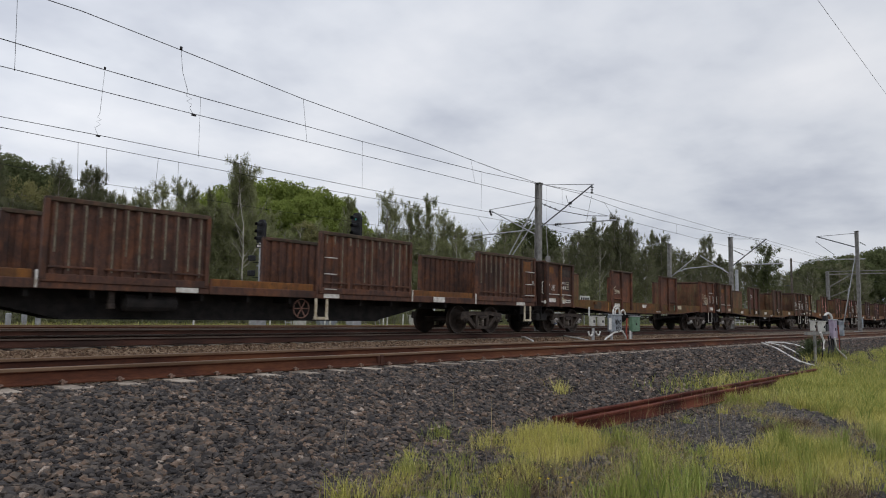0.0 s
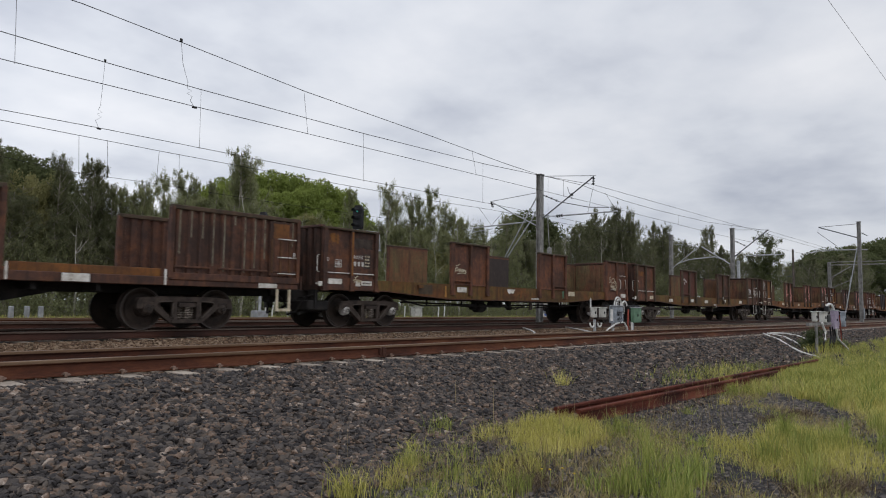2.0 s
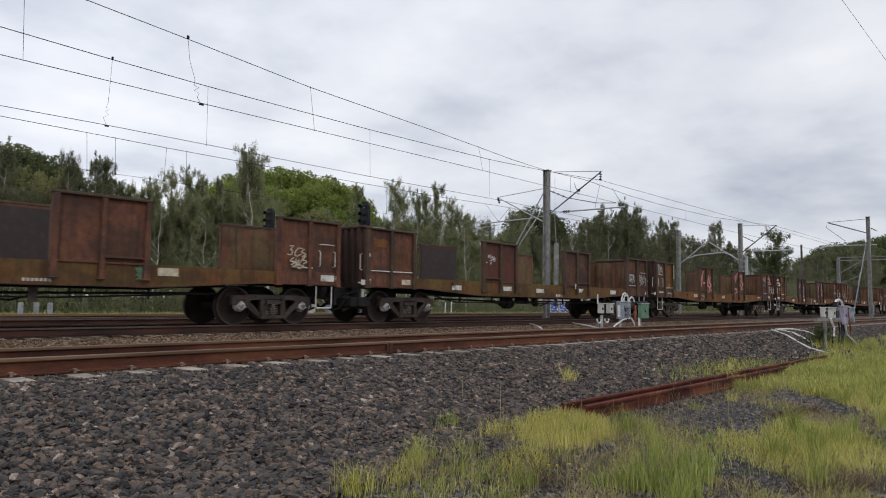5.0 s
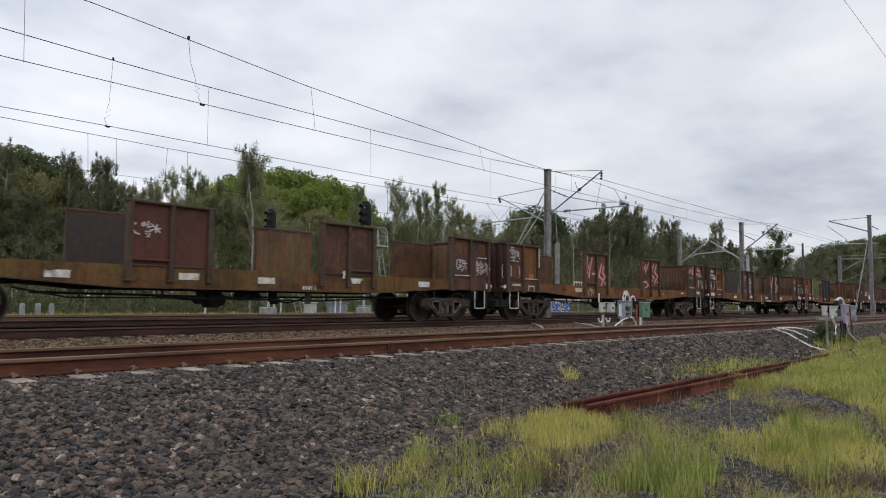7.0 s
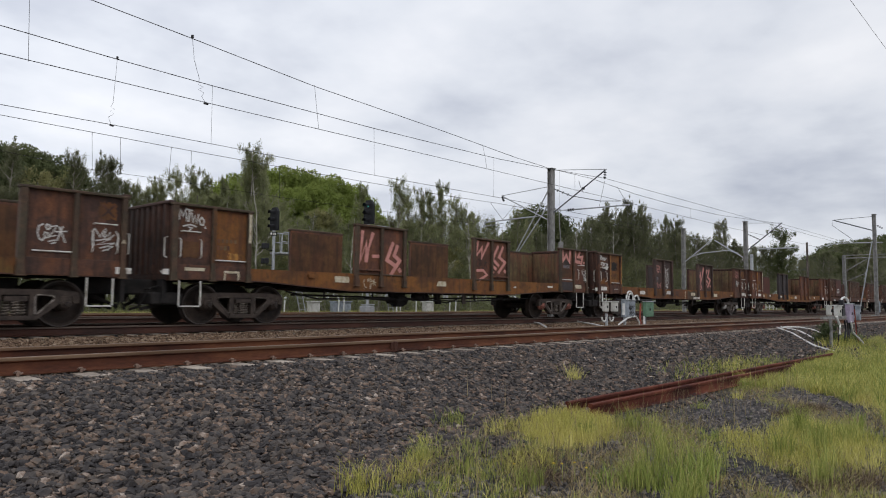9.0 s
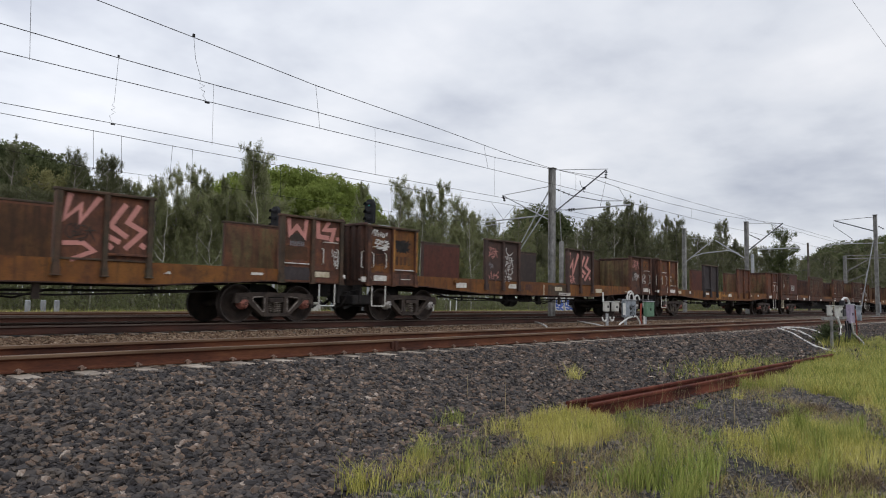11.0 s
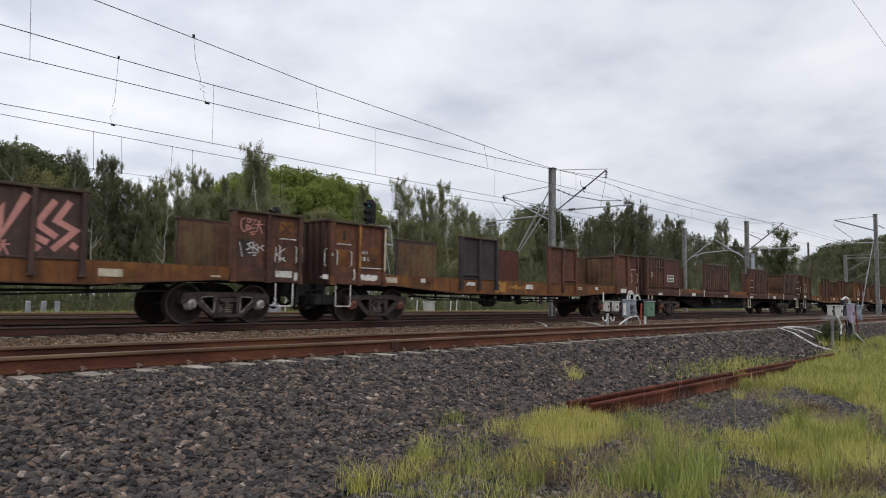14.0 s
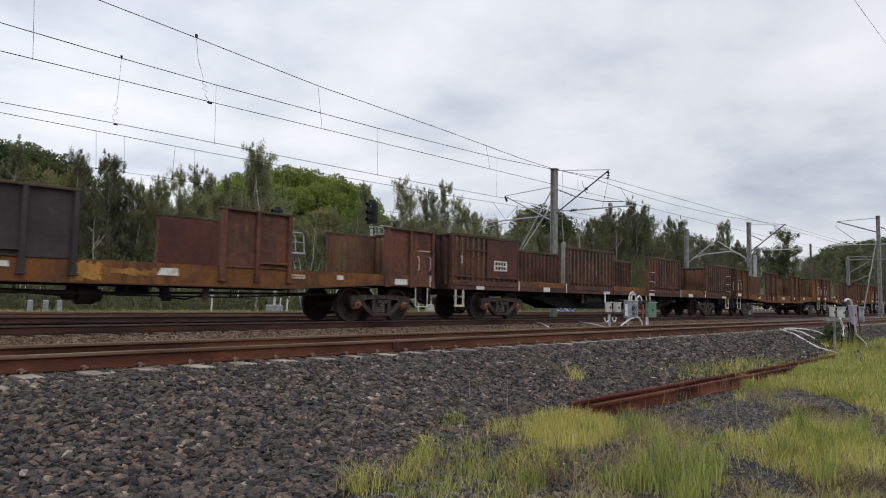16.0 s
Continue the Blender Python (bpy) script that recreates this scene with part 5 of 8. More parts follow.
white_ledge(W1, 15.62, 16.25, 1.44)
plates(W1, ((5.45, 5.92, 1.07, 1.23, 0), (8.15, 8.61, 1.08, 1.24, 1)), SILL)
plates(W1, ((12.21, 12.67, 1.09, 1.26, 0),), SILL, M_CREAM)
plates(W1, ((0.16, 0.62, 1.16, 1.30, 0), (-0.01, 0.14, 1.09, 1.25, 0), (1.11, 1.27, 1.12, 1.27, 0), (1.31, 1.70, 1.15, 1.27, 0), (16.51, 16.94, 1.11, 1.27, 0), (16.99, 17.1, 1.12, 1.26, 0)), LOWER)
corner_plates(W1, ((-0.16, -0.03, 1.10, 1.22),))
print_bars(W1, 1.35, 1.66, 1.19, 1.23, 6, M_BOGIE, LOWER - 0.007)
print_bars(W1, 9.63, 10.15, 0.90, 0.96, 7, M_SPRAY, SILL)
# second
patch(W2, 0.30, 0.80, 2.13, 2.38, M_ORANGE, seed=6, rag=0.05)
lettering(W2, "RKFX", 1.10, 1.92, 0.15, M_RUSTMIX)
bars(W2, 1.15, 1.78, 3, 0.17, 0.07, 0.12, M_RUSTMIX)
patch(W2, 1.12, 1.66, 1.62, 2.02, M_ORANGE, FACE + 0.0005, seed=43, rag=0.05)
lettering(W2, "B", 0.02, 1.84, 0.13, M_SPRAY, -1.402)
white_ledge(W2, 0.20, 0.90, 1.46)
white_ledge(W2, 1.02, 1.82, 1.46)
spray(W2, 5.24, 5.88, 1.90, 2.24, CLAW, M_SPRAY, 0.026, "white sprayed scrawl")
patch(W2, 16.58, 16.92, 2.17, 2.50, M_ORANGE, seed=7)
spray(W2, 16.64, 16.86, 2.22, 2.45, CROSS, M_BROWN, 0.04, "dark painted cross", y=FACE - 0.004)
spray(W2, 15.48, 15.98, 1.60, 1.98, SCRAWL, M_SPRAY, 0.025, "white sprayed scrawl")
spray(W2, 16.45, 16.98, 1.50, 1.98, NET, M_SPRAY, 0.026, "white tangle of sprayed lines")
white_ledge(W2, 15.40, 16.15, 1.46)
lettering(W2, "A", 17.0, 1.68, 0.13, M_CREAM, -1.402)
plates(W2, ((6.29, 6.76, 1.03, 1.18, 0), (8.27, 8.74, 1.0, 1.15, 0), (3.62, 4.08, 1.0, 1.15, 0), (11.13, 11.57, 1.06, 1.22, 1), (13.76, 14.23, 1.05, 1.21, 0)), SILL)
plates(W2, ((14.65, 14.86, 1.13, 1.19, 0),), SILL, M_OLIVE)
plates(W2, ((16.93, 17.1, 1.07, 1.21, 0), (0.0, 0.16, 1.06, 1.23, 0)), LOWER)
plates(W2, ((1.37, 1.72, 1.10, 1.25, 0),), LOWER, M_CREAM)
patch(W2, 10.80, 10.87, 1.21, 1.40, M_SPRAY, FACE - 0.10, seed=44, rag=0.02, label="white paint splash")
patch(W2, 5.4, 6.2, 0.95, 1.28, M_OLIVE, FACE - 0.006, seed=45, rag=0.10)
print_bars(W2, 9.56, 9.82, 0.88, 0.97, 3, M_SPRAY, SILL)
lettering(W2, "E L", 9.82, 0.88, 0.15, M_SPRAY, SILL)
corner_plates(W2, ((-0.18, -0.03, 1.06, 1.20), (17.13, 17.24, 1.08, 1.20)))
# third
patch(W3, 1.02, 1.82, 1.47, 2.58, M_ORANGE, FACE + 0.001, seed=30, rag=0.012)
spray(W3, 0.10, 0.76, 2.10, 2.56, MTWO_TAG, M_SPRAY, 0.032, "white sprayed letters MTWO")
patch(W3, 0.20, 0.68, 2.02, 2.34, M_RUSTMIX, seed=8, rag=0.03)
patch(W3, 0.24, 0.62, 1.50, 1.86, M_RUSTMIX, seed=46, rag=0.03)
print_bars(W3, 1.05, 1.58, 1.87, 1.95, 5, M_MOSS, FACE - 0.002)
print_bars(W3, 1.05, 1.40, 1.70, 1.80, 4, M_MOSS, FACE - 0.002)
patch(W3, 1.36, 1.60, 1.50, 1.62, M_YELLOW, seed=9, rag=0.03)
white_ledge(W3, 1.02, 1.82, 1.46)
stake_paint(W3, 0.95, M_RUSTMIX)
stake_paint(W3, 1.86, M_CREAM, 1.9)
spray(W3, 5.30, 5.78, 1.62, 2.46, TALL_W, M_PINK, 0.115, "broad pink sprayed strokes")
spray(W3, 5.80, 6.02, 1.76, 1.88, [[(0.0, 0.5), (1.0, 0.6)]], M_PINK, 0.09, "broad pink sprayed strokes")
spray(W3, 6.28, 6.90, 1.34, 2.22, SLIM_LS, M_PINK, 0.115, "broad pink sprayed strokes")
spray(W3, 5.46, 5.94, 0.90, 1.22, CLAW, M_CREAM, 0.018, "thin sprayed scrawl", y=FACE - 0.002)
spray(W3, 10.22, 10.90, 2.04, 2.54, TALL_W, M_PINK, 0.11, "broad pink sprayed strokes")
spray(W3, 10.26, 10.86, 1.30, 1.66, [[(0.04, 0.85), (0.62, 0.92), (0.96, 0.5), (0.30, 0.0)]], M_PINK, 0.09, "broad pink sprayed strokes")
spray(W3, 10.30, 10.84, 1.66, 2.0, SCRAWL, M_BOGIE, 0.022, "dark sprayed scrawl")
spray(W3, 11.10, 11.84, 1.60, 2.44, BOLT_L, M_PINK, 0.105, "broad pink sprayed strokes")
spray(W3, 11.12, 11.84, 1.60, 2.44, BOLT_S, M_PINK, 0.105, "broad pink sprayed strokes")
spray(W3, 15.40, 15.96, 2.14, 2.58, BLOCK_W, M_PINK, 0.12, "broad pink sprayed letters")
spray(W3, 16.28, 16.86, 2.13, 2.57, BLOCK_LS, M_PINK, 0.12, "broad pink sprayed letters")
patch(W3, 16.91, 17.03, 2.12, 2.22, M_PINK, FACE - 0.003, seed=47, rag=0.008)
patch(W3, 15.46, 15.88, 2.02, 2.20, M_BOGIE, seed=48, rag=0.05)
print_bars(W3, 15.46, 15.90, 1.91, 2.03, 7, M_CABLE, FACE - 0.003)
patch(W3, 15.30, 16.02, 1.56, 1.90, M_RUSTMIX, seed=49, rag=0.03)
white_ledge(W3, 15.30, 16.05, 1.47)
patch(W3, 15.24, 16.04, 1.06, 1.38, M_GREY, LOWER + 0.001, seed=50, rag=0.01)
spray(W3, 16.76, 16.90, 1.48, 1.88, tag_lines(20, 1.0, 1.0, 2), M_SPRAY, 0.018, "thin sprayed scrawl", True)
plates(W3, ((4.47, 4.95, 1.06, 1.22, 0), (8.38, 8.82, 1.05, 1.20, 2)), SILL, M_CREAM)
plates(W3, ((14.40, 14.72, 1.14, 1.20, 0), (12.28, 12.44, 1.08, 1.14, 2)), SILL)
plates(W3, ((0.30, 0.76, 1.20, 1.27, 0), (16.22, 16.68, 1.15, 1.29, 0)), LOWER, M_CREAM)
for x0, x1, z0, z1 in ((1.24, 1.63, 1.18, 1.23), (1.24, 1.28, 1.02, 1.18), (1.59, 1.63, 1.02, 1.18)):
    patch(W3, x0, x1, z0, z1, M_CREAM, LOWER - 0.001, seed=51, rag=0.012)
corner_plates(W3, ((-0.20, -0.06, 1.10, 1.22), (17.13, 17.22, 1.14, 1.24)))
# fourth
patch(W4, 1.02, 1.82, 1.47, 2.58, M_ORANGE, FACE + 0.001, seed=31, rag=0.015)
patch(W4, 0.12, 0.84, 1.38, 1.62, M_ORANGE, seed=32, rag=0.06)
spray(W4, 0.06, 0.66, 2.28, 2.54, MTWO_TAG[:5], M_SPRAY, 0.034, "white sprayed letters MTWO")
for x in (0.02, 0.06, 0.68, 0.72):
    spray(W4, x, x + 0.02, 2.40, 2.48, [[(0, 0), (1, 1)]], M_SPRAY, 0.022, "white sprayed strokes")
patch(W4, 0.20, 0.66, 2.02, 2.32, M_ORANGE, seed=10)
spray(W4, 0.24, 0.72, 2.03, 2.30, tag_lines(21, 1.0, 1.0, 3), M_SPRAY, 0.028, "white sprayed scrawl", True)
patch(W4, 1.08, 1.62, 1.98, 2.28, M_BLACK, seed=11, rag=0.07)
print_bars(W4, 1.05, 1.70, 1.60, 1.84, 4, M_RUSTMIX, FACE - 0.002)
spray(W4, 0.34, 0.62, 1.56, 1.86, SQUARE_MARK, M_BROWN, 0.022, "dark sprayed square", y=FACE - 0.001)
white_ledge(W4, 1.02, 1.85, 1.45)
stake_paint(W4, 0.95, M_YELLOW)
stake_paint(W4, 1.86, M_YELLOW)
spray(W4, 5.24, 5.80, 2.03, 2.40, SCRAWL, M_PINK, 0.024, "pink sprayed scrawl")
spray(W4, 5.24, 5.60, 1.62, 1.88, CLAW, M_CABLE, 0.02, "grey sprayed scrawl")
spray(W4, 5.20, 5.86, 1.28, 1.60, MST, M_PINK, 0.026, "pink sprayed scrawl")
spray(W4, 6.24, 6.66, 2.08, 2.42, [[(0.16, 1.0), (0.10, 0.7), (0.34, 0.36), (0.30, 0.0)], [(0.34, 0.36), (0.62, 0.30), (0.98, 0.56)]], M_SPRAY, 0.03, "white sprayed strokes", True)
spray(W4, 6.16, 6.68, 1.76, 2.14, SCRAWL, M_SPRAY, 0.026, "white sprayed scrawl")
spray(W4, 6.14, 6.70, 1.48, 1.78, WLS, M_SPRAY, 0.026, "white sprayed scrawl")
spray(W4, 6.22, 6.64, 1.27, 1.48, CLAW, M_SPRAY, 0.022, "white sprayed scrawl")
spray(W4, 10.14, 10.92, 1.66, 2.46, TALL_W, M_PINK, 0.155, "broad pink sprayed strokes")
spray(W4, 11.08, 11.82, 1.52, 2.38, BOLT_L, M_PINK, 0.12, "broad pink sprayed strokes")
spray(W4, 11.08, 11.82, 1.52, 2.38, BOLT_S, M_PINK, 0.12, "broad pink sprayed strokes")
spray(W4, 10.18, 10.68, 1.30, 1.64, SCRAWL, M_PINK, 0.028, "pink sprayed scrawl")
patch(W4, 8.84, 10.05, 0.84, 1.24, M_STAKE, FACE - 0.006, seed=12, rag=0.06)
patch(W4, 7.46, 7.86, 0.98, 1.20, M_BROWN, FACE - 0.006, seed=52, rag=0.06)
patch(W4, 8.54, 8.60, 0.86, 1.22, M_CREAM, FACE - 0.006, seed=53, rag=0.015)
spray(W4, 15.40, 16.0, 2.10, 2.50, SCRAWL, M_PINK, 0.026, "pink sprayed scrawl")
patch(W4, 15.36, 15.80, 1.60, 1.98, M_BOGIE, seed=54, rag=0.06)
spray(W4, 15.55, 16.06, 1.58, 1.94, SKIC, M_SPRAY, 0.03, "white sprayed letters")
spray(W4, 15.38, 15.46, 1.58, 1.90, [[(0.0, 1.0), (0.6, 0.6), (1.0, 0.0)]], M_SPRAY, 0.022, "white sprayed strokes")
patch(W4, 16.46, 16.86, 2.13, 2.49, M_ORANGE, seed=13, rag=0.015)
spray(W4, 16.54, 16.78, 2.20, 2.42, CROSS, M_BROWN, 0.04, "dark painted cross", y=FACE - 0.004)
spray(W4, 16.37, 16.66, 1.50, 1.84, [[(0.05, 1.0), (0.0, 0.0)], [(0.9, 0.95), (0.1, 0.5), (1.0, 0.05)], [(0.3, 0.2), (0.9, 0.3)]], M_SPRAY, 0.026, "white sprayed letter")
plates(W4, ((3.71, 4.20, 1.01, 1.17, 0), (6.40, 6.87, 1.05, 1.20, 2), (9.55, 10.35, 0.85, 0.96, 0)), SILL - 0.004)
plates(W4, ((9.29, 9.76, 1.02, 1.17, 0), (12.26, 12.74, 1.0, 1.16, 0), (14.69, 14.93, 1.07, 1.11, 0)), SILL, M_CREAM)
print_bars(W4, 9.58, 10.1, 0.885, 0.925, 7, M_BOGIE, SILL - 0.011)
plates(W4, ((0.23, 0.70, 1.12, 1.27, 0), (1.26, 1.66, 1.18, 1.20, 0), (16.36, 16.83, 1.12, 1.28, 0), (16.90, 17.1, 1.05, 1.25, 0)), LOWER)
plates(W4, ((-0.01, 0.14, 1.04, 1.23, 0),), LOWER, M_CREAM)
corner_plates(W4, ((-0.22, -0.05, 1.08, 1.22),))
# fifth
patch(W5, 0.12, 0.58, 2.08, 2.47, M_ORANGE, seed=14, rag=0.05)
patch(W5, 0.40, 0.50, 2.20, 2.40, M_BOGIE, FACE - 0.003, seed=55, rag=0.04)
patch(W5, 0.22, 0.62, 1.50, 1.92, M_ORANGE, seed=15, rag=0.05)
lettering(W5, "A", -0.05, 1.72, 0.14, M_SPRAY, -1.402)
stake_paint(W5, 0.95, M_YELLOW)
stake_paint(W5, 1.86, M_CREAM)
white_ledge(W5, 1.02, 1.80, 1.46)
patch(W5, 1.02, 1.78, 1.50, 1.84, M_ORANGE, seed=16, rag=0.04)
patch(W5, 1.34, 1.66, 1.84, 2.05, M_ORANGE, seed=56, rag=0.03)
lettering(W5, "RKFX", 1.0, 1.84, 0.125, M_SPRAY, FACE - 0.004)
bars(W5, 1.04, 1.715, 2, 0.13, 0.07, 0.11, M_SPRAY, FACE - 0.004)
lettering(W5, "C", 1.27, 1.67, 0.13, M_SPRAY, FACE - 0.004)
spray(W5, 1.40, 1.58, 1.56, 1.72, SQUARE_MARK, M_BROWN, 0.018, "dark sprayed square", y=FACE - 0.004)
patch(W5, 7.04, 7.50, 0.90, 1.26, M_YELLOW, FACE - 0.006, seed=17, rag=0.05)
patch(W5, 7.58, 8.62, 1.04, 1.16, M_YELLOW, FACE - 0.006, seed=18, rag=0.06)
patch(W5, 6.96, 7.06, 0.88, 1.0, M_YELLOW, FACE - 0.006, seed=57, rag=0.04)
patch(W5, 16.47, 16.88, 2.04, 2.50, M_RED, seed=19, rag=0.06)
plates(W5, ((3.38, 3.58, 1.13, 1.25, 0), (5.44, 5.90, 1.10, 1.21, 2), (8.65, 9.13, 1.05, 1.21, 2), (13.47, 13.68, 1.11, 1.23, 0)), SILL)
plates(W5, ((1.94, 2.42, 1.09, 1.24, 0), (11.97, 12.45, 1.10, 1.20, 0)), SILL, M_CREAM)
print_bars(W5, 12.0, 12.4, 1.13, 1.17, 6, M_ORANGE, SILL - 0.007)
plates(W5, ((-0.01, 0.10, 1.05, 1.42, 0), (15.52, 16.01, 1.04, 1.21, 0), (16.95, 17.1, 1.02, 1.35, 0)), LOWER)
patch(W5, 1.0, 1.62, 1.13, 1.28, M_WHITE, LOWER - 0.001, seed=58, rag=0.02)
spray(W5, 0.76, 0.84, 1.14, 1.40, [[(0.2, 1.0), (0.5, 0.2), (0.0, 0.0)]], M_WHITE, 0.04, "white paint run", y=LOWER)
corner_plates(W5, ((-0.26, -0.08, 1.12, 1.24),))
# the long ribbed wagon's number board
patch(W6, 1.70, 3.38, 1.36, 2.64, M_RED, -1.372, "number_board", "flat red-brown number board", 0.006)
patch(W6, 2.07, 2.77, 1.63, 1.96, M_WHITE, -1.376, "number_plate", "white plate with dark bars", 0.006)
bars(W6, 2.19, 1.87, 4, 0.15, 0.10, 0.10, M_BLACK, -1.380)
bars(W6, 2.19, 1.72, 4, 0.15, 0.10, 0.10, M_BLACK, -1.380)
part("cross_bar", Shape().box(0.66, 1.66, -1.40, -1.365, 2.22, 2.28, 0.008), M_BROWN, W6)
part("grab_rail", Shape().tube([(0.40, -1.37, 1.80), (0.40, -1.42, 1.82), (0.40, -1.42, 2.0), (0.40, -1.37, 2.02)], 0.014, 6), M_WHITE, W6, "white painted steel rail")

# ---- overhead line ----
def wire_run(name, label, y, pts, r=0.012, ends=True, mat=None):
    """A wire in the upright plane at y, through (x, z) points, carried on past both ends."""
    pts = list(pts)
    if ends:
        (xa, za), (xb, zb) = pts[0], pts[-1]
        pts = [(xa - 45, za + 0.25)] + pts + [(xb + 60, zb), (xb + 160, zb)]
    return lone(name, Shape().tube([(x, y, z) for x, z in pts], r, 5), mat or M_WIRE, label, "overhead wire", "overhead line wires")


def dropper(y, pts, r=0.005, clamp=False):
    pts = [(pts[0][0], pts[0][1] + 0.03)] + list(pts[1:-1]) + [(pts[-1][0], pts[-1][1] - 0.03)]
    d = lone("dropper", Shape().tube([(x, y, z) for x, z in pts], r, 5), M_WIRE, "thin wire dropper hanging between overhead wires", "dropper", "droppers")
    if clamp:
        x, z = pts[-1]
        part("clamp", lambda: Shape().box(-0.06, 0.06, -0.02, 0.02, -0.02, 0.025, 0.006), M_WIRE, d, key="clamp", at=(x, y, z))
        x, z = pts[0]
        part("clamp", lambda: Shape().box(-0.03, 0.03, -0.02, 0.02, -0.02, 0.06, 0.006), M_WIRE, d, key="clamp2", at=(x, y, z))
    return d


WA, WB, WC = 15.65, 21.35, 25.65
wire_run("catenary_wire", "dark stranded catenary wire over the train's track", WA, [(5.62, 7.09), (7.92, 6.92), (11.6, 6.62), (16.83, 6.38), (21.2, 6.13), (23.45, 6.06), (26.76, 6.11), (30.92, 5.92), (34.73, 5.88), (41.8, 5.97), (53.78, 6.53)], 0.010)
wire_run("contact_wire", "dark copper contact wire over the train's track", WA, [(3.82, 5.43), (8.34, 5.42), (16.86, 5.43), (29.77, 5.42), (43.63, 5.35), (60.98, 5.44)], 0.009)
wire_run("catenary_wire", "dark stranded catenary wire over the third track", WB, [(5.17, 7.96), (8.42, 7.86), (11.59, 7.8), (18.93, 7.76), (22.98, 7.79), (27.25, 7.83), (31.99, 8.01), (38.21, 8.35)], 0.0135)
wire_run("contact_wire", "dark copper contact wire over the third track", WB, [(5.29, 5.78), (8.35, 5.81), (19.0, 5.79), (27.65, 5.86), (37.04, 5.82)], 0.010)
far_run = wire_run("catenary_wire", "dark stranded catenary wire over the far track", WC, [(6.37, 6.48), (9.37, 6.452), (10.36, 6.442), (12.31, 6.42), (17.25, 6.403), (18.13, 6.4), (24.0, 6.425), (27.68, 6.44), (33.06, 6.55)], 0.011)
wire_run("contact_wire", "thin copper contact wire over the far track", WC, [(6.44, 5.32), (9.44, 5.11), (10.43, 5.115), (12.26, 5.13), (17.29, 5.06), (24.0, 5.081), (30, 5.1)], 0.007)
wire_run("power_line", "single thin grey power cable along the verge", 3.22, [(-20, 7.0), (16, 7.0), (19, 7.0), (90, 7.0)], 0.004, mat=M_CABLE)
dropper(WA, [(7.92, 6.92), (7.99, 6.4), (8.14, 5.98), (8.13, 5.82), (8.26, 5.79), (8.13, 5.70), (8.27, 5.65), (8.22, 5.55), (8.34, 5.42)], clamp=True)
for pts in ([(11.6, 6.62), (11.79, 5.44)], [(4.35, 7.15), (4.41, 5.43)], [(19.14, 6.25), (19.41, 5.42)], [(25.4, 6.08), (25.4, 5.42)], [(37.5, 5.9), (37.5, 5.36)], [(46.0, 6.15), (46.0, 5.36)]):
    dropper(WA, pts)
dropper(WB, [(8.42, 7.86), (8.36, 6.5), (8.30, 6.35), (8.42, 6.30), (8.28, 6.22), (8.40, 6.15), (8.24, 6.02), (8.35, 5.81)], clamp=True)
for pts in ([(11.59, 7.8), (11.62, 5.77)], [(18.93, 7.76), (19.0, 5.79)], [(27.0, 7.83), (27.0, 5.86)], [(33.0, 8.05), (33.0, 5.83)]):
    dropper(WB, pts)
for pts in ([(9.37, 6.452), (9.44, 5.11)], [(10.36, 6.442), (10.43, 5.115)], [(12.31, 6.42), (12.25, 5.13)], [(13.13, 6.41), (13.16, 5.12)], [(17.25, 6.403), (17.29, 5.06)], [(24.0, 6.425), (24.0, 5.081)]):
    part("dropper", Shape().tube([(pts[0][0], WC, pts[0][1] + 0.02), (pts[1][0], WC, pts[1][1] - 0.02)], 0.007, 5).box(pts[1][0] - 0.03, pts[1][0] + 0.03, WC - 0.012, WC + 0.012, pts[1][1] - 0.025, pts[1][1] + 0.02), M_WIRE, far_run)


def column(s, x, y, z0, z1, w):
    """A rolled steel column of H section."""
    h = w / 2
    return s.box(x - h, x + h, y - h, y - h + 0.03, z0, z1).box(x - h, x + h, y + h - 0.03, y + h, z0, z1).box(x - 0.02, x + 0.02, y - h + 0.03, y + h - 0.03, z0, z1)


def insulator(parent, a, b, mat=None):
    a, b = Vector(a), Vector(b)
    s = Shape().tube([a, b], 0.02, 6)
    for i in range(3):
        c = a.lerp(b, 0.2 + 0.3 * i)
        d = (b - a).normalized() * 0.02
        s.tube([c - d, c + d], 0.065, 8)
    return part("insulator", s, mat or M_SIGNAL, parent, "dark ribbed insulator")


def line_mast(x, y, top, label):
    m = thing("line_mast", label, "mast", (0, 0, 0), "overhead line masts")
    part("column", column(Shape(), x, y, -0.35, top, 0.26), M_WOOD_GREY, m, "weathered grey steel column")
    part("foundation", Shape().box(x - 0.4, x + 0.4, y - 0.4, y + 0.4, -0.4, -0.15, 0.04), M_CONCRETE, m)
    part("cap", Shape().box(x - 0.17, x + 0.17, y - 0.17, y + 0.17, top, top + 0.03), M_WOOD_GREY, m)
    return m


X1 = 27.9
m = line_mast(X1, 18.52, 7.05, "tall weathered grey steel overhead line mast with arms")
part("arm", Shape().tube([(X1, 18.36, 4.92), (X1, 15.59, 6.65)], 0.034, 8), M_ARM, m, "grey slanting cantilever tube")
part("stay", Shape().tube([(X1, 18.4, 6.98), (X1, 15.5, 6.68)], 0.018, 6), M_GALV, m)
insulator(m, (X1, 15.59, 6.62), (X1, 15.62, 6.24))
insulator(m, (X1, 18.34, 6.05), (X1 + 0.5, 17.7, 5.72))
part("pull_off", Shape().tube([(X1 + 0.5, 17.7, 5.72), (X1 + 0.8, 16.3, 5.38), (X1 + 1.6, 15.7, 5.42)], 0.018, 6), M_WIRE, m)
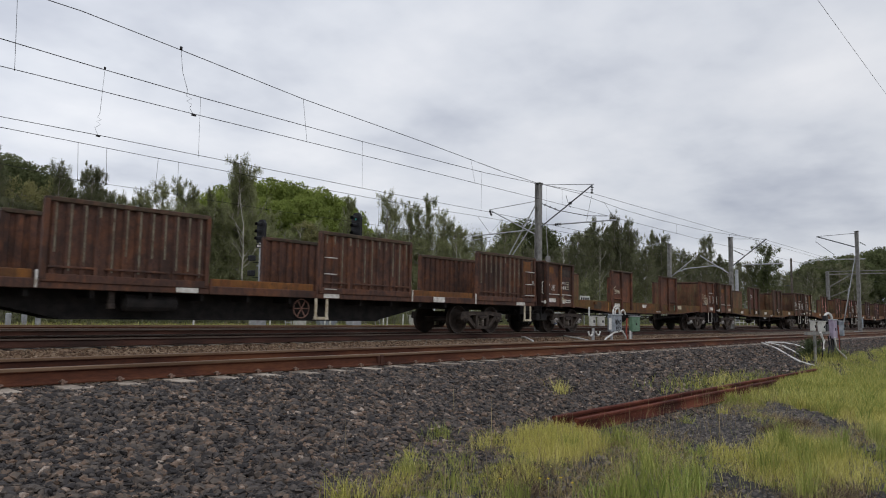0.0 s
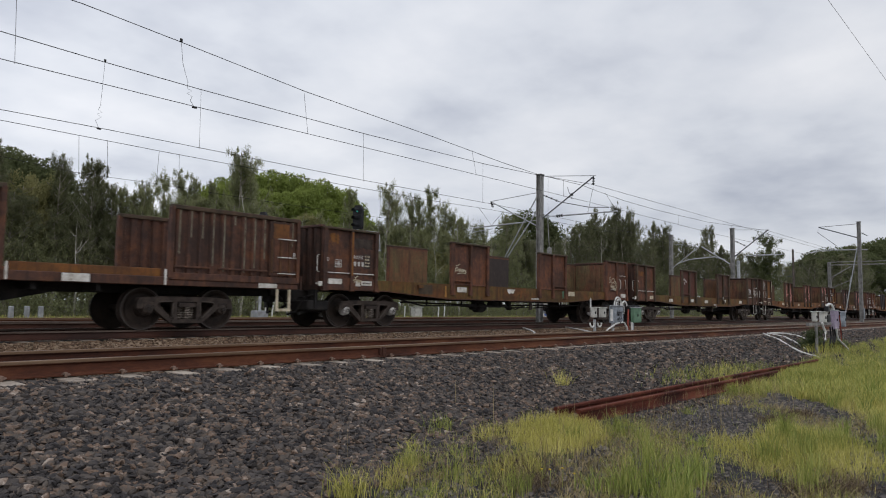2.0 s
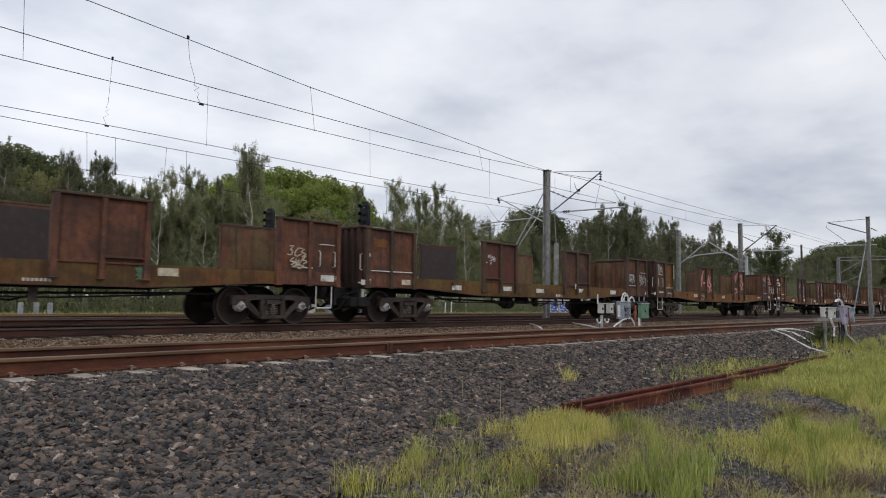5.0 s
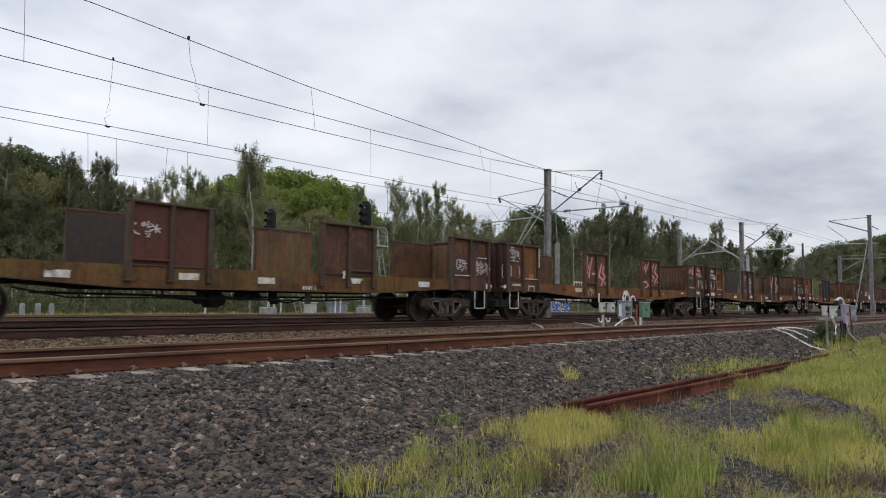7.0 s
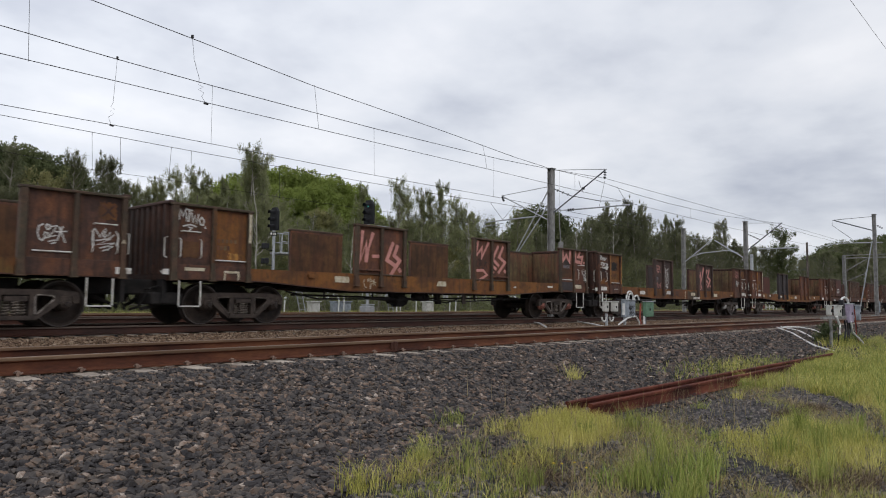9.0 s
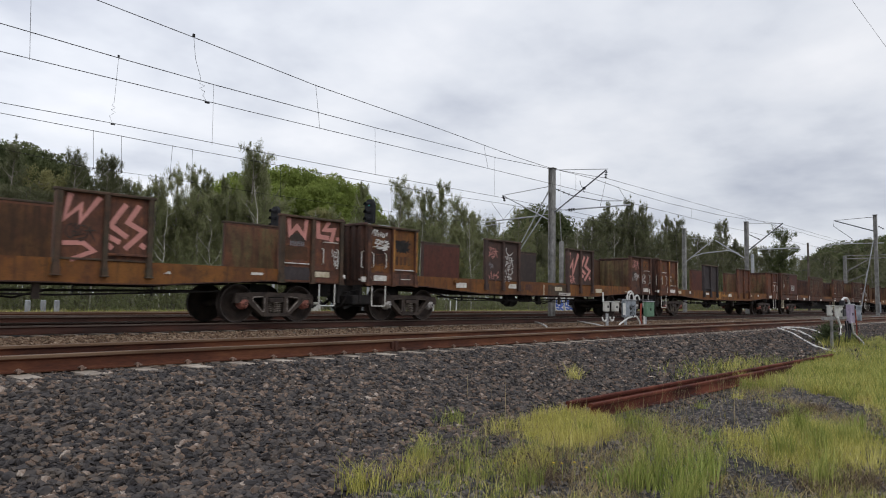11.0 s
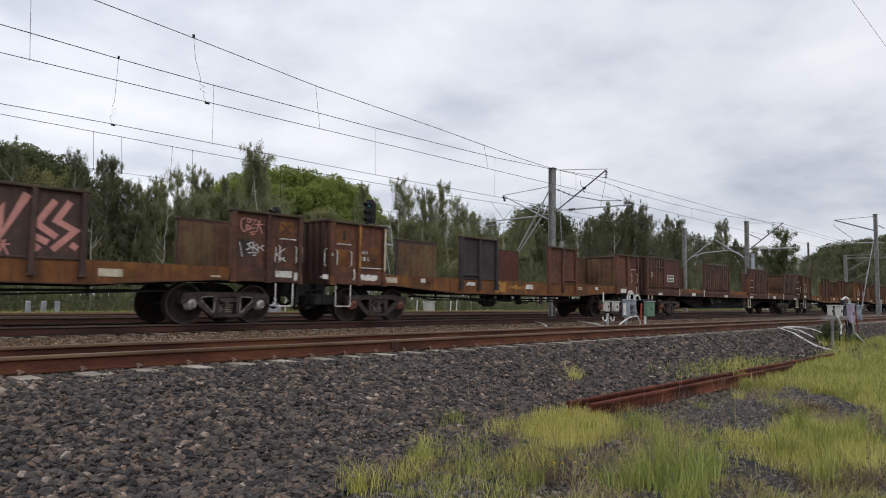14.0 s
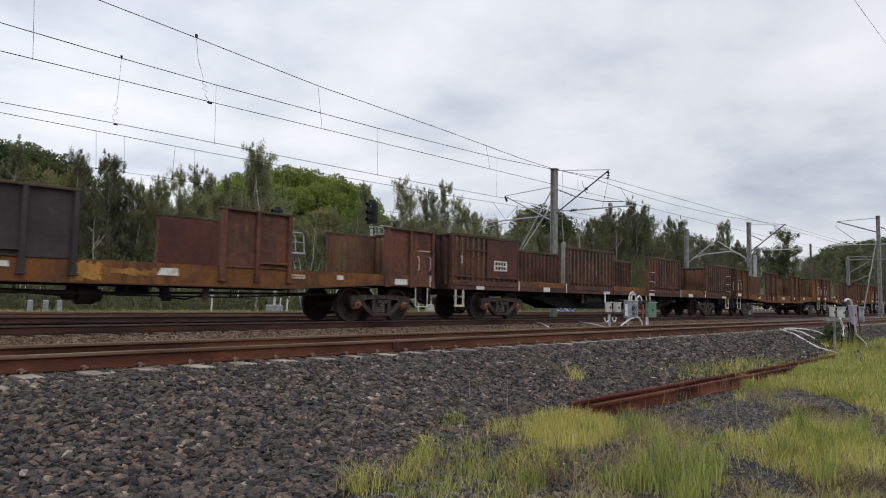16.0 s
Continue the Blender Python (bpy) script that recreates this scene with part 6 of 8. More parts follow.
part("registration_beam", Shape().tube([(X1, 17.37, 4.97), (X1, 14.4, 4.95)], 0.034, 8).tube([(X1, 18.35, 5.0), (X1, 17.3, 4.97)], 0.02, 6), M_GALV, m, "grey horizontal registration tube")
insulator(m, (X1, 17.62, 4.97), (X1, 17.2, 4.97))
for yy in (16.6, 15.2):
    part("tie_wire", Shape().tube([(X1, 15.62, 6.15) if yy > 16 else (X1 + 1.2, 15.65, 6.05), (X1, yy - 0.7, 5.0)], 0.008, 5), M_WIRE, m)
part("tie_wire", Shape().tube([(X1, 22.3, 5.76), (X1, 21.46, 4.78)], 0.008, 5).tube([(X1, 20.75, 5.41), (X1, 21.46, 4.78)], 0.008, 5), M_WIRE, m)
part("tie_wire", Shape().tube([(X1, 16.97, 6.30), (X1, 16.92, 6.10), (X1 + 0.02, 16.74, 5.70)], 0.012, 5), M_WIRE, m)
part("clamp", Shape().box(X1 - 0.04, X1 + 0.04, 16.68, 16.80, 5.86, 5.98, 0.01), M_SIGNAL, m)
part("arm", Shape().tube([(X1, 18.7, 4.58), (X1, 21.5, 6.0)], 0.03, 8), M_GALV, m, "pale slanting cantilever tube")
part("stay", Shape().tube([(X1, 18.66, 6.2), (X1, 21.54, 6.02)], 0.018, 6), M_GALV, m)
insulator(m, (X1, 21.5, 6.0), (X1, 21.38, 5.7))
part("registration_beam", Shape().tube([(X1, 22.64, 4.72), (X1, 19.36, 4.80)], 0.034, 8).tube([(X1, 22.62, 4.72), (X1, 22.75, 4.5), (X1, 21.4, 4.6)], 0.02, 6).tube([(X1, 19.4, 4.80), (X1, 18.7, 4.85)], 0.018, 6), M_GALV, m, "grey horizontal registration tube")
for a, b in (((18.66, 6.05), (20.6, 3.1)), ((18.7, 5.27), (20.62, 2.9))):
    part("guy_rod", Shape().tube([(X1, a[0], a[1]), (X1, a[0] + (b[0] - a[0]) * 1.0, b[1])], 0.03, 6), M_GALV, m, "pale slanting guy rod")
part("weight_guide", Shape().box(X1 + 0.10, X1 + 0.26, 17.98, 18.18, 1.5, 3.5, 0.02).tube([(X1 + 0.2, 18.1, 3.4), (X1 + 0.2, 18.2, 4.9)], 0.025, 6), M_WOOD_GREY, m, "grey balance weight in its guide")

X2 = 53.8
m = line_mast(X2, 18.24, 6.86, "grey steel overhead line mast with two arms")
part("arm", Shape().tube([(X2, 18.1, 4.71), (X2, 15.65, 6.61)], 0.045, 8), M_ARM, m, "grey slanting cantilever tube")
part("stay", Shape().tube([(X2, 18.1, 6.75), (X2, 15.6, 6.6)], 0.018, 6), M_GALV, m)
insulator(m, (X2, 18.05, 5.9), (X2 + 0.6, 17.4, 5.5))
part("arm", Shape().tube([(X2, 18.45, 4.16), (X2, 20.6, 5.59)], 0.04, 8), M_GALV, m, "pale slanting cantilever tube")
part("registration_beam", Shape().tube([(X2, 17.3, 4.75), (X2, 14.6, 4.75)], 0.045, 8), M_GALV, m)
part("weight_guide", Shape().box(X2 + 0.1, X2 + 0.3, 17.8, 18.0, 0.5, 4.4, 0.02), M_GALV, m)
m = line_mast(X2, 23.08, 6.62, "pale steel overhead line mast beyond the far track")
part("arm", Shape().tube([(X2, 22.95, 3.98), (X2, 20.82, 5.6)], 0.04, 8), M_GALV, m, "pale slanting cantilever tube")
part("stay", Shape().tube([(X2, 22.95, 5.9), (X2, 20.8, 5.62)], 0.018, 6), M_GALV, m)
part("registration_beam", Shape().tube([(X2, 22.6, 4.3), (X2, 21.6, 4.6), (X2, 19.6, 4.75), (X2, 18.8, 4.5)], 0.04, 8), M_GALV, m)
X3 = 65.3
m = line_mast(X3, 11.93, 8.1, "dark grey steel overhead line mast between the tracks")
part("arm", Shape().tube([(X3, 12.05, 6.8), (X3, 14.89, 7.83)], 0.045, 8), M_ARM, m, "grey slanting cantilever tube")
part("stay", Shape().tube([(X3, 12.05, 7.95), (X3, 14.95, 7.85), (X3, 15.0, 7.4), (X3, 13.6, 6.2)], 0.02, 6), M_WIRE, m)
part("guy_rod", Shape().tube([(X3, 12.1, 5.95), (X3, 13.2, 0.0)], 0.045, 6), M_GALV, m, "pale slanting guy rod")
insulator(m, (X3, 12.6, 3.55), (X3, 12.75, 2.7), M_GALV)
insulator(m, (X3, 11.75, 7.2), (X3, 11.3, 6.9))
part("blue_sign", Shape().box(X3 - 0.2, X3 + 0.2, 11.72, 11.75, 0.1, 1.0, 0.01), M_BOX_BLUE, m, "small pale blue plate")
X4 = 92.0
m = thing("signal_gantry", "grey lattice gantry spanning the tracks far off", "gantry", (0, 0, 0))
for y in (20.0, 9.5):
    part("column", column(Shape(), X4, y, -0.35, 6.5, 0.34), M_WOOD_GREY, m)
part("beam", Shape().box(X4 - 0.15, X4 + 0.15, 9.4, 20.1, 6.15, 6.25).box(X4 - 0.15, X4 + 0.15, 9.4, 20.1, 6.5, 6.58).bar((X4, 20, 4.6), (X4, 17.4, 6.2), 0.1, 0.1).bar((X4, 20, 3.4), (X4, 17.8, 4.4), 0.08, 0.08), M_WOOD_GREY, m, "grey steel cross beam")
part("registration_beam", Shape().tube([(X4, 22.5, 7.7), (X4, 20.6, 8.0), (X4, 16, 7.9)], 0.06, 6), M_GALV, m)
pole = lone("timber_pole", Shape().tube([(96, 25.0, -0.4), (96, 25.0, 8.6)], [0.17, 0.12], 8), M_BARK_DARK, "dark slender timber pole behind the train", "pole")
for z in (6.55, 5.1):
    part("wire_bracket", Shape().tube([(96, 25.0, z), (96, 25.72, z)], 0.03, 6).tube([(96, 25.0, z + 0.45), (96, 25.6, z)], 0.02, 6), M_ARM, pole)


for px in (-20.0, 90.0):
    lone('power_pole', Shape().tube([(px, 3.22, -0.95), (px, 3.22, 7.1)], [0.16, 0.11], 10), M_BARK_DARK, 'dark timber pole carrying the power cable', 'pole', 'power poles')


# ---- signals ----
def signal(x, y, head_z, lit, label, k):
    """A three-aspect colour light on a pale post with hoods, a cage and a ladder."""
    g = thing("railway_signal", label, "signal", (x, y, 0), "railway signals")
    part("post", Shape().tube([(0, 0, -0.45), (0, 0, head_z - 0.72)], 0.075, 10), M_GALV, g, "pale galvanised post")
    part("foundation", Shape().box(-0.3, 0.3, -0.3, 0.3, -0.5, 0.28, 0.04), M_CONCRETE, g, "pale concrete base")
    turn = pose(0, 0, head_z - 0.72 * (1 - k), 0, 0, -88) @ Matrix.Diagonal((k, k, k, 1))
    out = [(-0.36, -0.72), (0.36, -0.72), (0.40, -0.6), (0.40, 0.5), (0.2, 0.76), (-0.2, 0.76), (-0.40, 0.5), (-0.40, -0.6)]
    hd = part("signal_head", Shape().prism(out, -0.06, 0.10), M_SIGNAL, g, "black backing board", at=turn)
    for i, dz in enumerate((0.42, -0.05, -0.5)):
        hood = Shape()
        n = 10
        v = []
        for k in range(n + 1):
            a = math.pi * (-0.08 + 1.16 * k / n)
            for d, r in ((-0.06, 0.17), (-0.42, 0.15)):
                v.append((r * math.cos(a), d, dz + r * math.sin(a)))
        hood.add(v, [(2 * k, 2 * k + 2, 2 * k + 3, 2 * k + 1) for k in range(n)])
        part("hood", hood, M_SIGNAL, hd)
        part("lens", Shape().lathe([(-0.075, 0.08), (-0.09, 0.068), (-0.1, 0.0)], (0, 0, dz), 1, 14), M_GREEN_LIGHT if lit and i == 0 else M_SIGNAL, hd, "glowing green lens" if lit and i == 0 else "dark unlit lens")
    part("number_plate", Shape().box(-0.3, 0.1, -0.10, -0.085, head_z - 0.98, head_z - 0.80), M_SIGNAL, g, "small black plate with pale bars")
    for dx in (-0.22, -0.1, 0.0):
        part("plate_bar", lambda: Shape().box(-0.04, 0.04, -0.108, -0.1, 0, 0.1), M_WHITE, g, key="plate_bar", at=(dx, 0, head_z - 0.94))
    zc = head_z - 1.75
    for yy in (-0.35, 0.35):
        part("cage_rail", Shape().tube([(0.22, yy, zc), (0.22, yy, zc + 0.80), (0.32, yy, zc + 0.95), (1.15, yy, zc + 0.95), (1.28, yy, zc + 0.82), (1.34, yy, zc)], 0.028, 6).tube([(0.24, yy, zc + 0.5), (1.30, yy, zc + 0.5)], 0.02, 6).tube([(0.62, yy, zc), (0.56, yy, zc + 0.95)], 0.022, 6), M_GALV, g, "pale tubular platform rail")
    part("platform", Shape().box(0.08, 1.38, -0.42, 0.42, zc - 0.08, zc, 0.01), M_GALV, g, "grey grating platform")
    top, low = 0.95, 1.75
    ladder = Shape()
    for dx in (0.0, 0.34):
        ladder.tube([(top + dx, 0.1, zc), (low + dx, 0.1, -0.35)], 0.025, 6)
    for i in range(11):
        f = (i + 0.5) / 11
        xx, zz = top + (low - top) * f, zc - (zc + 0.35) * f
        ladder.tube([(xx, 0.1, zz), (xx + 0.34, 0.1, zz)], 0.015, 5)
    part("ladder", ladder, M_GALV, g, "pale steel ladder")
    for dz in (-1.5, -2.2):
        part("side_lamp", Shape().box(-0.62, -0.35, -0.2, 0.1, head_z + dz - 0.12, head_z + dz + 0.14, 0.03).tube([(-0.4, 0, head_z + dz - 0.16), (0, 0, head_z + dz - 0.18)], 0.025, 6), M_SIGNAL, g, "small black shunt lamp on a bracket")
    return g


signal(24.5, 27.9, 5.38, True, "black three-lens railway signal showing green on a pale post", 0.88)
signal(18.57, 27.9, 4.55, False, "black three-lens railway signal, unlit, on a pale post", 0.74)


# ---- trackside boxes ----
def eq_box(t, x0, x1, y, z0, z1, mat, label, d=0.28):
    d *= 0.5
    x0 = min(x0 + d * x0 / y, x1 - 0.2)
    b = part("equipment_box", Shape().box(x0, x1, y, y + d, z0, z1, 0.02), mat, t, label)
    part("lid", Shape().box(x0 - 0.02, x1 + 0.02, y - 0.025, y + d + 0.02, z1, z1 + 0.03, 0.01), M_BOX_PALE if mat is M_BOX_PALE else M_GALV, b)
    part("latch", Shape().box((x0 + x1) / 2 - 0.03, (x0 + x1) / 2 + 0.03, y - 0.02, y, (z0 + z1) / 2 - 0.04, (z0 + z1) / 2 + 0.04), M_SIGNAL, b)
    return b


def loop_pipe(t, pts, r=0.03, mat=None, name="conduit"):
    return part(name, Shape().tube(pts, r, 7), mat or M_PIPE, t, "flexible conduit")


c = thing("signal_equipment", "pale, grey and green equipment boxes on posts with white conduits", "equipment boxes", (0, 0, 0), "trackside equipment")
yb = 11.4
eq_box(c, 20.14, 20.62, yb, 0.32, 0.63, M_BOX_PALE, "pale grey equipment box", 0.25)
eq_box(c, 20.70, 21.25, yb, 0.32, 0.63, M_BOX_PALE, "pale grey equipment box", 0.25)
eq_box(c, 21.40, 22.48, yb, 0.12, 0.70, M_BOX_BLUE, "grey equipment box with a scrawl")
eq_box(c, 23.0, 23.9, yb, 0.12, 0.66, M_BOX_GREEN, "green equipment box")
strokes(c, tag_lines(5, 0.35, 0.4, 3), (21.95, yb - 0.012, 0.2), M_SIGNAL, 0.02, label="dark scrawl")
part("white_panel", Shape().box(21.50, 21.68, yb - 0.015, yb - 0.004, 0.2, 0.6), M_PIPE, c)
for x in (20.68, 21.95, 23.45):
    part("post", Shape().tube([(x, yb + 0.14, -0.4), (x, yb + 0.14, 0.25)], 0.05, 8), M_GALV, c)
for x, z, r in ((20.45, 0.14, 0.14), (20.95, 0.14, 0.13), (22.75, 0.72, 0.17)):
    loop_pipe(c, [(x + r * math.cos(a), yb + 0.1, z + r * math.sin(a)) for a in np.linspace(0 if z > 0.5 else math.pi, math.pi if z > 0.5 else 2 * math.pi, 10)], 0.028)
for x, r in ((22.25, 0.24), (22.33, 0.17)):
    loop_pipe(c, [(x + r * math.cos(a), yb + 0.1, 0.78 + r * math.sin(a)) for a in np.linspace(-0.5, 2 * math.pi - 0.7, 18)], 0.03)
part("bracket", Shape().box(21.35, 24.0, yb + 0.10, yb + 0.16, 0.70, 0.75, 0.01), M_SIGNAL, c, "dark mounting bar")
loop_pipe(c, [(23.9, yb + 0.1, 0.62), (24.02, yb + 0.1, 0.4), (23.92, yb + 0.1, 0.16)], 0.03)
loop_pipe(c, [(22.4, yb, 0.15), (21.9, yb, 0.1), (21.3, yb, -0.1), (20.7, yb - 0.2, -0.3)], 0.03)
loop_pipe(c, [(22.5, yb, 0.15), (22.75, yb, -0.05), (22.8, yb, -0.35)], 0.03)
loop_pipe(c, [(22.85, yb, 0.6), (22.8, yb, 0.1), (22.95, yb, -0.3)], 0.03, M_PIPE_RED)
loop_pipe(c, [(23.1, yb, 0.15), (23.1, yb, -0.3)], 0.035)
loop_pipe(c, [(20.35, yb + 0.1, 0.66), (20.35, yb + 0.1, 0.95)], 0.025)

c = thing("signal_equipment", "weathered equipment boxes on a post in the grass with loose conduits", "equipment boxes", (0, 0, 0), "trackside equipment")
yb = 5.4
eq_box(c, 22.5, 23.2, yb, 0.32, 0.60, M_BOX_PALE, "pale grey equipment box", 0.25)
eq_box(c, 23.36, 24.45, yb, 0.28, 0.60, M_BOX_PALE, "pale grey equipment box", 0.25)
eq_box(c, 24.75, 25.95, yb, 0.06, 0.66, M_BOX_LILAC, "faded lilac-grey equipment box")
eq_box(c, 26.15, 27.0, yb, 0.12, 0.62, M_BOX_BLUE, "pale blue equipment box")
part("post", Shape().tube([(23.6, yb + 0.14, -0.9), (23.6, yb + 0.14, 0.3)], 0.045, 8), M_WOOD_GREY, c)
part("post", Shape().tube([(25.8, yb + 0.14, -0.9), (25.8, yb + 0.14, 0.3)], 0.03, 8), M_BOGIE, c)
part("bracket", Shape().box(22.6, 26.9, yb + 0.1, yb + 0.18, 0.2, 0.28), M_WOOD_GREY, c)
loop_pipe(c, [(25.2 + 0.5 * math.cos(a), yb + 0.1, 0.68 + 0.2 * math.sin(a)) for a in np.linspace(0, math.pi, 12)], 0.035)
loop_pipe(c, [(23.7, yb, 0.28), (23.85, yb - 0.05, 0.0), (23.6, yb - 0.1, -0.25)], 0.038)
loop_pipe(c, [(25.5, yb, 0.1), (25.7, yb, -0.25), (26.6, yb - 0.1, -0.6), (26.7, yb - 0.1, -0.85)], 0.03)
loop_pipe(c, [(25.95, yb - 0.02, 0.5), (26.0, yb - 0.03, 0.1), (26.2, yb, -0.35), (26.5, yb, -0.6)], 0.016, M_PIPE_RED)
for x, low, r in ((24.1, -0.62, 0.022), (24.9, -0.60, 0.026), (25.2, -0.62, 0.020), (25.5, -0.58, 0.024), (26.4, -0.55, 0.018)):
    loop_pipe(c, [(x, yb + 0.05, 0.15), (x + 0.08, yb + 0.04, -0.15), (x - 0.05, yb + 0.05, -0.4), (x + 0.02, yb + 0.08, low - 0.1)], r, M_SIGNAL, "cable")
part("junction_box", Shape().box(24.35, 24.7, yb - 0.03, yb + 0.12, 0.30, 0.52, 0.015).box(24.42, 24.66, yb - 0.02, yb + 0.1, 0.62, 0.80, 0.02), M_SIGNAL, c, "small dark junction box")

for pts in ([(29.4, 9.1, -0.16), (26.4, 8.0, -0.17), (24.66, 7.33, -0.17), (23.92, 6.69, -0.30), (22.98, 6.11, -0.46), (22.3, 5.63, -0.58), (22.45, 5.2, -0.70), (23.1, 5.4, -0.76)],
            [(25.64, 7.56, -0.16), (25.24, 6.88, -0.25), (24.51, 6.35, -0.39), (23.55, 5.84, -0.53)],
            [(26.2, 7.79, -0.16), (26.81, 7.31, -0.17), (26.93, 6.89, -0.25), (26.58, 6.53, -0.35)],
            [(22.39, 16.32, -0.16), (21.1, 14.6, -0.15), (19.5, 13.3, -0.15), (17.92, 12.06, -0.16)],
            [(25.59, 15.97, -0.16), (23.31, 14.05, -0.15), (21.8, 12.7, -0.15), (20.3, 11.45, -0.16)],
            [(32.0, 11.54, -0.16), (29.6, 10.4, -0.14), (27.34, 9.44, -0.16)]):
    lone("conduit", Shape().tube(pts, 0.027, 7), M_PIPE, "white flexible conduit lying across the ballast", "conduit", "loose conduits")

# ---- spare rails at the toe of the ballast ----
for y, z, x0, x1 in ((4.78, -0.635, 7.58, 20.4), (4.44, -0.625, 7.55, 15.6)):
    r = lone("spare_rail", rail_shape(x0, x1, 4.0), M_RAIL_RED, "rust-red spare rail lying along the foot of the ballast", "rail", "spare rails", at=(0, y, z), smooth=True)

# ---- beyond the tracks ----
for x in (8.62, 9.15, 9.63):
    lone("marker_post", Shape().box(x - 0.09, x + 0.09, 29.0, 29.14, -0.5, 0.38, 0.03), M_CONCRETE, "short pale concrete marker post in the grass", "post", "marker posts")


def relay_cabinet(x0, x1, z1, mat, label, y=29.2, d=0.35, z0=-0.45):
    g = thing("relay_cabinet", label, "cabinet", ((x0 + x1) / 2, y, 0), "relay cabinets")
    h = (x1 - x0) / 2
    part("body", Shape().box(-h, h, 0, d, z0, z1, 0.02), mat, g)
    n = max(1, int((x1 - x0) / 0.6))
    for i in range(n):
        part("door", Shape().box(-h + (2 * h) * i / n + 0.03, -h + (2 * h) * (i + 1) / n - 0.03, -0.02, 0, z0 + 0.1, z1 - 0.06, 0.006), mat, g)
    part("roof", Shape().box(-h - 0.05, h + 0.05, -0.06, d + 0.05, z1, z1 + 0.06, 0.015), mat, g)
    return g


relay_cabinet(21.8, 22.4, 0.45, M_BOX_PALE, "small white trackside cabinet beside the far track")
relay_cabinet(23.3, 24.5, 0.45, M_BOX_BLUE, "grey steel relay cabinet beside the far track")
relay_cabinet(25.9, 26.5, 0.3, M_GALV, "grey steel relay cabinet beside the far track", 29.6)
relay_cabinet(30.6, 31.3, 0.5, M_BOX_PALE, "white trackside cabinet beside the far track", 29.4)
for x, y in ((23.35, 28.9), (23.7, 28.9), (19.6, 29), (20.0, 29), (27.7, 29), (28.2, 29.2), (29.3, 29), (32.3, 29), (33.1, 29.2), (16.5, 30)):
    lone("stake", Shape().tube([(x, y, -0.5), (x + 0.05, y, 0.55 + 0.3 * ((x * 7) % 1))], 0.04, 6), M_PIPE, "thin white trackside stake", "stake", "white stakes")
fence = thing("pipe_fence", "white tubular railing beyond the far track", "fence", (0, 0, 0))
for x in np.arange(84, 98, 1.4):
    part("post", lambda: Shape().tube([(0, 29, -0.5), (0, 29, 0.8)], 0.05, 6), M_PIPE, fence, key="fpost", at=(float(x), 0, 0))
for z in (0.75, 0.3):
    part("rail", lambda: Shape().tube([(84, 29, 0), (96.6, 29, 0)], 0.045, 6), M_PIPE, fence, key="frail", at=(0, 0, z))

for x0, x1 in ((46.7, 48.2), (49.1, 50.7)):
    g = thing("sign_board", "small white trackside notice with dark bars", "sign", ((x0 + x1) / 2, 28.6, 0), "trackside notices")
    h = (x1 - x0) / 2
    part("post", Shape().tube([(0, 0.05, -0.5), (0, 0.05, 2.3)], 0.04, 6), M_GALV, g)
    part("board", Shape().box(-h, h, -0.03, 0.0, 1.86, 2.33, 0.01), M_BOX_PALE, g)
    for k in range(4):
        part("text_bar", Shape().box(-h + 0.15 + k * 0.34, -h + 0.38 + k * 0.34, -0.036, -0.031, 2.0, 2.2), M_SIGNAL, g)
M_BLUE_SPRAY = plain("blue_spray_paint", (0.06, 0.12, 0.40), 0.7)
BLUE_MARKS = [[(0.06, 0.90), (0.06, 0.42), (0.26, 0.42), (0.26, 0.90)], [(0.40, 0.92), (0.40, 0.60), (0.60, 0.60), (0.60, 0.36), (0.38, 0.36)], [(0.74, 0.90), (0.74, 0.40), (0.94, 0.56), (0.76, 0.72)], [(0.10, 0.22), (0.40, 0.14), (0.62, 0.24), (0.92, 0.12)]]
for x0, x1 in ((44.15, 45.2), (45.42, 46.66)):
    g = relay_cabinet(x0, x1, 0.86, M_PIPE, "white trackside cabinet daubed with blue paint", 28.95)
    strokes(g, scale_lines(BLUE_MARKS, x1 - x0, 0.95), ((x0 - x1) / 2, -0.03, -0.1), M_BLUE_SPRAY, 0.13, label="broad blue sprayed strokes")

# ---- grass ----
def blades(name, label, x, y, high, lean, wide, mat, seed, category="grass", base=None):
    """Bent, tapering blades of grass, five corners each."""
    rng = np.random.default_rng(seed)
    n = len(x)
    z = ground_z(y) - 0.02 if base is None else base
    a = rng.uniform(0, 2 * np.pi, n)
    dx, dy = np.cos(a), np.sin(a)
    b = rng.uniform(0, 2 * np.pi, n)
    bend = lean * high * rng.uniform(0.2, 1.3, n)
    v = np.zeros((n, 5, 3))
    for k, (f, w) in enumerate(((0, 1), (0, -1), (0.55, 0.8), (0.55, -0.8), (1, 0))):
        v[:, k, 0] = x + dx * w * wide / 2 + np.cos(b) * bend * f * f
        v[:, k, 1] = y + dy * w * wide / 2 + np.sin(b) * bend * f * f
        v[:, k, 2] = z + high * f * (1 - 0.12 * f)
    tri = np.array([(0, 1, 3), (0, 3, 2), (2, 3, 4)])
    faces = (tri[None] + 5 * np.arange(n)[:, None, None]).reshape(-1, 3)
    return tagged(new(name, raw_mesh(name, v.reshape(-1, 3), faces, mat)), label, category, kind="stuff")


def patchy(x, y, scale, seed):
    """Smooth chance values over the ground, 0 to 1."""
    rng = np.random.default_rng(seed)
    out = np.zeros(len(x))
    for k in range(6):
        a, p = rng.uniform(0, np.pi * 2), rng.uniform(0, 6.28)
        s = scale * rng.uniform(0.6, 2.2)
        out += np.sin((x * np.cos(a) + y * np.sin(a)) * s + p)
    return 0.5 + out / 9


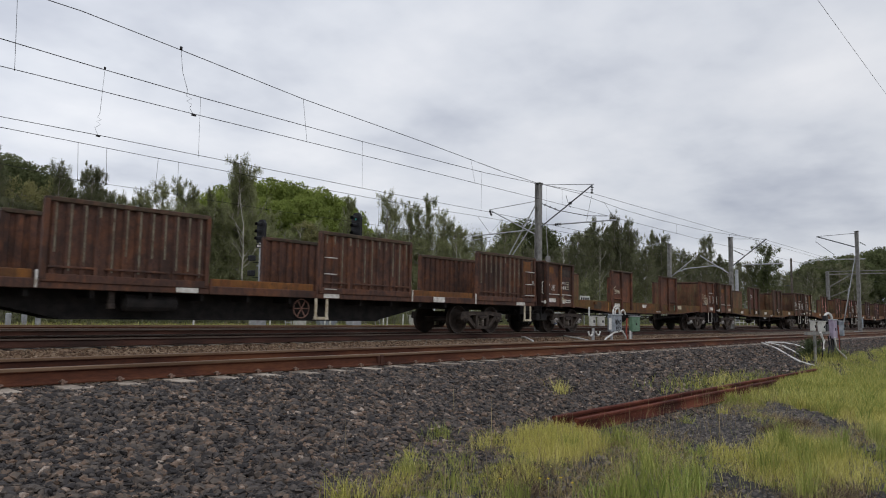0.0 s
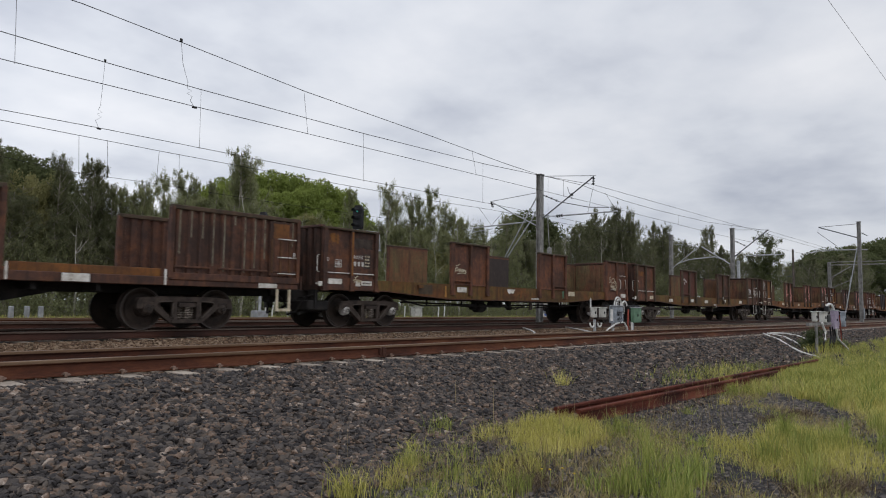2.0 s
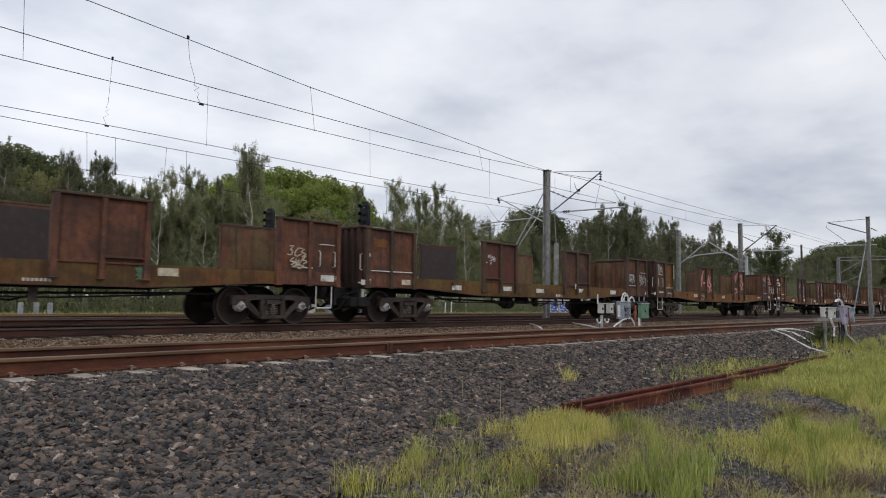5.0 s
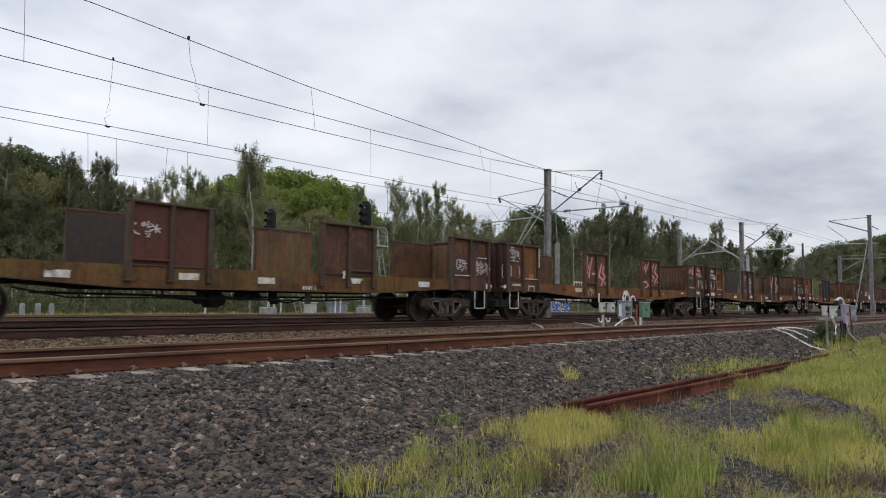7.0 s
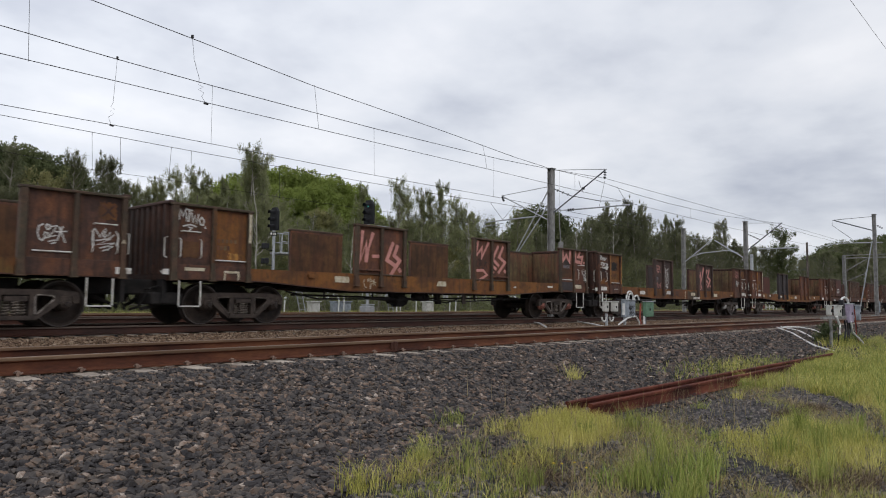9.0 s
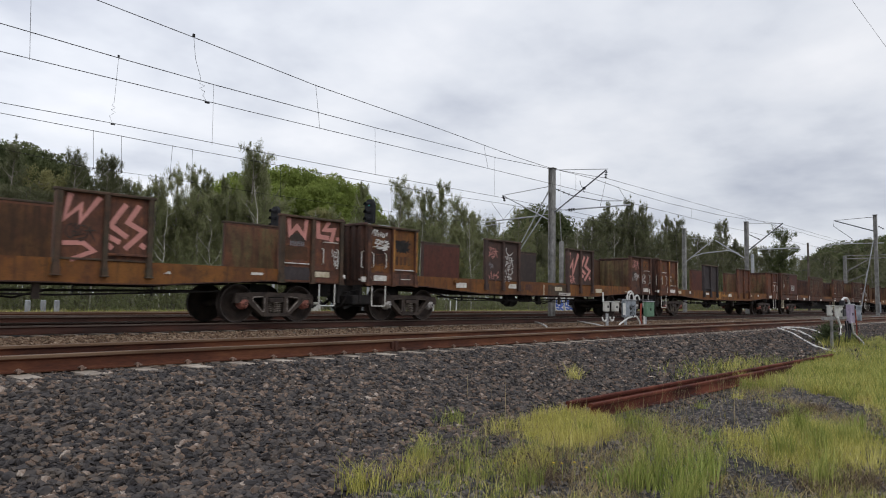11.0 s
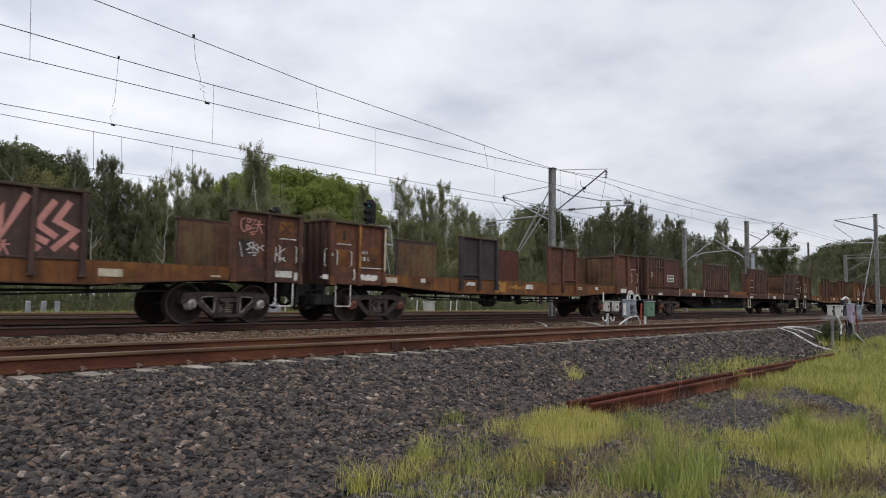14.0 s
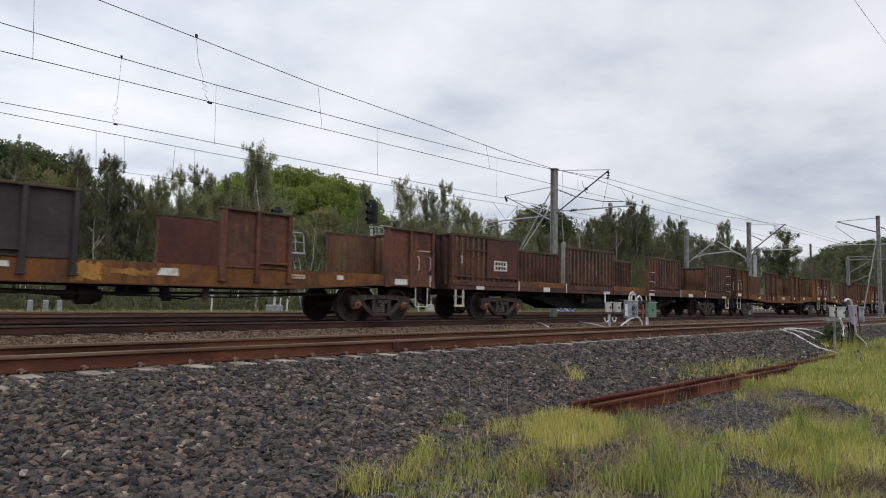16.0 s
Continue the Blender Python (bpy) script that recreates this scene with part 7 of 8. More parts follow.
MATS = [(6.79, 4.22, 0.55, 1.0), (16.9, 4.05, 1.7, 5.2), (7.9, 2.15, 0.85, 1.35), (4.19, 4.25, 0.20, 0.50), (6.15, 4.75, 0.22, 0.45), (11.2, 1.7, 0.5, 2.4), (5.1, 3.6, 0.22, 0.40)]
GAPS = [(9.97, 4.0, 0.98, 2.4), (11.7, 2.9, 0.50, 1.5), (6.3, 3.52, 0.15, 0.28), (5.96, 2.81, 0.09, 0.9), (6.07, 1.82, 0.20, 0.45), (5.47, 4.3, 0.16, 0.5), (4.53, 3.02, 0.2, 0.3), (8.9, 3.1, 0.22, 0.7), (5.0, 2.4, 0.12, 0.35)]


def blob(x, y, cx, cy, wide, deep):
    """1 inside an oval of the verge, fading at its rim: wide down the bank, deep along it."""
    dx, dy = x - cx, y - cy
    det = 0.72 * 0.53 + 0.69 * 0.85
    a, b = (dx * 0.53 - dy * 0.85) / det, (dy * 0.72 + dx * 0.69) / det
    return np.exp(-((a / wide) ** 2 + (b / deep) ** 2) ** 2)


def grow(n, x0, x1, y0, y1, seed, far=1.0):
    rng = np.random.default_rng(seed)
    x = x0 + (x1 - x0) * rng.random(n) ** far
    y = y0 + (y1 - y0) * rng.random(n)
    edge = np.interp(x, [2, 3.4, 4.2, 5.2, 6.5, 7.6, 9, 11.5, 12.6, 15, 20, 26, 40], [3.2, 3.85, 4.25, 4.7, 4.85, 4.6, 4.35, 4.3, 4.35, 4.45, 5.0, 5.5, 5.9])
    keep = (y < edge + rng.normal(0, 0.08, n)) & (y > np.interp(x, [2, 6, 14, 40], [0.3, 0.4, 0.8, 2.0]))
    p = 0.45 * patchy(x, y, 4.0, 5) + 0.55 * patchy(x, y, 12.0, 6)
    dense = sum(blob(x, y, *m) for m in MATS)
    bare = sum(blob(x, y, *g) for g in GAPS)
    chance = np.clip(np.clip((p - 0.43) * 5.0, 0.04, 0.85) + dense * (0.45 + 0.55 * (p > 0.38)) - 1.3 * bare, 0.012, 1)
    keep &= rng.random(n) < chance
    return x[keep], y[keep], dense[keep], rng


M_GRASS_LIME = surface("lime_grass", [(0.260, 0.258, 0.051), (0.465, 0.423, 0.101), (0.651, 0.561, 0.230)], 0.7, 5, 0.7, island=0.45, bump=0, contrast=(0.2, 0.85))
M_GRASS_PALE = surface("pale_yellow_grass", [(0.34, 0.31, 0.075), (0.55, 0.49, 0.135), (0.72, 0.62, 0.26)], 0.7, 5, 0.7, island=0.4, bump=0, contrast=(0.2, 0.85))
M_GRASS_GREEN = surface("green_grass", [(0.14, 0.175, 0.036), (0.275, 0.300, 0.066), (0.45, 0.42, 0.145)], 0.7, 5, 0.7, island=0.45, bump=0, contrast=(0.2, 0.85))
x, y, dn, rng = grow(150000, 2.4, 14, 0.3, 5.0, 21, 1.2)
lush = (dn > 0.35) | (rng.random(len(x)) < 0.30)
for pick, mat, label, hi in ((lush, M_GRASS_LIME, "fresh lime-yellow grass growing through gravel", (0.05, 0.21)), (~lush, M_GRASS_GREEN, "mid-green grass growing through gravel", (0.05, 0.19))):
    k = int(pick.sum())
    blades("grass", label, x[pick], y[pick], rng.uniform(hi[0], hi[1], k) * (0.75 + 0.4 * np.clip(dn[pick], 0, 1)), 0.5, 0.0048, mat, 22)
n = 46000
rng = np.random.default_rng(23)
x = 2.6 + 12 * rng.random(n) ** 1.3
y = rng.uniform(0.5, 4.6, n)
ok = y < np.interp(x, [2.6, 4, 5.5, 8, 12, 15], [3.4, 4.1, 4.6, 4.4, 4.2, 4.3])
ok &= (patchy(x, y, 2.2, 9) > 0.46) & (sum(blob(x, y, *g) for g in GAPS) < rng.uniform(0.1, 0.9, n))
x, y = x[ok], y[ok]
blades("thatch", "short dry straw and stubble among the stones", x, y, rng.uniform(0.03, 0.17, len(x)), 1.2, 0.006, M_STRAW, 24)
x, y, dn, rng = grow(170000, 12.4, 48, 0.8, 6.0, 31, 1.5)
tip = rng.random(len(x)) < 0.34
for pick, mat, label, wide in ((tip, M_GRASS_LIME, "fresh lime-yellow grass covering the verge", 0.010), (~tip, M_GRASS_GREEN, "mid-green grass covering the verge", 0.011)):
    blades("grass", label, x[pick], y[pick], rng.uniform(0.10, 0.26, int(pick.sum())), 0.4, wide, mat, 32)
n = 14000
rng = np.random.default_rng(41)
x, y = rng.uniform(45, 140, n), rng.uniform(1.5, 6.2, n)
blades("grass", "green grass on the distant verge", x, y, rng.uniform(0.2, 0.5, n), 0.4, 0.05, M_GRASS_LIME, 42)
rng = np.random.default_rng(43)
n = 42000
x, y = rng.uniform(-9, 26, n), rng.uniform(-7, 4.0, n)
ok = (patchy(x, y, 1.6, 12) + 0.12 * np.clip(-y, 0, 3) > rng.uniform(0.3, 0.75, n)) & ((x < 2.6) | (y < np.interp(x, [2.6, 8, 26], [0.4, 0.5, 1.2]))) & ((x - 0.0) ** 2 + y ** 2 > 0.8)
x, y = x[ok], y[ok]
blades("grass", "short lime-green grass growing through the gravel of the verge", x, y, rng.uniform(0.06, 0.24, len(x)), 0.5, 0.009, M_GRASS_LIME, 44)
# tufts of their own on the stones, and tall dry stems
for i, (cx, cy, cz, n, h) in enumerate(((5.62, 5.05, 0, 45, 0.26), (3.52, 4.03, 0, 140, 0.34), (4.57, 4.4, 0, 160, 0.28), (9.33, 5.78, 0, 95, 0.36), (5.86, 5.15, 0, 90, 0.24), (12.9, 4.5, 0, 95, 0.36), (12.3, 4.2, 0, 80, 0.3), (11.0, 3.9, 0, 70, 0.22), (9.6, 3.9, 0, 60, 0.2), (12.6, 3.2, 0, 90, 0.3), (13.4, 5.3, 0, 260, 0.32), (14.6, 5.25, 0, 360, 0.28), (16.2, 5.2, 0, 380, 0.24), (4.9, 4.75, 0, 60, 0.24), (5.1, 4.2, 0, 60, 0.3), (24.6, 5.5, 0, 300, 0.5), (25.5, 5.6, 0, 300, 0.5))):
    rng = np.random.default_rng(50 + i)
    r = 0.16 if n < 240 else 0.5
    gx, gy = cx + rng.normal(0, r * (2.2 if n > 240 else 0.5), n), cy + rng.normal(0, r * 0.4, n)
    tagged(blades("grass_tuft", "single tuft of fresh green grass on the stones", gx, gy, rng.uniform(0.4, 1.0, n) * h, 0.6, 0.006 if cx < 12 else 0.010, M_GRASS_LIME if i % 2 else M_GRASS_GREEN, 60 + i, "grass"), group="grass tufts", kind="stuff")
rng = np.random.default_rng(71)
for i in range(34):
    cx, cy = 4.4 + 5.6 * rng.random(), 1.3 + 2.7 * rng.random()
    n = int(rng.integers(50, 130))
    if any(blob(cx, cy, *g) > 0.3 for g in GAPS[:2]):
        continue
    gx, gy = cx + rng.normal(0, 0.09, n), cy + rng.normal(0, 0.06, n)
    tagged(blades("grass_tuft", "upright tuft of long green grass in the gravel", gx, gy, rng.uniform(0.5, 1.0, n) * rng.uniform(0.28, 0.48), 0.35, 0.006, M_GRASS_GREEN, 90 + i, "grass"), group="grass tufts", kind="stuff")
M_GRASS_DEEP = surface("deep_green_grass", [(0.110, 0.155, 0.030), (0.215, 0.265, 0.052), (0.36, 0.38, 0.105)], 0.7, 5, 0.6, island=0.45, bump=0, contrast=(0.2, 0.85))
for i, (cx, cy, h) in enumerate(((5.22, 2.46, 0.34), (5.45, 2.40, 0.40), (5.35, 2.22, 0.42), (5.80, 2.29, 0.34), (5.06, 2.62, 0.30), (5.03, 2.80, 0.26), (9.35, 1.93, 0.34), (11.66, 2.12, 0.42), (14.05, 2.46, 0.46), (11.95, 2.58, 0.36), (10.2, 1.75, 0.36), (12.8, 2.1, 0.44), (7.38, 2.90, 0.26))):
    n = 58
    gx, gy = cx + rng.normal(0, 0.075, n), cy + rng.normal(0, 0.055, n)
    tagged(blades("grass_tuft", "tall deep green tuft of long grass in the gravel", gx, gy, rng.uniform(0.45, 1.0, n) * h, 0.45, 0.0075, M_GRASS_DEEP, 170 + i, "grass"), group="grass tufts", kind="stuff")
n = 15000
gx, gy = rng.uniform(5.2, 8.6, n), rng.uniform(3.2, 5.2, n)
ok = blob(gx, gy, 6.72, 4.24, 0.50, 0.95) > rng.uniform(0.05, 0.7, n)
gx, gy = gx[ok], gy[ok]
blades("grass", "pale yellow-green grass clump at the rails' ends", gx, gy, rng.uniform(0.10, 0.25, len(gx)), 0.25, 0.005, M_GRASS_PALE, 140)
M_DEAD = surface("dead_weed", [(0.055, 0.034, 0.024), (0.12, 0.085, 0.055), (0.20, 0.15, 0.09)], 3, 12, 0.9, island=0.5, bump=0)
for i, (cx, cy) in enumerate(((5.0, 3.5), (5.35, 3.75), (4.75, 3.25), (6.57, 1.37), (6.23, 1.54), (10.59, 2.74), (9.82, 2.81))):
    n = 700
    gx, gy = cx + rng.normal(0, 0.16, n), cy + rng.normal(0, 0.10, n)
    blades("dead_weed", "brown dried weed matted on the gravel", gx, gy, rng.uniform(0.04, 0.16, n), 1.4, 0.006, M_DEAD, 150 + i, "weed")
rng = np.random.default_rng(77)
n = 420
x = rng.uniform(3.2, 14, n)
y = np.interp(x, [3, 5, 8, 14], [3.7, 4.5, 4.4, 4.6]) - np.abs(rng.normal(0, 0.9, n))
blades("dry_stems", "tall thin straw-coloured grass stems", x, y, rng.uniform(0.2, 0.55, n), 0.3, 0.0045, M_STRAW, 78)
x, y = np.array([5.82, 4.24, 6.71, 6.94, 3.75, 4.75, 5.2, 8.63]), np.array([4.43, 4.89, 5.70, 5.50, 4.45, 3.6, 3.4, 3.1])
blades("dry_stems", "tall thin straw-coloured grass stems", x, y, np.array([0.78, 0.62, 0.42, 0.40, 0.6, 0.6, 0.5, 0.62]), 0.12, 0.007, M_STRAW, 79)
rng = np.random.default_rng(88)
n = 60000
x = 6 + 100 * rng.random(n) ** 1.3
y = 27.7 + 4.6 * rng.random(n)
for mat, part_of, label in ((M_STRAW, slice(0, n // 3), "dry straw-coloured grass along the far verge"), (M_GRASS_LIME, slice(n // 3, n // 2), "yellow-green grass along the far verge"), (M_GRASS_GREEN, slice(n // 2, n), "long green grass along the far verge")):
    blades("verge_grass", label, x[part_of], y[part_of], rng.uniform(0.15, 0.5, len(x[part_of])), 0.4, 0.03, mat, 89)
M_FLOWER = plain("yellow_petals", (0.55, 0.38, 0.03), 0.7)
for i, (fx, fy) in enumerate(((4.62, 3.42), (4.86, 3.12), (4.92, 3.04), (4.90, 2.92), (4.80, 3.16))):
    fl = thing("wild_flower", "small yellow wild flower in the grass", "flower", (fx, fy, -0.86 + 0.03 * (i * 37 % 5) / 5), "wild flowers")
    part("stem", Shape().tube([(0, 0, 0), (0.01, 0, 0.16)], 0.003, 4), M_GRASS_GREEN, fl)
    part("bloom", Shape().lathe([(0.155, 0.003), (0.158, 0.010), (0.163, 0.012), (0.167, 0.002)], (0, 0, 0), 2, 7), M_FLOWER, fl)

# ---- trees ----
def unit(a):
    return a / np.maximum(1e-6, np.linalg.norm(a, axis=1, keepdims=True))


def leaf_cloud(rng, centers, radii, per, length, wide, upright=0.0, tall=1.0, shell=0.45, lift=0.35, heart=None):
    """Small pointed leaves about many centres: corners, faces and the rounded clump's normals."""
    n = len(centers) * per
    c = np.repeat(np.asarray(centers, float), per, 0)
    r = np.repeat(np.asarray(radii, float), per)
    d = unit(rng.normal(0, 1, (n, 3)))
    out = d.copy()
    d[:, 2] *= tall
    p = c + d * (r * rng.random(n) ** shell)[:, None]
    if heart is not None:
        out = out + 0.9 * unit(p - np.asarray(heart))
    out[:, 2] += lift
    out = unit(out)
    a = rng.normal(0, 1, (n, 3))
    a[:, 2] += upright * np.where(rng.random(n) < 0.7, 1, -1)
    a = unit(a)
    b = unit(np.cross(a, out + rng.normal(0, 0.45, (n, 3))))
    s = rng.uniform(0.6, 1.3, n)[:, None]
    v = np.stack([p - a * length / 2 * s - b * wide / 2 * s, p - a * length / 2 * s + b * wide / 2 * s, p + a * length / 2 * s], 1)
    f = np.arange(3 * n).reshape(n, 3)
    face = np.cross(v[:, 1] - v[:, 0], v[:, 2] - v[:, 0])
    back = np.einsum("ij,ij->i", face, out) < 0
    f[back] = f[back][:, ::-1]
    return v.reshape(-1, 3), f, np.repeat(out, 3, 0)


def foliage(name, v, f, normals, mat):
    me = raw_mesh(name, v, f, mat)
    me.normals_split_custom_set_from_vertices(normals.tolist())
    return new(name, me)


def tree(name, label, kind_of, seed, leaf=None):
    """One tree, ten metres tall, at the origin: trunk, limbs and a loose crown."""
    rng = np.random.default_rng(seed)
    t = thing(name, label, "tree", (0, 0, -60), "trees behind the railway")
    trunk = Shape()
    lean = rng.uniform(-0.15, 0.15, 2)
    spine = lambda f: Vector((lean[0] * f * f + 0.12 * math.sin(f * 7 + seed), lean[1] * f * f, 10 * f))
    thick = {"sheoak": 0.12, "broad": 0.24, "gum": 0.15}[kind_of]
    stop = {"sheoak": 0.97, "broad": 0.66, "gum": 0.9}[kind_of]
    fs = np.linspace(0, stop, 9)
    trunk.tube([spine(f) for f in fs], [thick * (1 - 0.9 * f / stop) + 0.012 for f in fs], 7)
    centers, radii = [], []
    limbs = {"sheoak": 44, "broad": 20, "gum": 22}[kind_of]
    for i in range(limbs):
        if kind_of == "sheoak":
            f = 0.20 + 0.75 * (i + rng.random()) / limbs
            reach = (2.15 * (1 - f) ** 0.62 + 0.22) * rng.uniform(0.3, 1.3)
            rise = rng.uniform(0.35, 1.15) * reach
        elif kind_of == "broad":
            f = 0.22 + 0.40 * rng.random()
            reach = rng.uniform(1.6, 3.0)
            rise = rng.uniform(-0.2, 1.0) * reach + 0.5
        else:
            f = 0.3 + 0.58 * rng.random()
            reach = rng.uniform(0.7, 2.3)
            rise = rng.uniform(0.3, 1.2) * reach
        a = rng.uniform(0, 2 * np.pi)
        p0 = spine(f)
        p2 = p0 + Vector((math.cos(a) * reach, math.sin(a) * reach, rise))
        p1 = p0.lerp(p2, 0.5) + Vector((0, 0, -0.10 * reach))
        p2.z = min(p2.z, 7.8 if kind_of == "broad" else 9.6)
        trunk.tube([p0, p1, p2], [thick * 0.35 * (1 - f) + 0.018, 0.022, 0.008], 5)
        for k in range(5):
            g = 0.30 + 0.70 * (k + rng.random()) / 5
            q = p0.lerp(p1, g * 2) if g < 0.5 else p1.lerp(p2, g * 2 - 1)
            sp = {"sheoak": 0.14, "broad": 0.5, "gum": 0.38}[kind_of]
            centers.append(np.array(q) + rng.normal(0, sp, 3) * (1, 1, 0.8))
            radii.append({"sheoak": 0.34 - 0.16 * f, "broad": 0.55, "gum": 0.5}[kind_of] * rng.uniform(0.6, 1.3))
    heart = (lean[0] * 0.4, lean[1] * 0.4, 5.0)
    if kind_of == "sheoak":
        for f in np.linspace(0.40, 0.985, 12):
            centers.append(np.array(spine(f)) + rng.normal(0, 0.10, 3))
            radii.append((0.24 - 0.15 * f) * rng.uniform(0.6, 1.3))
        v, fc, nm = leaf_cloud(rng, centers, radii, 50, 0.27, 0.026, upright=0.9, tall=1.9, shell=0.62, lift=0.5, heart=heart)
        mat, bark = M_LEAF_OAK, M_BARK
    elif kind_of == "broad":
        v, fc, nm = leaf_cloud(rng, centers, radii, 50, 0.24, 0.15, heart=heart)
        lumps, sizes = [], []
        for i in range(62):
            h = (i + 0.5) / 62
            a = i * 2.39996 + rng.normal(0, 0.25)
            rad = math.sqrt(max(0.0, 1 - h * h))
            d = np.array((math.cos(a) * rad, math.sin(a) * rad, h))
            lumps.append(np.array((lean[0] * 0.5, lean[1] * 0.5, 4.6)) + d * (3.0, 3.0, 4.5) * rng.uniform(0.86, 1.04))
            sizes.append(rng.uniform(0.55, 1.05))
        v2, f2, n2 = leaf_cloud(rng, lumps, sizes, 260, 0.21, 0.15, tall=0.85, shell=0.18, lift=0.7)
        v, fc, nm = np.concatenate([v, v2]), np.concatenate([fc, f2 + len(v)]), np.concatenate([nm, n2])
        mat, bark = M_LEAF_GREEN, M_BARK_DARK
    else:
        for f in np.linspace(0.55, 0.94, 13):
            centers.append(np.array(spine(f)) + rng.normal(0, 0.22, 3))
            radii.append(0.5)
        v, fc, nm = leaf_cloud(rng, centers, radii, 70, 0.26, 0.085, upright=-0.5, heart=heart)
        mat, bark = M_LEAF_GUM, M_BARK
    mat = leaf or mat
    part("trunk", trunk, bark, t, "bark-covered trunk and limbs", smooth=True)
    foliage("crown", v, fc, nm, mat).parent = t
    return t


OAK = [tree("sheoak_tree", "slender grey-green sheoak with a feathery open crown", "sheoak", s) for s in (101, 102, 103, 104, 105)]
WIDE = [tree("broadleaf_tree", "rounded broadleaf tree with a dense bright green crown", "broad", s) for s in (201, 202, 203)]
FAR_OAK = [tree("sheoak_tree", "tall blue-green sheoak with a dense feathery crown, haze in its leaf colour", "sheoak", s, M_LEAF_OAK_FAR) for s in (111, 112, 113)]
FAR_WIDE = [tree("broadleaf_tree", "large deep green broadleaf tree in the distance", "broad", s, M_LEAF_DEEP) for s in (211, 212)]
GUM = [tree("gum_tree", "pale-trunked gum tree with dull olive foliage", "gum", s) for s in (301, 302, 303)]
FAR_GUM = [tree("gum_tree", "lone dark green gum tree with a rounded open crown", "gum", 311, M_LEAF_DEEP)]
used = set()


def plant(pool, i, x, y, top, girth=1.0):
    """The next tree of the pool, at x, y, its top at that height."""
    src = pool[i % len(pool)]
    z = float(ground_z(y)) - 0.05
    k = (top - z) / (10.2 if pool in (OAK, FAR_OAK) else 10.0)
    m = Matrix.Translation((x, y, z)) @ Matrix.Rotation((i * 2.4) % 6.28, 4, "Z") @ Matrix.Diagonal((k * girth, k * girth, k, 1))
    if src.name in used:
        return copy_thing(src, m @ Matrix.Diagonal((1 / src.scale.x, 1 / src.scale.y, 1 / src.scale.z, 1)))
    used.add(src.name)
    src.matrix_basis = m
    return src


# how high the wood stands along a row forty metres off
WOOD_X = [10.0, 11.1, 12.1, 13.1, 14.1, 14.8, 15.4, 16.6, 17.6, 19.0, 20.4, 21.9, 29.8, 32.9, 37.0, 39.8, 42.9, 44.4, 50.3, 52.5, 54.5, 60.7, 64.6, 69.4, 76.8, 81.3, 84.5, 88.7, 94.4, 111.4, 133.9, 146.3, 160.0, 176.0, 202.1, 229.0]
WOOD_Z = [8.0, 8.1, 8.2, 8.1, 7.9, 6.7, 6.8, 6.8, 6.6, 7.1, 7.7, 7.8, 8.2, 8.5, 8.8, 9.0, 9.4, 9.2, 9.0, 8.2, 8.2, 8.3, 9.0, 10.7, 12.2, 12.0, 10.5, 11.5, 10.6, 10.9, 11.3, 10.9, 12.2, 14.7, 18.0, 20.4]


def wood_top(x, y):
    return 0.6 + (float(np.interp(x * 40 / y, WOOD_X, WOOD_Z)) - 0.6) * y / 40


OAKS = [(14.42, 37.5, 8.2), (14.95, 38, 7.4), (15.75, 37, 6.9), (16.3, 38, 6.9), (16.84, 38, 6.95), (16.98, 37, 7.05), (10.2, 38, 8.3), (12.7, 37, 8.2), (14.0, 36, 7.9), (15.2, 38, 7.4), (15.4, 37, 7.0), (17.5, 38, 7.4), (18.2, 37, 7.9), (20.2, 39, 8.6), (20.5, 38, 8.0), (22.6, 40, 8.4), (22.95, 37, 10.2), (25.1, 39, 9.1), (23.9, 37.5, 9.9), (23.2, 37.6, 9.5), (34.3, 40, 9.6), (36.5, 38, 10.1), (38.4, 39, 9.2),
        (39.0, 38, 9.6), (41.1, 39, 9.6), (41.2, 38, 10.5), (44.2, 39, 9.6), (44.3, 38, 8.6), (72.0, 40, 12.6), (76.6, 41, 12.2), (73.2, 38, 13.0), (72.8, 37, 11.6), (53.1, 39, 9.7), (46.4, 39, 8.5), (49.6, 39, 8.3), (56.6, 40, 9.2), (78.8, 39, 13.1), (83.3, 38, 12.0), (87.5, 39, 11.9), (87.4, 38, 12.0), (99.9, 37, 13.1), (101.0, 38, 12.7)]
WIDES = [(13.6, 46, 9.8), (12.1, 46, 9.8), (14.9, 46, 9.5), (10.9, 45, 9.5), (30.0, 52, 10.7), (31.9, 53, 11.9), (34.5, 54, 12.6), (36.3, 54, 13.2), (39.1, 54, 13.4), (41.1, 53, 13.1), (42.4, 52, 12.3), (42.5, 50, 11.2), (34.0, 50, 10.8), (37.5, 50, 11.4),
         (68.1, 50, 11.6), (73.2, 50, 14.8), (79.5, 52, 13.0), (185.9, 44, 14.8), (205.9, 47, 18.0), (225, 48, 20.4), (248.0, 48, 22.6), (275, 48, 26.0), (300, 48, 29.0), (330, 49, 32.5), (370, 50, 36.0)]
plant(FAR_GUM, 0, 116.8, 34, 13.2, 0.75)
GUMS = [(11.5, 38, 7.0), (13.4, 39, 6.9), (33.0, 43, 7.8)]
for i, (x, y, top) in enumerate(OAKS):
    plant(OAK if 15.5 < x < 60 else FAR_OAK, i, x, y, top + 0.15 if x > 17 else top, 0.8 if x < 60 else 0.68)
for i, (x, y, top) in enumerate(WIDES):
    plant(WIDE if 17 < x < 60 else FAR_WIDE, i, x, y, (top - 0.6) * (1.03 if x < 60 else 0.92 if x < 130 else 1.0) + 0.5, 1.05 if 70 < x < 75 else 0.85 if x < 130 else 1.3)
for i, (x, y, top) in enumerate(GUMS):
    plant(GUM, i, x, y, top, 0.9)
rng = np.random.default_rng(19)
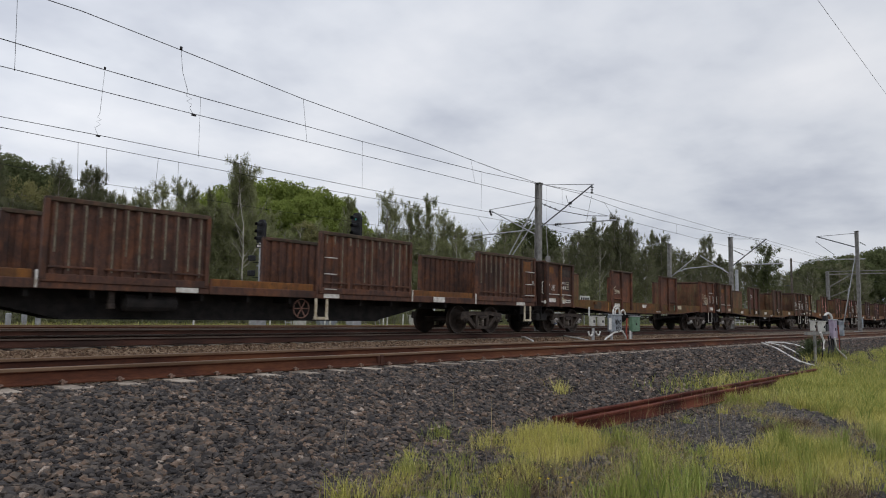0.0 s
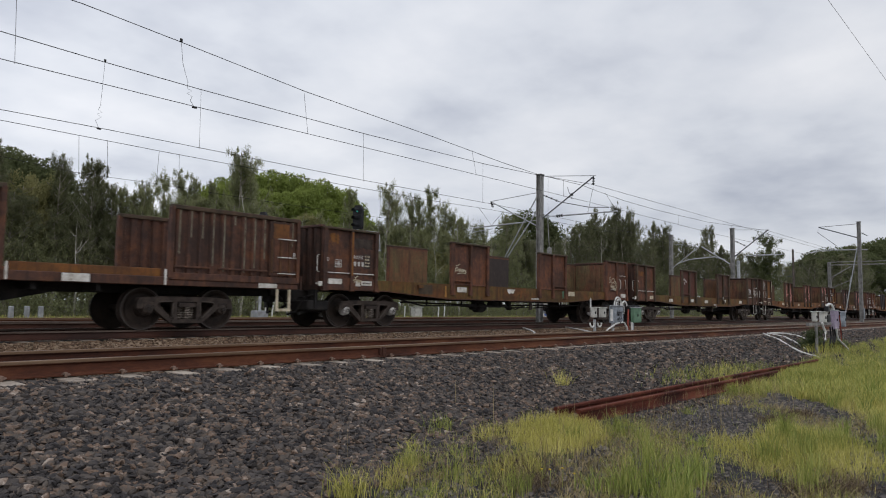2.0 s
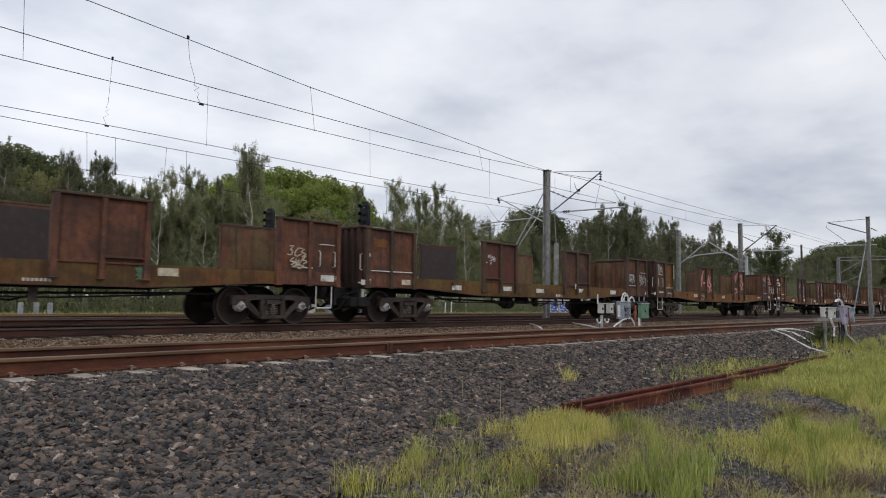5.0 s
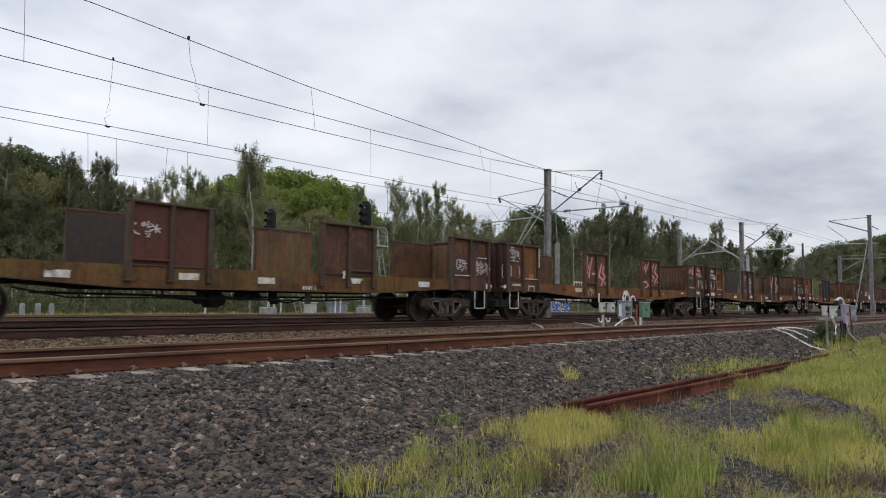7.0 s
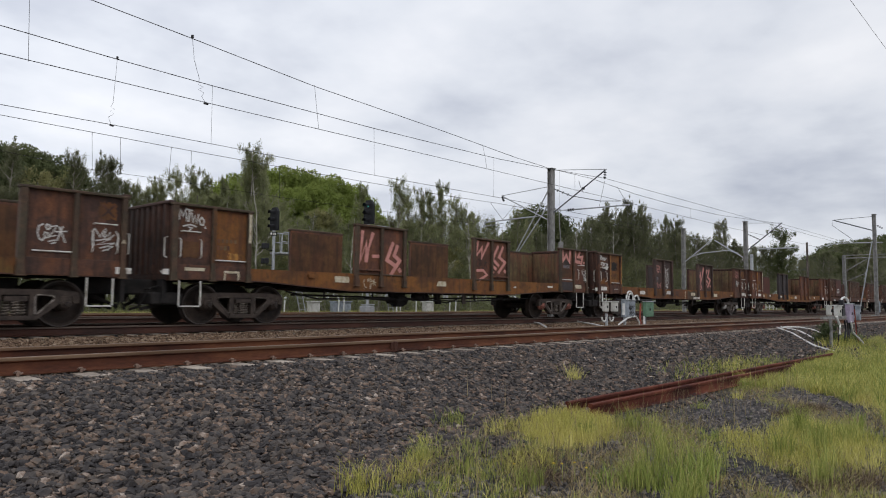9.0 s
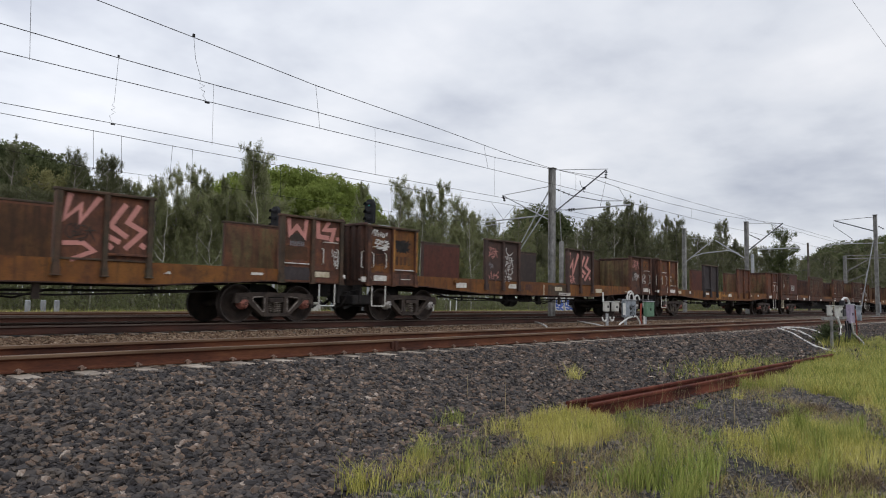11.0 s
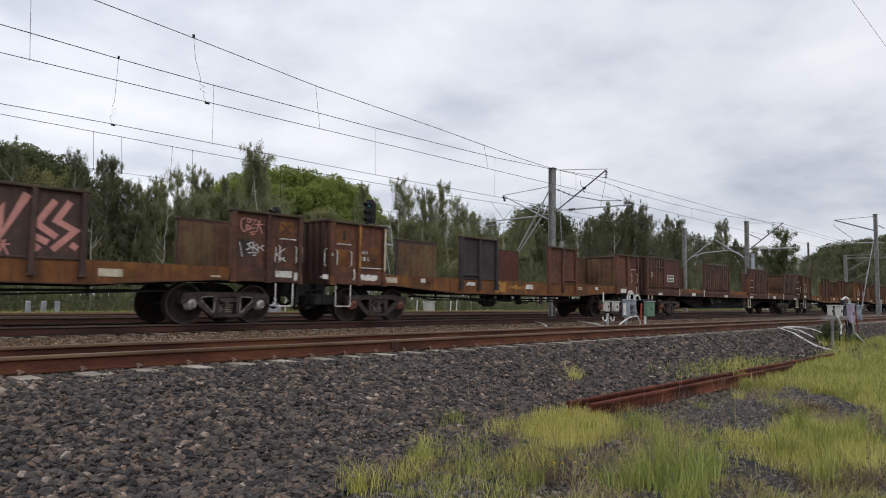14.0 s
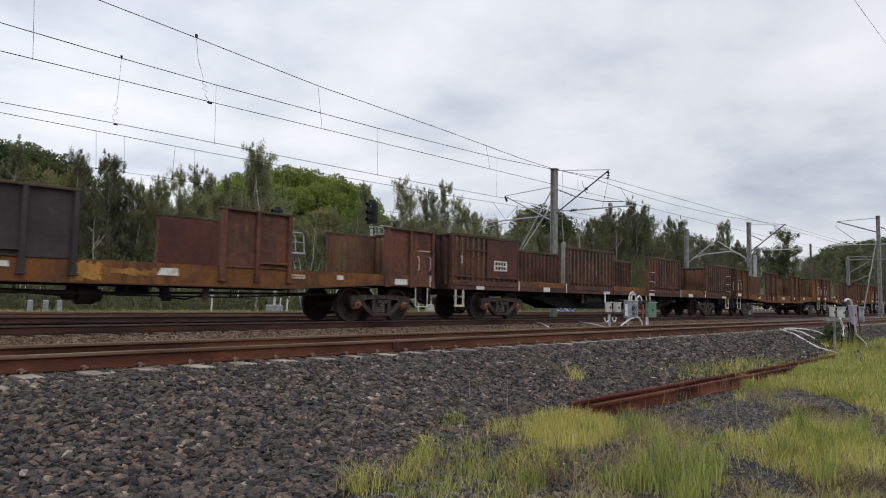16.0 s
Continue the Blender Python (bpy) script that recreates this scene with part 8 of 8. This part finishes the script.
for i in range(250):
    a = 0.19 + (1.405 - 0.19) * ((i * 0.6180339) % 1.0)
    y = rng.uniform(35.5, 40) if i % 3 else rng.uniform(40, 50)
    x = y * math.tan(a)
    pool = GUM if i % 9 == 4 and 17 < x < 60 else OAK if 16 < x < 55 else FAR_OAK
    top = 0.6 + (wood_top(x, y) - 0.6) * (rng.uniform(0.80, 1.05) if pool is not GUM else rng.uniform(0.5, 0.72)) * (0.68 if y < 40 and 23.5 < x < 34 else 0.80 if 34 <= x < 52 else 0.78 if x < 14 else 0.9 if x < 18 else 0.92 if x < 60 else 1.0)
    plant(pool, i // 9 + i, x, y, top, 1.25 if x < 33 else 1.05 if x < 55 else 1.0)


def snag(x, y, top, seed, label):
    """A slim pale-barked tree with bare forked limbs."""
    rng = np.random.default_rng(seed)
    z = float(ground_z(y)) - 0.05
    g = thing("bare_tree", label, "tree", (x, y, z), "trees behind the railway")
    h = top - z
    kinks = np.cumsum(rng.normal(0, 0.09, (10, 2)), 0)
    spine = lambda f: Vector((float(np.interp(f, np.linspace(0, 1, 10), kinks[:, 0])), float(np.interp(f, np.linspace(0, 1, 10), kinks[:, 1])), h * f))
    fs = np.linspace(0, 1, 14)
    part("trunk", Shape().tube([spine(f) for f in fs], [(0.075 if top > 7 else 0.045) * (1 - 0.85 * f) for f in fs], 7), M_BARK_WHITE, g, "pale smooth trunk", smooth=True)
    for i in range(11 if top > 7 else 5):
        f = rng.uniform(0.3, 0.92)
        k = 1 if i % 2 else -1
        r = h * rng.uniform(0.05, 0.16) * (1.3 - f)
        p = [spine(f)]
        for j in range(4):
            p.append(p[-1] + Vector((k * r * rng.uniform(0.1, 0.45), rng.uniform(-0.15, 0.15), r * rng.uniform(0.1, 0.55))))
        part("limb", Shape().tube(p, [0.026, 0.021, 0.016, 0.011, 0.006], 5), M_BARK_WHITE, g)
    return g


M_BARK_WHITE = surface("white_bark", [(0.22, 0.20, 0.17), (0.46, 0.43, 0.38)], 3, 20, 0.9)
for i, (x, y, top) in enumerate(((21.7, 34.6, 7.25), (25.6, 34.6, 6.0), (12.8, 34.4, 4.2), (16.2, 34.6, 5.5), (28.8, 34.6, 5.9), (31.2, 34.8, 6.3), (33.4, 35.2, 6.8), (36.1, 35.0, 7.0), (38.6, 35.4, 6.6), (41.8, 35.2, 7.2), (45.5, 35.5, 6.9), (58.5, 36, 7.8), (66.0, 36, 8.4), (19.2, 34.8, 5.2))):
    snag(x, y, top, 500 + i, "slim white-trunked tree with bare forked limbs")


def scrub(name, label, x0, x1, y0, y1, n, top, per, mat, seed):
    """Shrubs grown together along the edge of the wood."""
    rng = np.random.default_rng(seed)
    x = x0 + (x1 - x0) * rng.random(n) ** 1.3
    y = rng.uniform(y0, y1, n)
    roof = 0.6 + (np.interp(x * 40 / y, WOOD_X, WOOD_Z) - 0.6) * y / 40
    z = ground_z(y) + roof * top * rng.random(n) ** 1.1
    v, f, nm = leaf_cloud(rng, np.stack([x, y, z], 1), rng.uniform(0.35, 0.85, n), per, 0.21, 0.034, upright=0.9, tall=1.7, lift=0.6)
    return tagged(foliage(name, v, f, nm, mat), label, "shrubs", kind="stuff")


scrub("scrub", "dark tangled undergrowth at the foot of the trees", 5, 150, 33.8, 36.8, 2500, 0.50, 46, M_LEAF_OAK, 401)
scrub("scrub", "dense undergrowth inside the wood", 5, 55, 42, 50, 3000, 0.74, 44, M_LEAF_OAK, 402)
scrub("scrub", "dense blue-green undergrowth inside the far wood, haze in its leaf colour", 50, 260, 41, 50, 3300, 0.93, 44, M_LEAF_OAK_FAR, 404)
scrub("scrub", "low green bushes before the trees", 6, 110, 32, 34.2, 900, 0.2, 60, M_LEAF_OAK, 403)


def weed_bush(x, y, z0, wide, high, n, label, seed):
    rng = np.random.default_rng(seed)
    c = np.stack([x + rng.normal(0, wide, n), y + rng.normal(0, 0.12, n), z0 + high * rng.random(n)], 1)
    v, f, nm = leaf_cloud(rng, c, rng.uniform(0.08, 0.2, n), 60, 0.10, 0.026, upright=0.9)
    return tagged(foliage("weed_bush", v, f, nm, M_LEAF_DARK), label, "shrub", "weed bushes", "stuff")


M_LEAF_DARK = leafy("dark_weed_leaves", [(0.070, 0.090, 0.045), (0.115, 0.140, 0.068), (0.16, 0.185, 0.09)])
weed_bush(23.75, 5.70, -0.66, 0.24, 0.70, 24, "dark green weed bush beside the equipment post", 601)
weed_bush(24.7, 5.85, -0.75, 0.3, 0.45, 35, "dark green weed bush below the equipment boxes", 602)
weed_bush(26.6, 5.75, -0.75, 0.4, 0.4, 40, "dark green weed bush beyond the equipment boxes", 603)


# ---- what moves ----
def motions():
    """The train rolls by, gathering speed, and its wheels turn."""
    for w, u in MOVING:
        walk(w, [(k * 0.5, pose(u - travelled(k * 0.5), TRAIN_Y, 0)) for k in range(33)])
    for ws, x in WHEELSETS:
        rows = []
        for k in range(161):
            turn = -math.degrees((travelled(k * 0.1) - travelled(0)) / WHEEL_R)
            rows.append((k * 0.1, pose(x, 0, WHEEL_R, 0, turn, 0)))
        walk(ws, rows)


motions()
